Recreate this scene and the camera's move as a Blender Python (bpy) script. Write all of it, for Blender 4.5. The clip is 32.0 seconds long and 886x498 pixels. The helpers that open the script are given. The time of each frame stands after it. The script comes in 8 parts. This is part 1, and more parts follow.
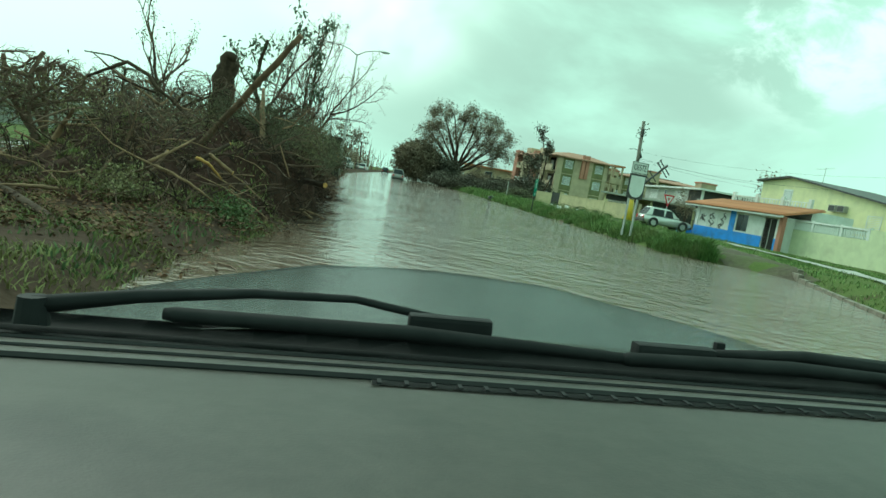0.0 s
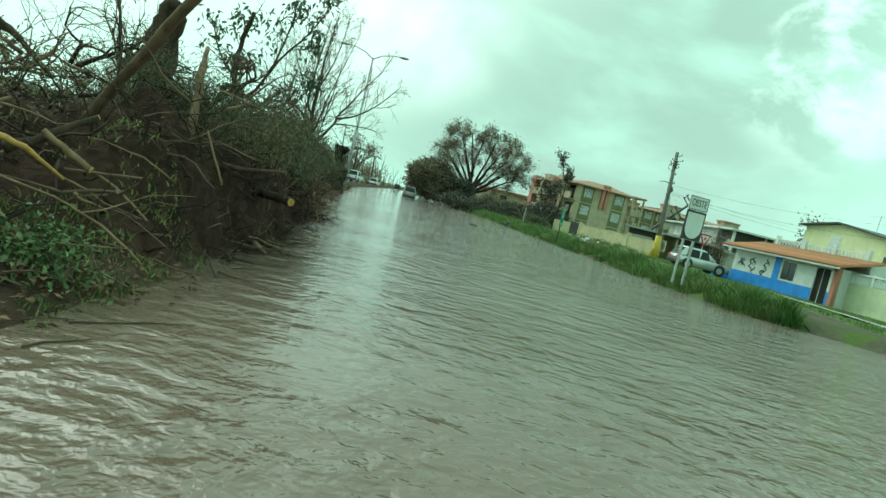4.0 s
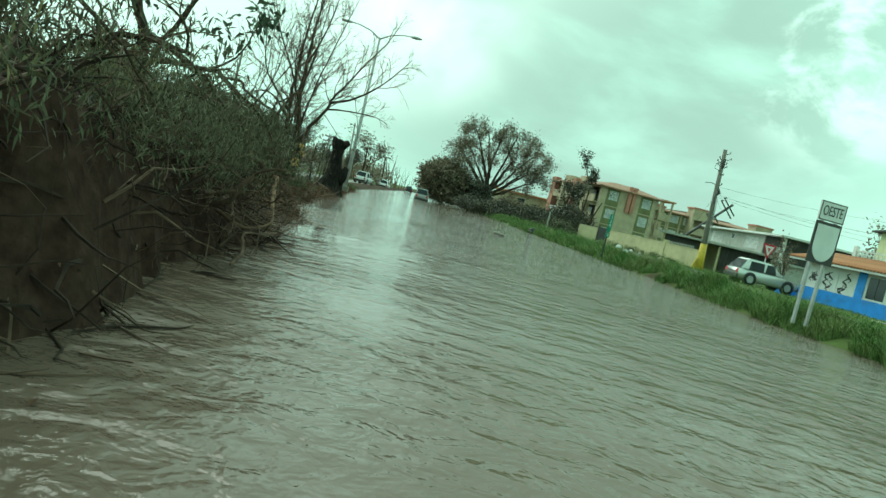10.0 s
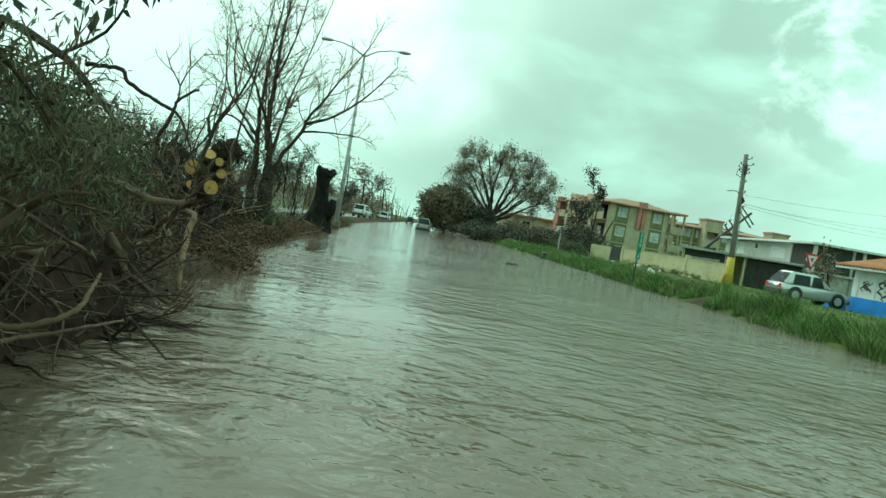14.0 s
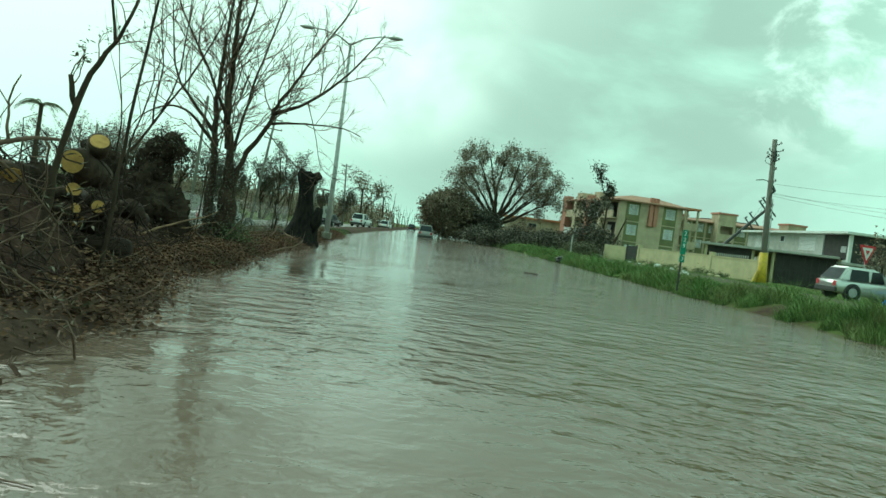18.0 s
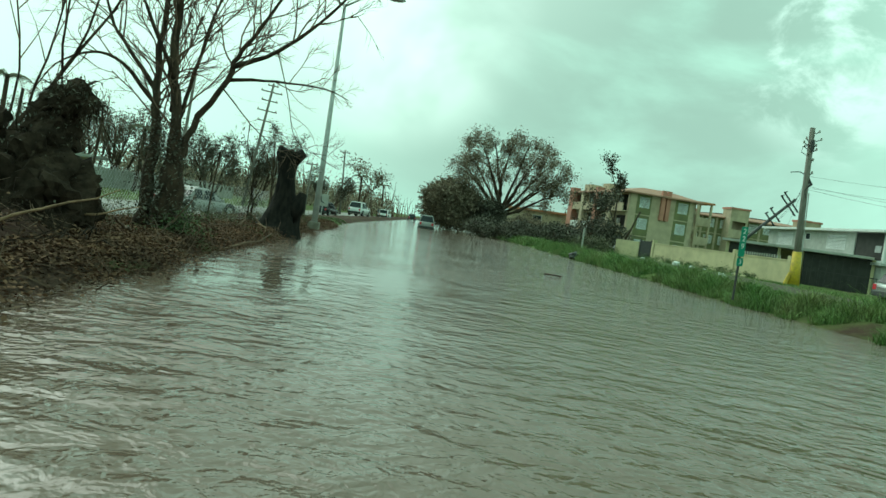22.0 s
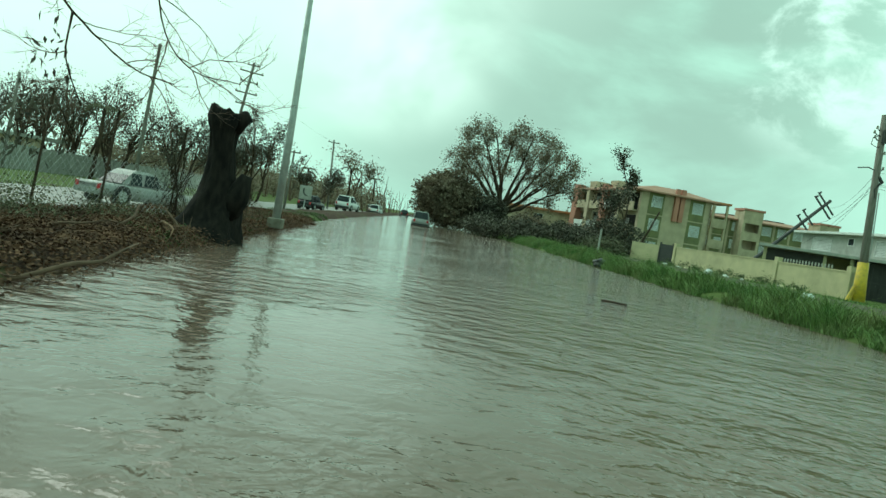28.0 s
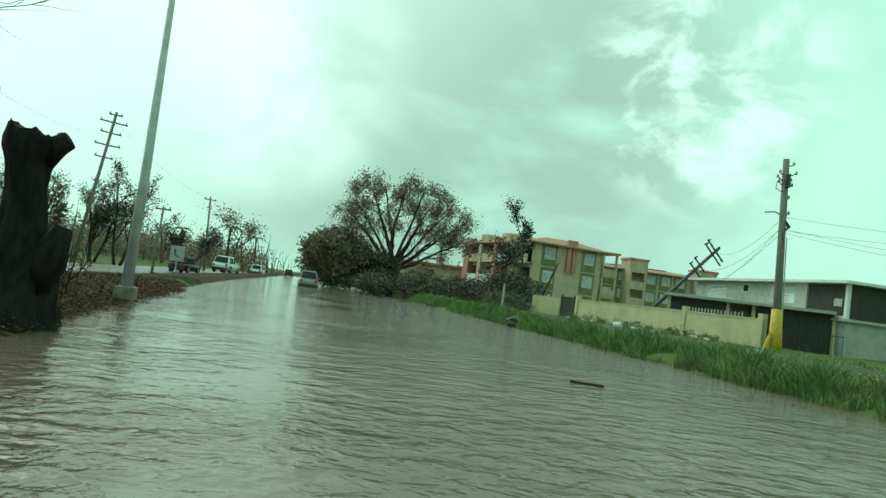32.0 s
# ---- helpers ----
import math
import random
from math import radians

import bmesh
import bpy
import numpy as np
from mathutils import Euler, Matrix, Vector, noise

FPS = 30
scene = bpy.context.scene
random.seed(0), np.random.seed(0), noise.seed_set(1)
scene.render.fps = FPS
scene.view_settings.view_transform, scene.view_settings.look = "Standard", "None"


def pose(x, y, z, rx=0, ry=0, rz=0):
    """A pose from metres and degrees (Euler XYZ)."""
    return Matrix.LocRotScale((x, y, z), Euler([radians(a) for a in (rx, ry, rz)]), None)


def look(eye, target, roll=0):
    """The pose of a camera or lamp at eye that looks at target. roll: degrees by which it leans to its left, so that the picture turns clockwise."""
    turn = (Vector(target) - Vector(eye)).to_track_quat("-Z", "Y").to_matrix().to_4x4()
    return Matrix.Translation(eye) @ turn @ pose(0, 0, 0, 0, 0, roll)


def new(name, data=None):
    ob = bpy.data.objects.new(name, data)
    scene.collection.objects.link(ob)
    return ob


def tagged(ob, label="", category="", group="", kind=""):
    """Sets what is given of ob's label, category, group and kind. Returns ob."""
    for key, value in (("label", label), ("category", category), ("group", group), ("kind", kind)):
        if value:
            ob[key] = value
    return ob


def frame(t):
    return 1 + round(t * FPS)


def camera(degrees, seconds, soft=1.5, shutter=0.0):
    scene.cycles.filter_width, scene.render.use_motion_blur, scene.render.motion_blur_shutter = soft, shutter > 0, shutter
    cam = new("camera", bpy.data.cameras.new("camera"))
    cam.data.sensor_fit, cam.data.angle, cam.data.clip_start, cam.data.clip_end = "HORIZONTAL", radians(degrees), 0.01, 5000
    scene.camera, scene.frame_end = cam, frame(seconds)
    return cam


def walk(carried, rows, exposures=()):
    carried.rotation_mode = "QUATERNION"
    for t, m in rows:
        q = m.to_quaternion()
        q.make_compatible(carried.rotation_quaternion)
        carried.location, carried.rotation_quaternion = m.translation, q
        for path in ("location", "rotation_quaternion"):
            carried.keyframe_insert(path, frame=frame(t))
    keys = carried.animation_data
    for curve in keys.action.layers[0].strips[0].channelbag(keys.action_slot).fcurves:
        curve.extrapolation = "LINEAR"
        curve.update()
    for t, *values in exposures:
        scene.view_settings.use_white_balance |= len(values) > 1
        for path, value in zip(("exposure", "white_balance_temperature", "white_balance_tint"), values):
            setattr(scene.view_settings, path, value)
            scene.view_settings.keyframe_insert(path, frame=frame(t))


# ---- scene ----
cam = camera(64.0, 32.0)
PATH = [
    (0, (0.408, 0.000, 1.248), (1.010, 9.935, 0.279), 10.23),
    (0.5, (0.408, 0.646, 1.249), (0.995, 10.587, 0.337), 10.13),
    (1, (0.405, 1.286, 1.251), (0.996, 11.225, 0.323), 10.32),
    (1.5, (0.402, 1.919, 1.254), (0.847, 11.861, 0.274), 10.09),
    (2, (0.405, 2.562, 1.251), (0.855, 12.515, 0.399), 10.81),
    (2.5, (0.405, 3.214, 1.256), (0.847, 13.169, 0.424), 10.47),
    (3, (0.405, 3.869, 1.244), (0.862, 13.825, 0.425), 11.59),
    (3.5, (0.397, 4.518, 1.246), (0.844, 14.481, 0.508), 12.97),
    (5.5, (0.284, 7.069, 1.251), (0.729, 17.034, 0.548), 15.02),
    (6, (0.294, 7.701, 1.244), (0.692, 17.667, 0.532), 14.15),
    (6.5, (0.316, 8.319, 1.252), (0.702, 18.289, 0.575), 14.16),
    (7, (0.310, 8.932, 1.256), (0.700, 18.901, 0.571), 14.80),
    (7.5, (0.278, 9.542, 1.255), (0.667, 19.512, 0.588), 15.06),
    (8, (0.241, 10.150, 1.253), (0.635, 20.118, 0.562), 14.60),
    (8.5, (0.208, 10.738, 1.251), (0.541, 20.708, 0.546), 14.29),
    (9, (0.189, 11.304, 1.248), (0.514, 21.276, 0.571), 14.56),
    (9.5, (0.173, 11.866, 1.240), (0.467, 21.834, 0.498), 14.03),
    (10, (0.163, 12.419, 1.241), (0.433, 22.389, 0.515), 13.94),
    (10.5, (0.156, 12.963, 1.248), (0.375, 22.935, 0.530), 13.99),
    (11, (0.156, 13.500, 1.252), (0.362, 23.470, 0.498), 13.77),
    (11.5, (0.163, 14.035, 1.247), (0.428, 24.007, 0.550), 12.86),
    (12, (0.172, 14.566, 1.253), (0.371, 24.535, 0.495), 12.68),
    (12.5, (0.180, 15.102, 1.256), (0.376, 25.077, 0.575), 12.50),
    (13, (0.198, 15.646, 1.253), (0.423, 25.627, 0.686), 11.90),
    (13.5, (0.204, 16.191, 1.254), (0.334, 26.176, 0.730), 11.12),
    (14, (0.200, 16.748, 1.252), (0.317, 26.741, 0.899), 10.09),
    (14.5, (0.185, 17.318, 1.259), (0.242, 27.315, 1.016), 10.82),
    (15, (0.174, 17.908, 1.244), (0.361, 27.906, 1.207), 10.89),
    (15.5, (0.170, 18.489, 1.240), (0.296, 28.487, 1.106), 8.39),
    (17.5, (0.137, 20.717, 1.250), (0.200, 30.713, 0.973), 7.38),
    (18, (0.096, 21.243, 1.242), (0.157, 31.239, 0.969), 7.54),
    (18.5, (0.085, 21.770, 1.244), (0.177, 31.766, 0.976), 8.06),
    (19, (0.067, 22.285, 1.246), (0.129, 32.279, 0.888), 8.18),
    (19.5, (0.027, 22.792, 1.249), (0.105, 32.785, 0.895), 8.39),
    (20, (-0.012, 23.292, 1.257), (0.055, 33.284, 0.866), 8.56),
    (20.5, (-0.031, 23.806, 1.253), (0.023, 33.799, 0.880), 7.80),
    (21, (-0.045, 24.347, 1.253), (0.017, 34.340, 0.881), 8.41),
    (21.5, (-0.059, 24.914, 1.251), (0.035, 34.906, 0.871), 8.47),
    (22, (-0.090, 25.503, 1.257), (-0.007, 35.494, 0.849), 8.51),
    (22.5, (-0.123, 26.105, 1.253), (-0.033, 36.093, 0.757), 8.38),
    (23, (-0.142, 26.703, 1.245), (-0.060, 36.694, 0.831), 8.62),
    (23.5, (-0.133, 27.280, 1.245), (-0.058, 37.269, 0.799), 8.53),
    (24, (-0.117, 27.842, 1.254), (-0.057, 37.831, 0.779), 8.71),
    (24.5, (-0.123, 28.409, 1.252), (-0.016, 38.401, 0.858), 9.10),
    (25, (-0.135, 29.010, 1.252), (-0.061, 39.000, 0.798), 8.84),
    (25.5, (-0.190, 29.635, 1.254), (-0.059, 39.627, 0.873), 9.66),
    (27.5, (-0.502, 32.225, 1.246), (-0.323, 42.213, 0.808), 9.24),
    (28, (-0.514, 32.817, 1.253), (-0.303, 42.806, 0.814), 9.46),
    (28.5, (-0.543, 33.364, 1.240), (-0.380, 43.350, 0.746), 8.64),
    (29, (-0.581, 33.891, 1.246), (-0.396, 43.878, 0.771), 9.37),
    (29.5, (-0.603, 34.410, 1.241), (-0.397, 44.397, 0.771), 9.51),
    (30, (-0.645, 34.948, 1.248), (-0.395, 44.928, 0.665), 9.67),
    (30.5, (-0.684, 35.506, 1.245), (-0.446, 45.487, 0.685), 8.62),
    (31, (-0.747, 36.052, 1.259), (-0.488, 46.040, 0.847), 9.14),
    (31.5, (-0.843, 36.546, 1.254), (-0.086, 46.517, 1.349), 10.40),
    (32, (-0.931, 36.996, 1.244), (0.746, 46.837, 1.831), 7.51),
]
walk(cam, [(t, look(eye, target, roll)) for t, eye, target, roll in PATH], [(0, 0.46, 6300, -7), (14, 0.42, 6300, -7), (20, 0.27, 6300, -7), (32, 0.24, 6300, -7)])

# ---- light: overcast sky after the storm ----
world = bpy.data.worlds.new("overcast_sky")
scene.world = world
world.use_nodes = True
wn, wl = world.node_tree.nodes, world.node_tree.links
wn.clear()
w_out = wn.new("ShaderNodeOutputWorld")
w_bg = wn.new("ShaderNodeBackground")
SUN_AT = (-0.50, 0.55, 0.67)
SKY_GREY, SKY_BRIGHT = (0.3, 0.2, 0.55), (0.9, 0.1, 0.3)
w_co = wn.new("ShaderNodeTexCoord")


def sky_noise(scale, detail, rough, place, stretch, lo, hi):
    """Cloud cover from noise over the sky's directions, as a factor from 0 to 1."""
    mp = wn.new("ShaderNodeMapping")
    mp.inputs["Scale"].default_value, mp.inputs["Location"].default_value = stretch, place
    nz = wn.new("ShaderNodeTexNoise")
    nz.inputs["Scale"].default_value, nz.inputs["Detail"].default_value, nz.inputs["Roughness"].default_value = scale, detail, rough
    nz.inputs["Distortion"].default_value = 0.4
    rg = wn.new("ShaderNodeMapRange")
    rg.interpolation_type = "SMOOTHSTEP"
    rg.inputs["From Min"].default_value, rg.inputs["From Max"].default_value = lo, hi
    wl.new(w_co.outputs["Generated"], mp.inputs["Vector"])
    wl.new(mp.outputs["Vector"], nz.inputs["Vector"])
    wl.new(nz.outputs["Fac"], rg.inputs["Value"])
    return rg.outputs["Result"]


def sky_mix(fac, a, b):
    mx = wn.new("ShaderNodeMix")
    mx.data_type = "RGBA"
    wl.new(fac, mx.inputs["Factor"])
    for socket, c in (("A", a), ("B", b)):
        if isinstance(c, tuple):
            mx.inputs[socket].default_value = (*c, 1)
        else:
            wl.new(c, mx.inputs[socket])
    return mx.outputs["Result"]


def toward(direction, lo, hi):
    """How near a direction of the sky lies to the given one, from 0 to 1."""
    dot = wn.new("ShaderNodeVectorMath")
    dot.operation = "DOT_PRODUCT"
    dot.inputs[1].default_value = Vector(direction).normalized()
    wl.new(w_co.outputs["Generated"], dot.inputs[0])
    rg = wn.new("ShaderNodeMapRange")
    rg.interpolation_type = "SMOOTHSTEP"
    rg.inputs["From Min"].default_value, rg.inputs["From Max"].default_value = lo, hi
    wl.new(dot.outputs["Value"], rg.inputs["Value"])
    return rg.outputs["Result"]


def times(a, b):
    m = wn.new("ShaderNodeMath")
    m.operation = "MULTIPLY"
    for k, v in enumerate((a, b)):
        if isinstance(v, float):
            m.inputs[k].default_value = v
        else:
            wl.new(v, m.inputs[k])
    return m.outputs["Value"]


# pale mint overcast, a greyer lower layer ahead, a few bright breaks, the veiled sun high up
layer = sky_mix(sky_noise(1.6, 6, 0.55, SKY_GREY, (1.0, 1.0, 2.0), 0.30, 0.70), (0.53, 0.85, 0.71), (0.46, 0.74, 0.62))
bank = times(toward((0.17, 0.955, 0.21), 0.88, 0.99), sky_noise(2.4, 6, 0.55, (4.1, 0.4, 1.3), (1.0, 1.0, 2.4), 0.25, 0.55))
layer = sky_mix(bank, layer, (0.36, 0.53, 0.455))
layer = sky_mix(times(toward(SUN_AT, 0.55, 1.0), 0.85), layer, (0.98, 1.22, 1.10))
gleam = times(toward((-0.10, 0.958, 0.272), 0.978, 0.9995), sky_noise(3.0, 4, 0.5, (1.7, 0.3, 0.9), (1.0, 1.0, 1.8), 0.25, 0.6))
layer = sky_mix(gleam, layer, (0.93, 1.20, 1.08))
breaks = times(toward((0.46, 0.835, 0.30), 0.982, 0.998), sky_noise(7.5, 6, 0.6, SKY_BRIGHT, (1.0, 1.0, 1.6), 0.47, 0.64))
layer = sky_mix(breaks, layer, (0.74, 1.0, 0.90))
wl.new(layer, w_bg.inputs["Color"])
w_bg.inputs["Strength"].default_value = 1.0
wl.new(w_bg.outputs["Background"], w_out.inputs["Surface"])

sun_data = bpy.data.lights.new("sun", "SUN")
sun_data.energy, sun_data.angle, sun_data.color = 1.0, radians(40), (1.0, 0.97, 0.92)
sun = new("sun", sun_data)
sun.matrix_world = look(tuple(80 * c for c in SUN_AT), (0, 0, 0))

# ---- materials ----
def mat(name, color, color2=None, rough=0.8, scale=4.0, detail=5.0, bump=0.0, bump_scale=30.0, metal=0.0,
        stain=None, stain_scale=0.6, stain_amount=0.5, spec=0.5, stretch=(1, 1, 1), vary=0.0, through_light=0.0):
    """A surface with grain at one scale and stains (on the dashboard, painted reflections) at another; vary shifts the
    brightness from piece to piece.
    """
    ma = bpy.data.materials.new(name)
    ma.use_nodes = True
    n, l = ma.node_tree.nodes, ma.node_tree.links
    b = n["Principled BSDF"]
    co = n.new("ShaderNodeTexCoord")
    mp = n.new("ShaderNodeMapping")
    mp.inputs["Scale"].default_value = stretch
    l.new(co.outputs["Object"], mp.inputs["Vector"])
    vec = mp.outputs["Vector"]
    t1 = n.new("ShaderNodeTexNoise")
    t1.inputs["Scale"].default_value, t1.inputs["Detail"].default_value = scale, detail
    l.new(vec, t1.inputs["Vector"])
    mix = n.new("ShaderNodeMix")
    mix.data_type = "RGBA"
    mix.inputs["A"].default_value = (*color, 1)
    mix.inputs["B"].default_value = (*(color2 or tuple(c * 0.7 for c in color)), 1)
    r1 = n.new("ShaderNodeMapRange")
    r1.inputs["From Min"].default_value, r1.inputs["From Max"].default_value = 0.35, 0.65
    l.new(t1.outputs["Fac"], r1.inputs["Value"])
    l.new(r1.outputs["Result"], mix.inputs["Factor"])
    out = mix.outputs["Result"]
    if stain:
        t2 = n.new("ShaderNodeTexNoise")
        t2.inputs["Scale"].default_value, t2.inputs["Detail"].default_value = stain_scale, 7.0
        t2.inputs["Roughness"].default_value = 0.65
        l.new(vec, t2.inputs["Vector"])
        r2 = n.new("ShaderNodeMapRange")
        r2.inputs["From Min"].default_value, r2.inputs["From Max"].default_value = 0.48, 0.68
        r2.inputs["To Max"].default_value = stain_amount
        l.new(t2.outputs["Fac"], r2.inputs["Value"])
        mix2 = n.new("ShaderNodeMix")
        mix2.data_type = "RGBA"
        l.new(out, mix2.inputs["A"])
        mix2.inputs["B"].default_value = (*stain, 1)
        l.new(r2.outputs["Result"], mix2.inputs["Factor"])
        out = mix2.outputs["Result"]
    if vary:
        geo = n.new("ShaderNodeNewGeometry")
        rv = n.new("ShaderNodeMapRange")
        rv.inputs["To Min"].default_value, rv.inputs["To Max"].default_value = 1 - vary, 1 + vary
        l.new(geo.outputs["Random Per Island"], rv.inputs["Value"])
        hv = n.new("ShaderNodeHueSaturation")
        l.new(out, hv.inputs["Color"])
        l.new(rv.outputs["Result"], hv.inputs["Value"])
        out = hv.outputs["Color"]
    l.new(out, b.inputs["Base Color"])
    b.inputs["Roughness"].default_value = rough
    b.inputs["Metallic"].default_value = metal
    b.inputs["Specular IOR Level"].default_value = spec
    if bump:
        t3 = n.new("ShaderNodeTexNoise")
        t3.inputs["Scale"].default_value, t3.inputs["Detail"].default_value = bump_scale, 4.0
        l.new(vec, t3.inputs["Vector"])
        bp = n.new("ShaderNodeBump")
        bp.inputs["Strength"].default_value, bp.inputs["Distance"].default_value = bump, 0.02
        l.new(t3.outputs["Fac"], bp.inputs["Height"])
        l.new(bp.outputs["Normal"], b.inputs["Normal"])
    if through_light:
        tr = n.new("ShaderNodeBsdfTranslucent")
        l.new(out, tr.inputs["Color"])
        ms = n.new("ShaderNodeMixShader")
        ms.inputs["Fac"].default_value = through_light
        l.new(b.outputs["BSDF"], ms.inputs[1])
        l.new(tr.outputs["BSDF"], ms.inputs[2])
        l.new(ms.outputs["Shader"], n["Material Output"].inputs["Surface"])
    return ma


def water_material():
    ma = bpy.data.materials.new("muddy_water")
    ma.use_nodes = True
    n, l = ma.node_tree.nodes, ma.node_tree.links
    b = n["Principled BSDF"]
    co = n.new("ShaderNodeTexCoord")
    t1 = n.new("ShaderNodeTexNoise")
    t1.inputs["Scale"].default_value, t1.inputs["Detail"].default_value = 0.12, 4.0
    l.new(co.outputs["Object"], t1.inputs["Vector"])
    mix = n.new("ShaderNodeMix")
    mix.data_type = "RGBA"
    mix.inputs["A"].default_value = (0.180, 0.128, 0.098, 1)
    mix.inputs["B"].default_value = (0.130, 0.093, 0.072, 1)
    l.new(t1.outputs["Fac"], mix.inputs["Factor"])
    l.new(mix.outputs["Result"], b.inputs["Base Color"])
    b.inputs["Roughness"].default_value = 0.06
    b.inputs["IOR"].default_value = 1.33
    # wind: calmer in the lee of the debris, rougher in drifting patches and towards the open verge
    sep = n.new("ShaderNodeSeparateXYZ")
    l.new(co.outputs["Object"], sep.inputs["Vector"])
    lee = n.new("ShaderNodeMapRange")
    lee.inputs["From Min"].default_value, lee.inputs["From Max"].default_value = 0.5, 5.5
    lee.inputs["To Min"].default_value, lee.inputs["To Max"].default_value = 0.10, 0.72
    l.new(sep.outputs["X"], lee.inputs["Value"])
    gust = n.new("ShaderNodeTexNoise")
    gust.inputs["Scale"].default_value, gust.inputs["Detail"].default_value = 0.22, 4.0
    l.new(co.outputs["Object"], gust.inputs["Vector"])
    patch = n.new("ShaderNodeMapRange")
    patch.inputs["From Min"].default_value, patch.inputs["From Max"].default_value = 0.36, 0.66
    patch.inputs["To Min"].default_value, patch.inputs["To Max"].default_value = 0.0, 0.55
    l.new(gust.outputs["Fac"], patch.inputs["Value"])
    wind = n.new("ShaderNodeMath")
    l.new(lee.outputs["Result"], wind.inputs[0])
    l.new(patch.outputs["Result"], wind.inputs[1])
    normal = None
    for scale, stretch, dist, strength in ((2.3, (0.9, 1.2, 1), 0.15, 1.0), (6.5, (1.1, 1.0, 1), 0.05, 1.0), (15.0, (1.1, 1.0, 1), 0.012, 0.8), (0.5, (0.7, 1.2, 1), 0.30, 0.5)):
        mp = n.new("ShaderNodeMapping")
        mp.inputs["Scale"].default_value = stretch
        mp.inputs["Rotation"].default_value = (0, 0, 0.35)
        l.new(co.outputs["Object"], mp.inputs["Vector"])
        t = n.new("ShaderNodeTexNoise")
        t.inputs["Scale"].default_value, t.inputs["Detail"].default_value = scale, 3.0
        t.inputs["Distortion"].default_value = 0.5
        l.new(mp.outputs["Vector"], t.inputs["Vector"])
        bp = n.new("ShaderNodeBump")
        bp.inputs["Distance"].default_value = dist
        force = n.new("ShaderNodeMath")
        force.operation = "MULTIPLY"
        force.inputs[1].default_value = strength
        l.new(wind.outputs["Value"], force.inputs[0])
        l.new(force.outputs["Value"], bp.inputs["Strength"])
        l.new(t.outputs["Fac"], bp.inputs["Height"])
        if normal:
            l.new(normal, bp.inputs["Normal"])
        normal = bp.outputs["Normal"]
    l.new(normal, b.inputs["Normal"])
    return ma


def ground_material():
    """Soil, litter and short grass, mixed in patches."""
    ma = bpy.data.materials.new("soil_and_grass")
    ma.use_nodes = True
    n, l = ma.node_tree.nodes, ma.node_tree.links
    b = n["Principled BSDF"]
    co = n.new("ShaderNodeTexCoord")
    big = n.new("ShaderNodeTexNoise")
    big.inputs["Scale"].default_value, big.inputs["Detail"].default_value = 0.35, 6.0
    fine = n.new("ShaderNodeTexNoise")
    fine.inputs["Scale"].default_value, fine.inputs["Detail"].default_value = 9.0, 6.0
    for t in (big, fine):
        l.new(co.outputs["Object"], t.inputs["Vector"])
    soil = n.new("ShaderNodeMix")
    soil.data_type = "RGBA"
    soil.inputs["A"].default_value = (0.036, 0.023, 0.017, 1)
    soil.inputs["B"].default_value = (0.085, 0.054, 0.039, 1)
    l.new(fine.outputs["Fac"], soil.inputs["Factor"])
    grass = n.new("ShaderNodeMix")
    grass.data_type = "RGBA"
    grass.inputs["A"].default_value = (0.060, 0.095, 0.028, 1)
    grass.inputs["B"].default_value = (0.125, 0.150, 0.050, 1)
    l.new(fine.outputs["Fac"], grass.inputs["Factor"])
    sep = n.new("ShaderNodeSeparateXYZ")
    l.new(co.outputs["Object"], sep.inputs["Vector"])
    side = n.new("ShaderNodeMapRange")
    side.inputs["From Min"].default_value, side.inputs["From Max"].default_value = -3.0, 8.0
    side.inputs["To Min"].default_value, side.inputs["To Max"].default_value = -0.13, 0.17
    l.new(sep.outputs["X"], side.inputs["Value"])
    add = n.new("ShaderNodeMath")
    l.new(big.outputs["Fac"], add.inputs[0])
    l.new(side.outputs["Result"], add.inputs[1])
    lawn = n.new("ShaderNodeMapRange")
    lawn.inputs["From Min"].default_value, lawn.inputs["From Max"].default_value = -16.5, -19.0
    lawn.inputs["To Min"].default_value, lawn.inputs["To Max"].default_value = 0.0, 0.30
    l.new(sep.outputs["X"], lawn.inputs["Value"])
    add2 = n.new("ShaderNodeMath")
    l.new(add.outputs["Value"], add2.inputs[0])
    l.new(lawn.outputs["Result"], add2.inputs[1])
    rng = n.new("ShaderNodeMapRange")
    rng.inputs["From Min"].default_value, rng.inputs["From Max"].default_value = 0.47, 0.60
    l.new(add2.outputs["Value"], rng.inputs["Value"])
    mix = n.new("ShaderNodeMix")
    mix.data_type = "RGBA"
    l.new(rng.outputs["Result"], mix.inputs["Factor"])
    l.new(soil.outputs["Result"], mix.inputs["A"])
    l.new(grass.outputs["Result"], mix.inputs["B"])
    l.new(mix.outputs["Result"], b.inputs["Base Color"])
    b.inputs["Roughness"].default_value = 0.95
    b.inputs["Specular IOR Level"].default_value = 0.08
    bp = n.new("ShaderNodeBump")
    bp.inputs["Strength"].default_value, bp.inputs["Distance"].default_value = 0.7, 0.05
    l.new(fine.outputs["Fac"], bp.inputs["Height"])
    l.new(bp.outputs["Normal"], b.inputs["Normal"])
    return ma


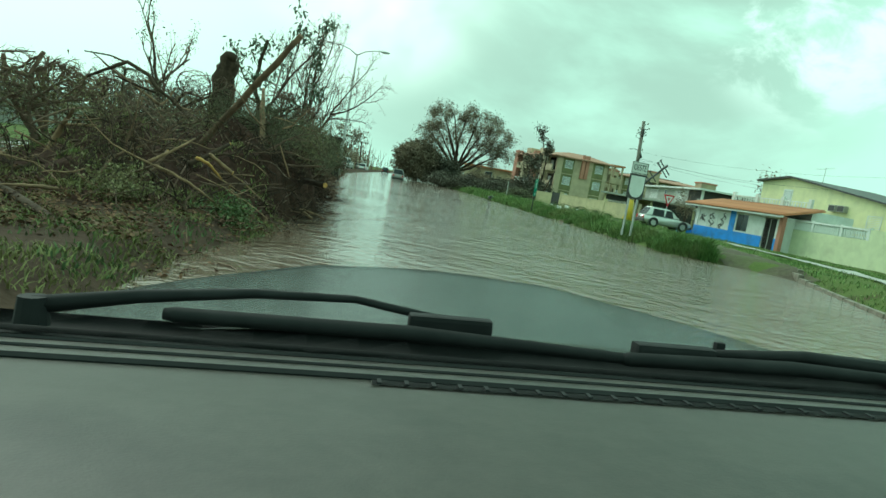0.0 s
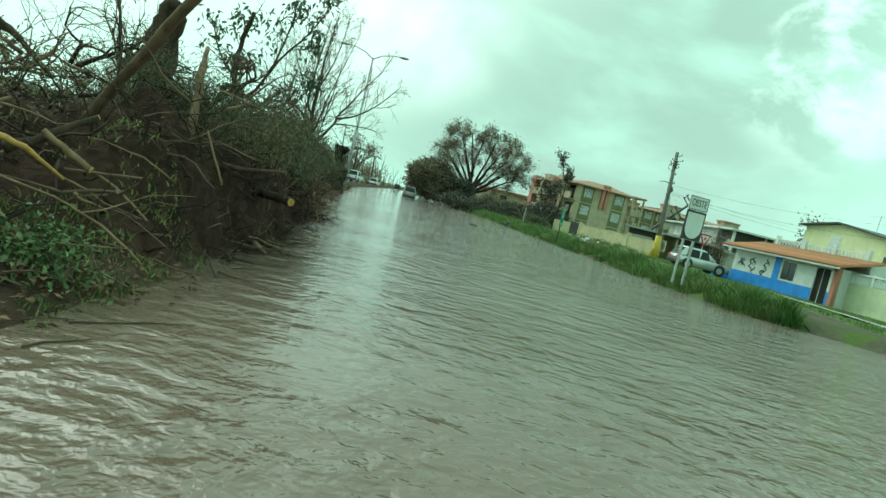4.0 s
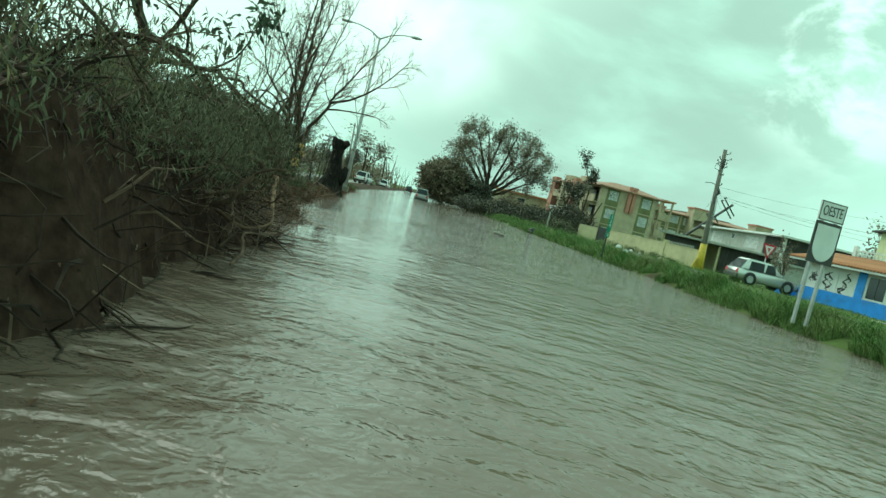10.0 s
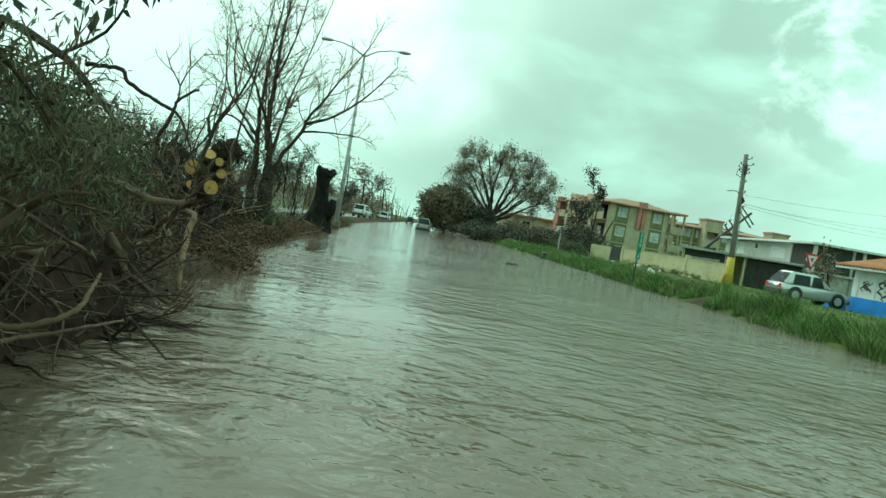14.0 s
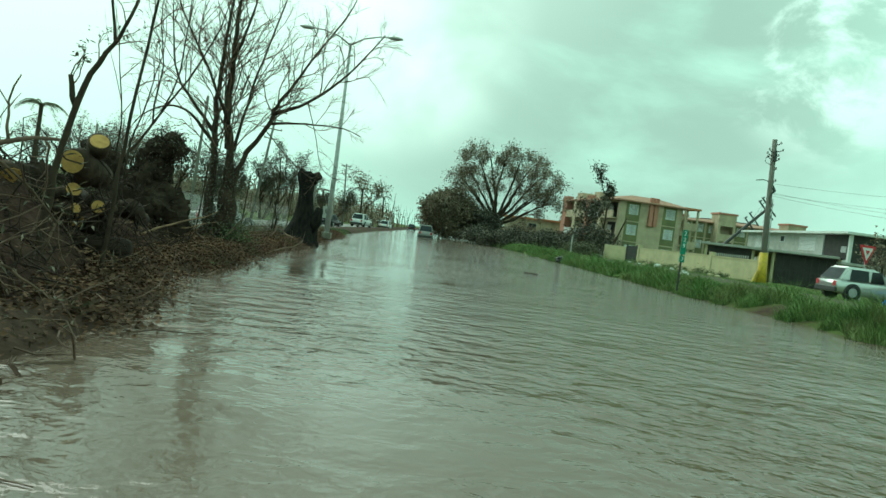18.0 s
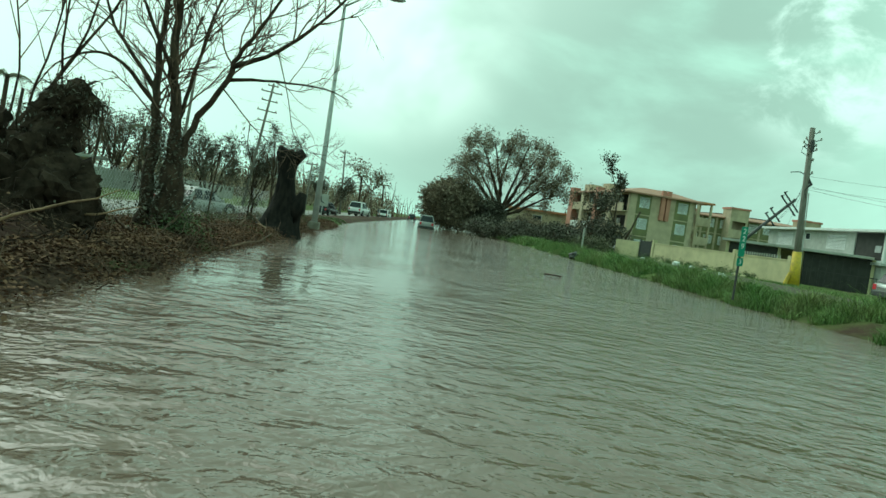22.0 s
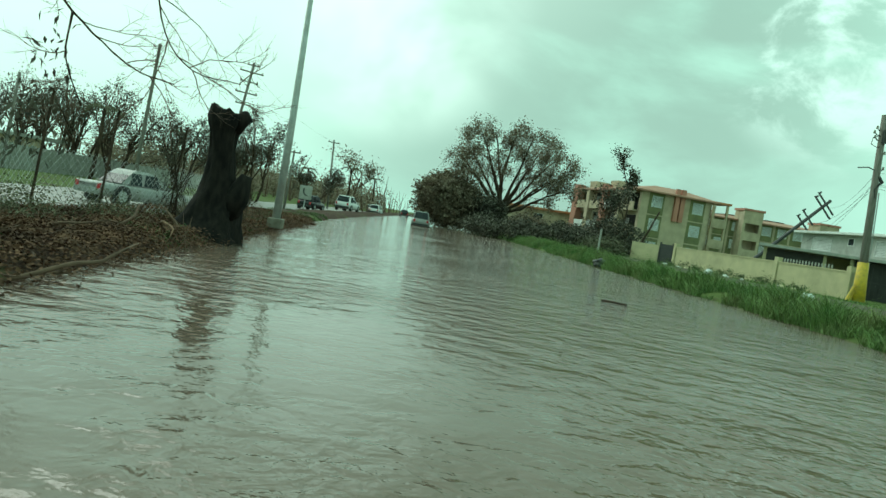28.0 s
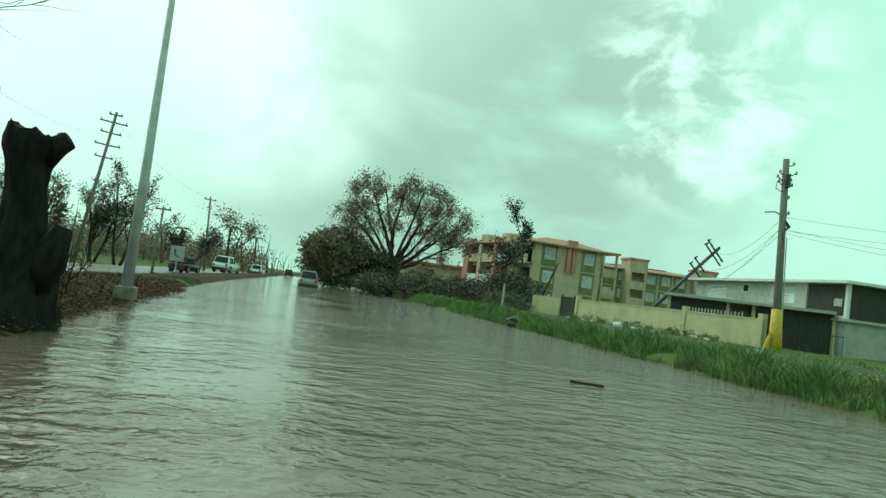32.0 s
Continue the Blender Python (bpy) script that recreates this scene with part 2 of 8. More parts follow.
M_WATER = water_material()
M_GROUND = ground_material()
M_ASPHALT = mat("wet_asphalt", (0.075, 0.07, 0.06), (0.11, 0.10, 0.085), rough=0.4, scale=14, bump=0.3, bump_scale=60, stain=(0.13, 0.10, 0.065), stain_scale=0.45, stain_amount=0.85)
M_STREET = mat("muddy_street", (0.105, 0.088, 0.064), (0.07, 0.058, 0.043), rough=0.9, scale=6, bump=0.4, bump_scale=40, stain=(0.10, 0.115, 0.05), stain_scale=0.5, stain_amount=0.8, spec=0.12)
M_CONCRETE = mat("weathered_concrete", (0.42, 0.41, 0.37), (0.33, 0.32, 0.29), scale=3, bump=0.2, stain=(0.16, 0.15, 0.12), stain_scale=0.5)
M_BARK = mat("dark_bark", (0.078, 0.051, 0.036), (0.036, 0.024, 0.018), rough=0.95, scale=9, bump=0.9, bump_scale=14, stretch=(1, 1, 0.4), stain=(0.11, 0.085, 0.06), stain_scale=1.6, spec=0.15)
M_BARE = mat("peeled_wood", (0.32, 0.195, 0.118), (0.17, 0.102, 0.062), rough=0.8, scale=7, bump=0.5, bump_scale=20, stretch=(1, 1, 0.3), stain=(0.08, 0.055, 0.036), stain_scale=2.0, stain_amount=0.85, spec=0.2)
M_BRANCH = mat("grey_branch_bark", (0.165, 0.104, 0.074), (0.085, 0.053, 0.039), rough=0.9, scale=8, bump=0.6, bump_scale=20, spec=0.2)
M_TWIG = mat("twigs", (0.175, 0.108, 0.073), (0.095, 0.060, 0.043), rough=0.95, scale=5)
M_CUT = mat("fresh_cut_wood", (0.55, 0.30, 0.085), (0.40, 0.20, 0.055), rough=0.75, scale=14, bump=0.3)
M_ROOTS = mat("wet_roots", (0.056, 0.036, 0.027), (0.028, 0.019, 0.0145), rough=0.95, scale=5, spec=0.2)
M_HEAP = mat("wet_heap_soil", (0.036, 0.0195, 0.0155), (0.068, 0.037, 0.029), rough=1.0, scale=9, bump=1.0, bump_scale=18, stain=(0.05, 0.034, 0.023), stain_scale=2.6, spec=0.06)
M_ROOT = mat("root_soil", (0.024, 0.017, 0.013), (0.048, 0.033, 0.024), rough=1.0, scale=9, bump=1.0, bump_scale=18, stain=(0.075, 0.05, 0.034), stain_scale=2.6, spec=0.08)
M_CHAR = mat("blackened_dead_wood", (0.009, 0.008, 0.0075), (0.022, 0.018, 0.015), rough=1.0, scale=9, bump=1.0, bump_scale=16, stretch=(1, 1, 0.35), spec=0.15)
M_LEAF = mat("dark_green_leaves", (0.094, 0.099, 0.060), (0.165, 0.158, 0.100), rough=0.75, scale=2.5, vary=0.5, spec=0.2, through_light=0.2)
M_LEAF_OLIVE = mat("olive_leaves", (0.150, 0.140, 0.068), (0.235, 0.205, 0.11), rough=0.75, scale=2.5, vary=0.5, spec=0.25, through_light=0.2)
M_LEAF_BROAD = mat("broad_dark_leaves", (0.050, 0.078, 0.048), (0.095, 0.125, 0.075), rough=0.5, scale=2.5, vary=0.4, spec=0.4, through_light=0.15)
M_LEAF_DENSE = mat("dense_dull_leaves", (0.070, 0.064, 0.050), (0.125, 0.112, 0.082), rough=0.75, scale=0.8, vary=0.4, spec=0.25)
M_SNAPPED = mat("snapped_trunk_bark", (0.20, 0.122, 0.080), (0.115, 0.071, 0.049), rough=0.9, scale=7, bump=0.6, bump_scale=18, stretch=(1, 1, 0.4), spec=0.2)
M_LEAF_LIVE = mat("fresh_green_leaves", (0.070, 0.102, 0.040), (0.110, 0.145, 0.060), rough=0.7, scale=2.5, vary=0.4, spec=0.2)
M_LITTER = mat("dead_leaf_litter", (0.165, 0.092, 0.058), (0.075, 0.045, 0.031), rough=0.95, scale=1.2, vary=0.5, spec=0.1)
M_LEAF_DRY = mat("withered_leaves", (0.135, 0.115, 0.07), (0.085, 0.07, 0.045), rough=0.8, scale=2.5, vary=0.35)
# brownish worn leaves, their colour lightened to paint in the haze of distance
M_LEAF_FAR = mat("haze_lightened_storm_worn_leaves", (0.165, 0.137, 0.092), (0.235, 0.19, 0.135), rough=0.75, scale=0.8, vary=0.4, spec=0.3, through_light=0.25)
M_GRASS_DULL = mat("trampled_grass", (0.13, 0.15, 0.05), (0.19, 0.17, 0.075), rough=0.8, scale=1.5, vary=0.45, spec=0.2)
M_GRASS = mat("tall_grass", (0.085, 0.165, 0.040), (0.185, 0.255, 0.085), rough=0.7, scale=0.9, vary=0.55, spec=0.25, stain=(0.22, 0.20, 0.09), stain_scale=0.7, stain_amount=0.6)
M_STEEL = mat("galvanised_steel", (0.46, 0.47, 0.46), (0.36, 0.37, 0.36), rough=0.5, metal=0.35, scale=5, stain=(0.25, 0.22, 0.18), stain_scale=2)
M_POLE = mat("weathered_pole_wood", (0.22, 0.20, 0.175), (0.14, 0.125, 0.105), rough=0.95, scale=6, stretch=(3, 3, 0.3), bump=0.4)
M_YELLOW = mat("yellow_paint", (0.62, 0.42, 0.03), (0.50, 0.34, 0.03), rough=0.6, scale=4, stain=(0.25, 0.18, 0.06), stain_scale=2)
M_DARK = mat("dark_metal", (0.035, 0.035, 0.035), (0.05, 0.048, 0.045), rough=0.55, scale=5)
M_IRON = mat("black_iron", (0.03, 0.03, 0.03), (0.05, 0.04, 0.035), rough=0.6, scale=8)
M_GREYWHITE = mat("grey_white_render", (0.46, 0.46, 0.43), (0.38, 0.38, 0.355), scale=2.5, bump=0.1, stain=(0.22, 0.21, 0.18), stain_scale=0.5)
M_KERB = mat("dirty_kerb_concrete", (0.24, 0.215, 0.17), (0.15, 0.13, 0.10), scale=4, bump=0.4, stain=(0.07, 0.06, 0.04), stain_scale=0.8)
M_CABLE = mat("cable_rubber", (0.03, 0.03, 0.03), rough=0.7)
M_GLASS = mat("dark_window_glass", (0.045, 0.055, 0.06), (0.03, 0.035, 0.04), rough=0.08, scale=0.7)
# dark tone of the screens; behind openings it paints the shade indoors
M_SCREEN_SHADE = mat("dark_screen_and_painted_shade", (0.05, 0.047, 0.042), (0.035, 0.033, 0.03), rough=0.9, scale=2)
M_WHITE = mat("white_paint", (0.72, 0.73, 0.71), (0.62, 0.63, 0.61), rough=0.6, scale=2, stain=(0.42, 0.42, 0.38), stain_scale=0.9, stain_amount=0.4, bump=0.1)
M_BLUE = mat("blue_wall_paint", (0.03, 0.27, 0.80), (0.025, 0.22, 0.68), rough=0.55, scale=2, stain=(0.05, 0.12, 0.30), stain_scale=1.3)
M_TILE_FADED = mat("faded_roof_tiles", (0.40, 0.22, 0.15), (0.31, 0.165, 0.115), rough=0.85, scale=2, bump=0.3, stain=(0.20, 0.13, 0.10), stain_scale=0.5)
M_TILE = mat("orange_roof_tiles", (0.50, 0.21, 0.10), (0.40, 0.155, 0.075), rough=0.8, scale=3, bump=0.3, stain=(0.24, 0.12, 0.08), stain_scale=0.8)
M_PALE_YELLOW = mat("pale_yellow_stucco", (0.74, 0.70, 0.42), (0.66, 0.63, 0.38), rough=0.85, scale=2, bump=0.15, stain=(0.48, 0.46, 0.30), stain_scale=0.7, stain_amount=0.45)
M_PALE_GREEN = mat("pale_green_stucco", (0.60, 0.63, 0.42), (0.54, 0.57, 0.38), rough=0.85, scale=2, bump=0.15, stain=(0.38, 0.38, 0.26), stain_scale=0.7, stain_amount=0.5)
M_BEIGE = mat("beige_stucco", (0.52, 0.46, 0.27), (0.45, 0.40, 0.24), rough=0.85, scale=1.5, bump=0.15, stain=(0.30, 0.27, 0.17), stain_scale=0.5, stain_amount=0.55)
M_PANEL = mat("weathered_wall_panel", (0.31, 0.305, 0.27), (0.24, 0.235, 0.205), scale=1.5, bump=0.2, stain=(0.12, 0.115, 0.09), stain_scale=0.6)
M_TAN = mat("tan_stucco", (0.52, 0.42, 0.29), (0.43, 0.345, 0.24), rough=0.85, scale=1, bump=0.1, stain=(0.27, 0.215, 0.15), stain_scale=0.4, stain_amount=0.6)
M_OLIVE = mat("olive_panel_paint", (0.20, 0.195, 0.085), (0.16, 0.157, 0.075), rough=0.8, scale=1, stain=(0.12, 0.11, 0.06), stain_scale=0.5)
M_SALMON = mat("salmon_stucco", (0.50, 0.22, 0.16), (0.43, 0.19, 0.135), rough=0.85, scale=1, stain=(0.36, 0.17, 0.12), stain_scale=0.4)
M_CARGREY = mat("grey_car_paint", (0.30, 0.30, 0.29), (0.27, 0.27, 0.26), rough=0.35, scale=1, stain=(0.2, 0.18, 0.15), stain_scale=2)
M_SILVER = mat("silver_car_paint", (0.58, 0.59, 0.57), (0.54, 0.55, 0.53), rough=0.25, metal=0.6, scale=1)
M_CARWHITE = mat("white_car_paint", (0.75, 0.76, 0.75), (0.70, 0.71, 0.70), rough=0.25, scale=1)
M_CARBLACK = mat("black_car_paint", (0.02, 0.02, 0.022), rough=0.2, scale=1)
M_TYRE = mat("tyre_rubber", (0.02, 0.02, 0.02), rough=0.85, scale=8)
M_GREEN_SIGN = mat("green_sign_face", (0.0, 0.22, 0.13), (0.0, 0.19, 0.11), rough=0.4, scale=2)
M_RED = mat("red_sign_paint", (0.55, 0.02, 0.03), rough=0.4, scale=2)
M_HOOD = mat("dark_green_grey_car_paint", (0.12, 0.14, 0.132), (0.105, 0.125, 0.118), rough=0.22, scale=2, metal=0.45)
# the stain here is painted mottling for blurred reflections over the grey plastic
M_DASH = mat("dashboard_painted_reflections", (0.135, 0.122, 0.110), (0.118, 0.107, 0.097), rough=0.38, scale=40, bump=0.05, bump_scale=260, stain=(0.06, 0.056, 0.052), stain_scale=2.0, stain_amount=0.75)
M_RUBBER = mat("wiper_rubber", (0.010, 0.010, 0.011), (0.018, 0.018, 0.019), rough=0.75, scale=12, spec=0.25)
M_SKIN_LIGHT = mat("lamp_lens", (0.8, 0.8, 0.78), rough=0.3)


# ---- building helpers ----
def finish(bm, name, material, smooth=False):
    me = bpy.data.meshes.new(name)
    bm.to_mesh(me)
    bm.free()
    for ma in (material if isinstance(material, (list, tuple)) else [material]):
        me.materials.append(ma)
    if smooth:
        me.polygons.foreach_set("use_smooth", [True] * len(me.polygons))
    return me


def thing(name, label, category, at=(0, 0, 0), rz=0.0, group="", kind=""):
    ob = new(name)
    ob.empty_display_size = 0.1
    ob.matrix_world = pose(*at, 0, 0, rz)
    return tagged(ob, label, category, group, kind)


def part(name, bm, material, parent, label="", smooth=False):
    ob = new(name, bm if isinstance(bm, bpy.types.Mesh) else finish(bm, name, material, smooth))
    ob.parent = parent
    if label:
        ob["label"] = label
    return ob


def solo(name, bm, material, label, category, at=(0, 0, 0), rz=0.0, group="", kind="", smooth=False):
    ob = new(name, finish(bm, name, material, smooth))
    ob.matrix_world = pose(*at, 0, 0, rz)
    return tagged(ob, label, category, group, kind)


def box(bm, x0, x1, y0, y1, z0, z1, bevel=0.0, m=None):
    mat4 = Matrix.LocRotScale(((x0 + x1) / 2, (y0 + y1) / 2, (z0 + z1) / 2), None, (abs(x1 - x0), abs(y1 - y0), abs(z1 - z0)))
    r = bmesh.ops.create_cube(bm, size=1, matrix=(m @ mat4) if m else mat4)
    if bevel:
        es = list({ed for v in r["verts"] for ed in v.link_edges})
        bmesh.ops.bevel(bm, geom=es, offset=bevel, segments=2, affect="EDGES", profile=0.7)
    return bm


def boxed(*a, **k):
    return box(bmesh.new(), *a, **k)


def tube(bm, pts, radii, sides=7, cap=True):
    """A tapered tube along points."""
    rings, prev = [], None
    n = len(pts)
    pts = [Vector(p) for p in pts]
    for i, p in enumerate(pts):
        d = (pts[min(i + 1, n - 1)] - pts[max(i - 1, 0)]).normalized()
        if prev is None:
            a = d.orthogonal().normalized()
        else:
            a = prev - d * prev.dot(d)
            a = a.normalized() if a.length > 1e-5 else d.orthogonal().normalized()
        prev = a
        b = d.cross(a)
        r = radii[i] if hasattr(radii, "__len__") else radii
        rings.append([bm.verts.new(p + (a * math.cos(2 * math.pi * k / sides) + b * math.sin(2 * math.pi * k / sides)) * r) for k in range(sides)])
    for r0, r1 in zip(rings, rings[1:]):
        for k in range(sides):
            bm.faces.new((r0[k], r0[(k + 1) % sides], r1[(k + 1) % sides], r1[k]))
    if cap:
        bm.faces.new(rings[0][::-1])
        bm.faces.new(rings[-1])
    return bm


def tubed(*a, **k):
    return tube(bmesh.new(), *a, **k)


def wiggly(rng, start, direction, length, n=6, bend=0.25, droop=0.0):
    """Points of a crooked branch."""
    p, d, pts = Vector(start), Vector(direction).normalized(), [Vector(start)]
    for _ in range(n):
        d = (d + Vector((rng.gauss(0, bend), rng.gauss(0, bend), rng.gauss(0, bend) - droop))).normalized()
        p = p + d * (length / n)
        pts.append(p.copy())
    return pts


def branching(rng, bms, start, direction, length, radius, level, spread=0.6, bend=0.22, droop=0.0, kids=3, tips=None, shrink=0.62, sides=7, floor_z=None, bound=None, thin=0.55):
    """A limb and, from it, smaller limbs; bms: one bmesh a level (thick first). tips collects the ends."""
    pts = wiggly(rng, start, direction, length, 5 if level else 3, bend, droop)
    if floor_z is not None:
        for p in pts:
            p.z = max(p.z, floor_z)
    if bound:
        keep = next((i for i, p in enumerate(pts) if not bound(p)), len(pts))
        pts = pts[:keep]
        if len(pts) < 2:
            return
    n = len(pts)
    end = 0.45 if level else 0.2
    tube(bms[min(level, len(bms) - 1) if len(bms) > 1 else 0], pts, [radius * (1 - (1 - end) * i / (n - 1)) for i in range(n)], max(3, sides), cap=level > 0)
    if level == 0:
        if tips is not None:
            tips.append((pts[-1], (pts[-1] - pts[-2]).normalized()))
            tips.append((pts[-2], (pts[-1] - pts[-2]).normalized()))
        return
    for k in range(kids):
        f = 0.35 + 0.65 * (k + rng.random()) / kids
        i = min(int(f * (n - 1)), n - 2)
        p = pts[i].lerp(pts[i + 1], f * (n - 1) - i)
        d = (pts[i + 1] - pts[i]).normalized()
        d = (d + Vector((rng.gauss(0, spread), rng.gauss(0, spread), rng.gauss(0, spread * 0.8) + 0.12))).normalized()
        branching(rng, bms, p, d, length * shrink * rng.uniform(0.75, 1.15), radius * thin, level - 1, spread, bend, droop, kids, tips, shrink, max(3, sides - 2), floor_z, bound, thin)


def leaf_mesh(name, points, material, size=0.12, count=6, spread=0.25, seed=1, long=2.2, droop=0.3, flat=False):
    """Many single leaves, each two triangles bent along the rib, in loose bunches about the given points."""
    r = np.random.RandomState(seed)
    pts = np.array([tuple(p) for p in points], dtype=float)
    if not len(pts):
        pts = np.zeros((1, 3))
    base = np.repeat(pts, count, axis=0)
    n = len(base)
    base = base + r.normal(0, 1, (n, 3)) * spread * np.array((1, 1, 0.12 if flat else 1))
    d = r.normal(0, 1, (n, 3))
    d[:, 2] = d[:, 2] * (0.15 if flat else 0.6) - (0 if flat else droop)
    d /= np.linalg.norm(d, axis=1, keepdims=True) + 1e-9
    up = r.normal(0, 0.5, (n, 3)) + (0, 0, 1)
    s = np.cross(d, up)
    s /= np.linalg.norm(s, axis=1, keepdims=True) + 1e-9
    nn = np.cross(s, d)
    L = size * long * r.uniform(0.6, 1.3, (n, 1))
    W = size * 0.5 * r.uniform(0.6, 1.3, (n, 1))
    v = np.empty((n, 4, 3))
    v[:, 0] = base
    v[:, 1] = base + d * L * 0.45 + s * W + nn * W * 0.25
    v[:, 2] = base + d * L - nn * L * 0.12
    v[:, 3] = base + d * L * 0.45 - s * W + nn * W * 0.25
    me = bpy.data.meshes.new(name)
    me.vertices.add(n * 4)
    me.vertices.foreach_set("co", v.ravel())
    idx = (np.arange(n)[:, None] * 4 + np.array([[0, 1, 2, 0, 2, 3]])).ravel()
    me.loops.add(n * 6)
    me.loops.foreach_set("vertex_index", idx)
    me.polygons.add(n * 2)
    me.polygons.foreach_set("loop_start", np.arange(0, n * 6, 3))
    me.update(calc_edges=True)
    me.materials.append(material)
    return me

# ---- ground, flooded road, streets ----
RIGHT_Y, RIGHT_X = (-60, 8, 14.6, 20, 23.5, 26, 45, 70, 100, 145, 210, 420), (8.6, 9.4, 10.9, 12.7, 13.4, 10.0, 9.1, 8.2, 7.2, 5.6, 3.0, -4.0)
STREET_Y, STREET_L, STREET_R = (22, 26, 30, 37, 50, 70, 85, 100), (11.8, 12.0, 12.5, 13.0, 13.8, 14.5, 13.6, 12.0), (13.9, 14.6, 15.3, 16.3, 17.6, 19.2, 17.8, 16.2)
LEFT_Y, LEFT_X = (-60, 5, 9, 15, 27, 32, 46, 55, 72, 100, 146, 210, 420), (-1.5, -1.4, -1.3, -1.5, -2.4, -3.5, -4.5, -5.1, -6.2, -7.0, -7.4, -8.2, -10.0)


def right_edge(y):
    return float(np.interp(y, RIGHT_Y, RIGHT_X)) + 0.22 * noise.noise((y * 0.45, 3.1, 0)) + 0.1 * noise.noise((y * 1.6, 7, 0))


def left_edge(y):
    return float(np.interp(y, LEFT_Y, LEFT_X)) + 0.18 * noise.noise((y * 0.5, 9.3, 0)) + 0.09 * noise.noise((y * 1.9, 2, 0))


def ground_z(x, y):
    r, l = right_edge(y), left_edge(y)
    far = max(0.0, min(1.0, (y - 230) / 150))
    lump = 0.06 * noise.noise((x * 0.7, y * 0.7, 0)) + 0.025 * noise.noise((x * 2.3, y * 2.3, 4))
    if x > r:
        d = x - r
        z = min(-0.16 + 0.42 * d, 0.30 + 0.012 * d, 0.42)
    elif x < l:
        d = l - x
        z = min(-0.16 + 0.5 * d, 0.20)
        if d > 3.0:
            z = max(0.20 - 0.24 * (d - 3.0), -0.42)
    else:
        z = max(-0.45, -0.16 - 0.2 * min(x - l, r - x))
        lump *= 0.3
    return z * (1 - far) - 0.05 * far + lump * (1 - far)


gx = sorted(set([-2500, -1200, -600, -300, -160, -100, -70, -50] + [-40 + 2 * i for i in range(11)] + [-18 + 0.45 * i for i in range(78)] + [17.5 + 2.5 * i for i in range(18)] + [75, 100, 160, 300, 600, 1200, 2500]))
gy = sorted(set([-800, -300, -120, -60, -30, -15] + [-8 + 0.5 * i for i in range(190)] + [87 + 2.5 * i for i in range(30)] + [165 + 8 * i for i in range(14)] + [300, 380, 500, 800, 1500, 3500]))
gv = [(x, y, ground_z(x, y)) for y in gy for x in gx]
nx = len(gx)
gf = [(j * nx + i, j * nx + i + 1, (j + 1) * nx + i + 1, (j + 1) * nx + i) for j in range(len(gy) - 1) for i in range(nx - 1)]
me = bpy.data.meshes.new("ground")
me.from_pydata(gv, [], gf)
me.materials.append(M_GROUND)
me.polygons.foreach_set("use_smooth", [True] * len(me.polygons))
ground = tagged(new("ground", me), "muddy soil and grass ground beside the flooded road", "ground", kind="structure")


def strip(name, material, label, category, left, right, ys, cols, z_of, kind="structure"):
    vs, fs = [], []
    for y in ys:
        a, b = left(y), right(y)
        for i in range(cols + 1):
            x = a + (b - a) * i / cols
            vs.append((x, y, z_of(x, y)))
    c = cols + 1
    for j in range(len(ys) - 1):
        for i in range(cols):
            fs.append((j * c + i, j * c + i + 1, (j + 1) * c + i + 1, (j + 1) * c + i))
    me = bpy.data.meshes.new(name)
    me.from_pydata(vs, [], fs)
    me.materials.append(material)
    me.polygons.foreach_set("use_smooth", [True] * len(me.polygons))
    return tagged(new(name, me), label, category, kind=kind)


strip("water", M_WATER, "muddy brown flood water with wind ripples over the road", "flood water",
      lambda y: left_edge(y) - 0.7, lambda y: right_edge(y) + 0.8, [-40, -20, -10] + [-5 + 1.0 * i for i in range(120)] + [120, 140, 160, 180, 200, 215, 225], 8, lambda x, y: 0.0)
strip("road_far_side", M_ASPHALT, "wet grey asphalt carriageway beyond the median", "road",
      lambda y: left_edge(y) - 12.9, lambda y: left_edge(y) - 5.7, [-62 + 3.0 * i for i in range(88)], 6, lambda x, y: ground_z(x, y) + 0.07)
strip("road_side_street", M_STREET, "muddy worn asphalt side street before the houses", "road",
      lambda y: float(np.interp(y, STREET_Y, STREET_L)) + 0.15 * noise.noise((y * 0.6, 1, 0)), lambda y: float(np.interp(y, STREET_Y, STREET_R)),
      [22 + 1.0 * i for i in range(78)], 6, lambda x, y: ground_z(x, y) + 0.045)


def kerb_line(y):
    return float(np.interp(y, (4, 8, 14.6, 20, 24), (9.1, 9.5, 10.95, 12.75, 14.0))) if y < 24 else float(np.interp(y, STREET_Y, STREET_R)) + 0.05


kerb = tagged(new("kerb"), "worn pale concrete kerb stones along the side street", "kerb", kind="structure")
kerb_me = finish(boxed(-0.09, 0.09, -0.48, 0.48, -0.25, 0.13, bevel=0.02), "kerb_stone", M_KERB)
for k in range(52):
    y = 5.0 + k
    x = kerb_line(y)
    ob = new("kerb_stone", kerb_me)
    ob.parent = kerb
    ob.matrix_local = pose(x, y, max(-0.05, ground_z(x + 0.4, y) - 0.10) + 0.03 * noise.noise((y * 3.1, 1, 1)), 0, 0, -math.degrees(math.atan2(kerb_line(y + 0.5) - kerb_line(y - 0.5), 1.0)))
strip("pavement", M_CONCRETE, "narrow cracked concrete pavement before the garden wall", "pavement",
      lambda y: kerb_line(y) + 3.0, lambda y: kerb_line(y) + 4.1, [-12 + 1.5 * i for i in range(38)], 2, lambda x, y: ground_z(x, y) + 0.05)

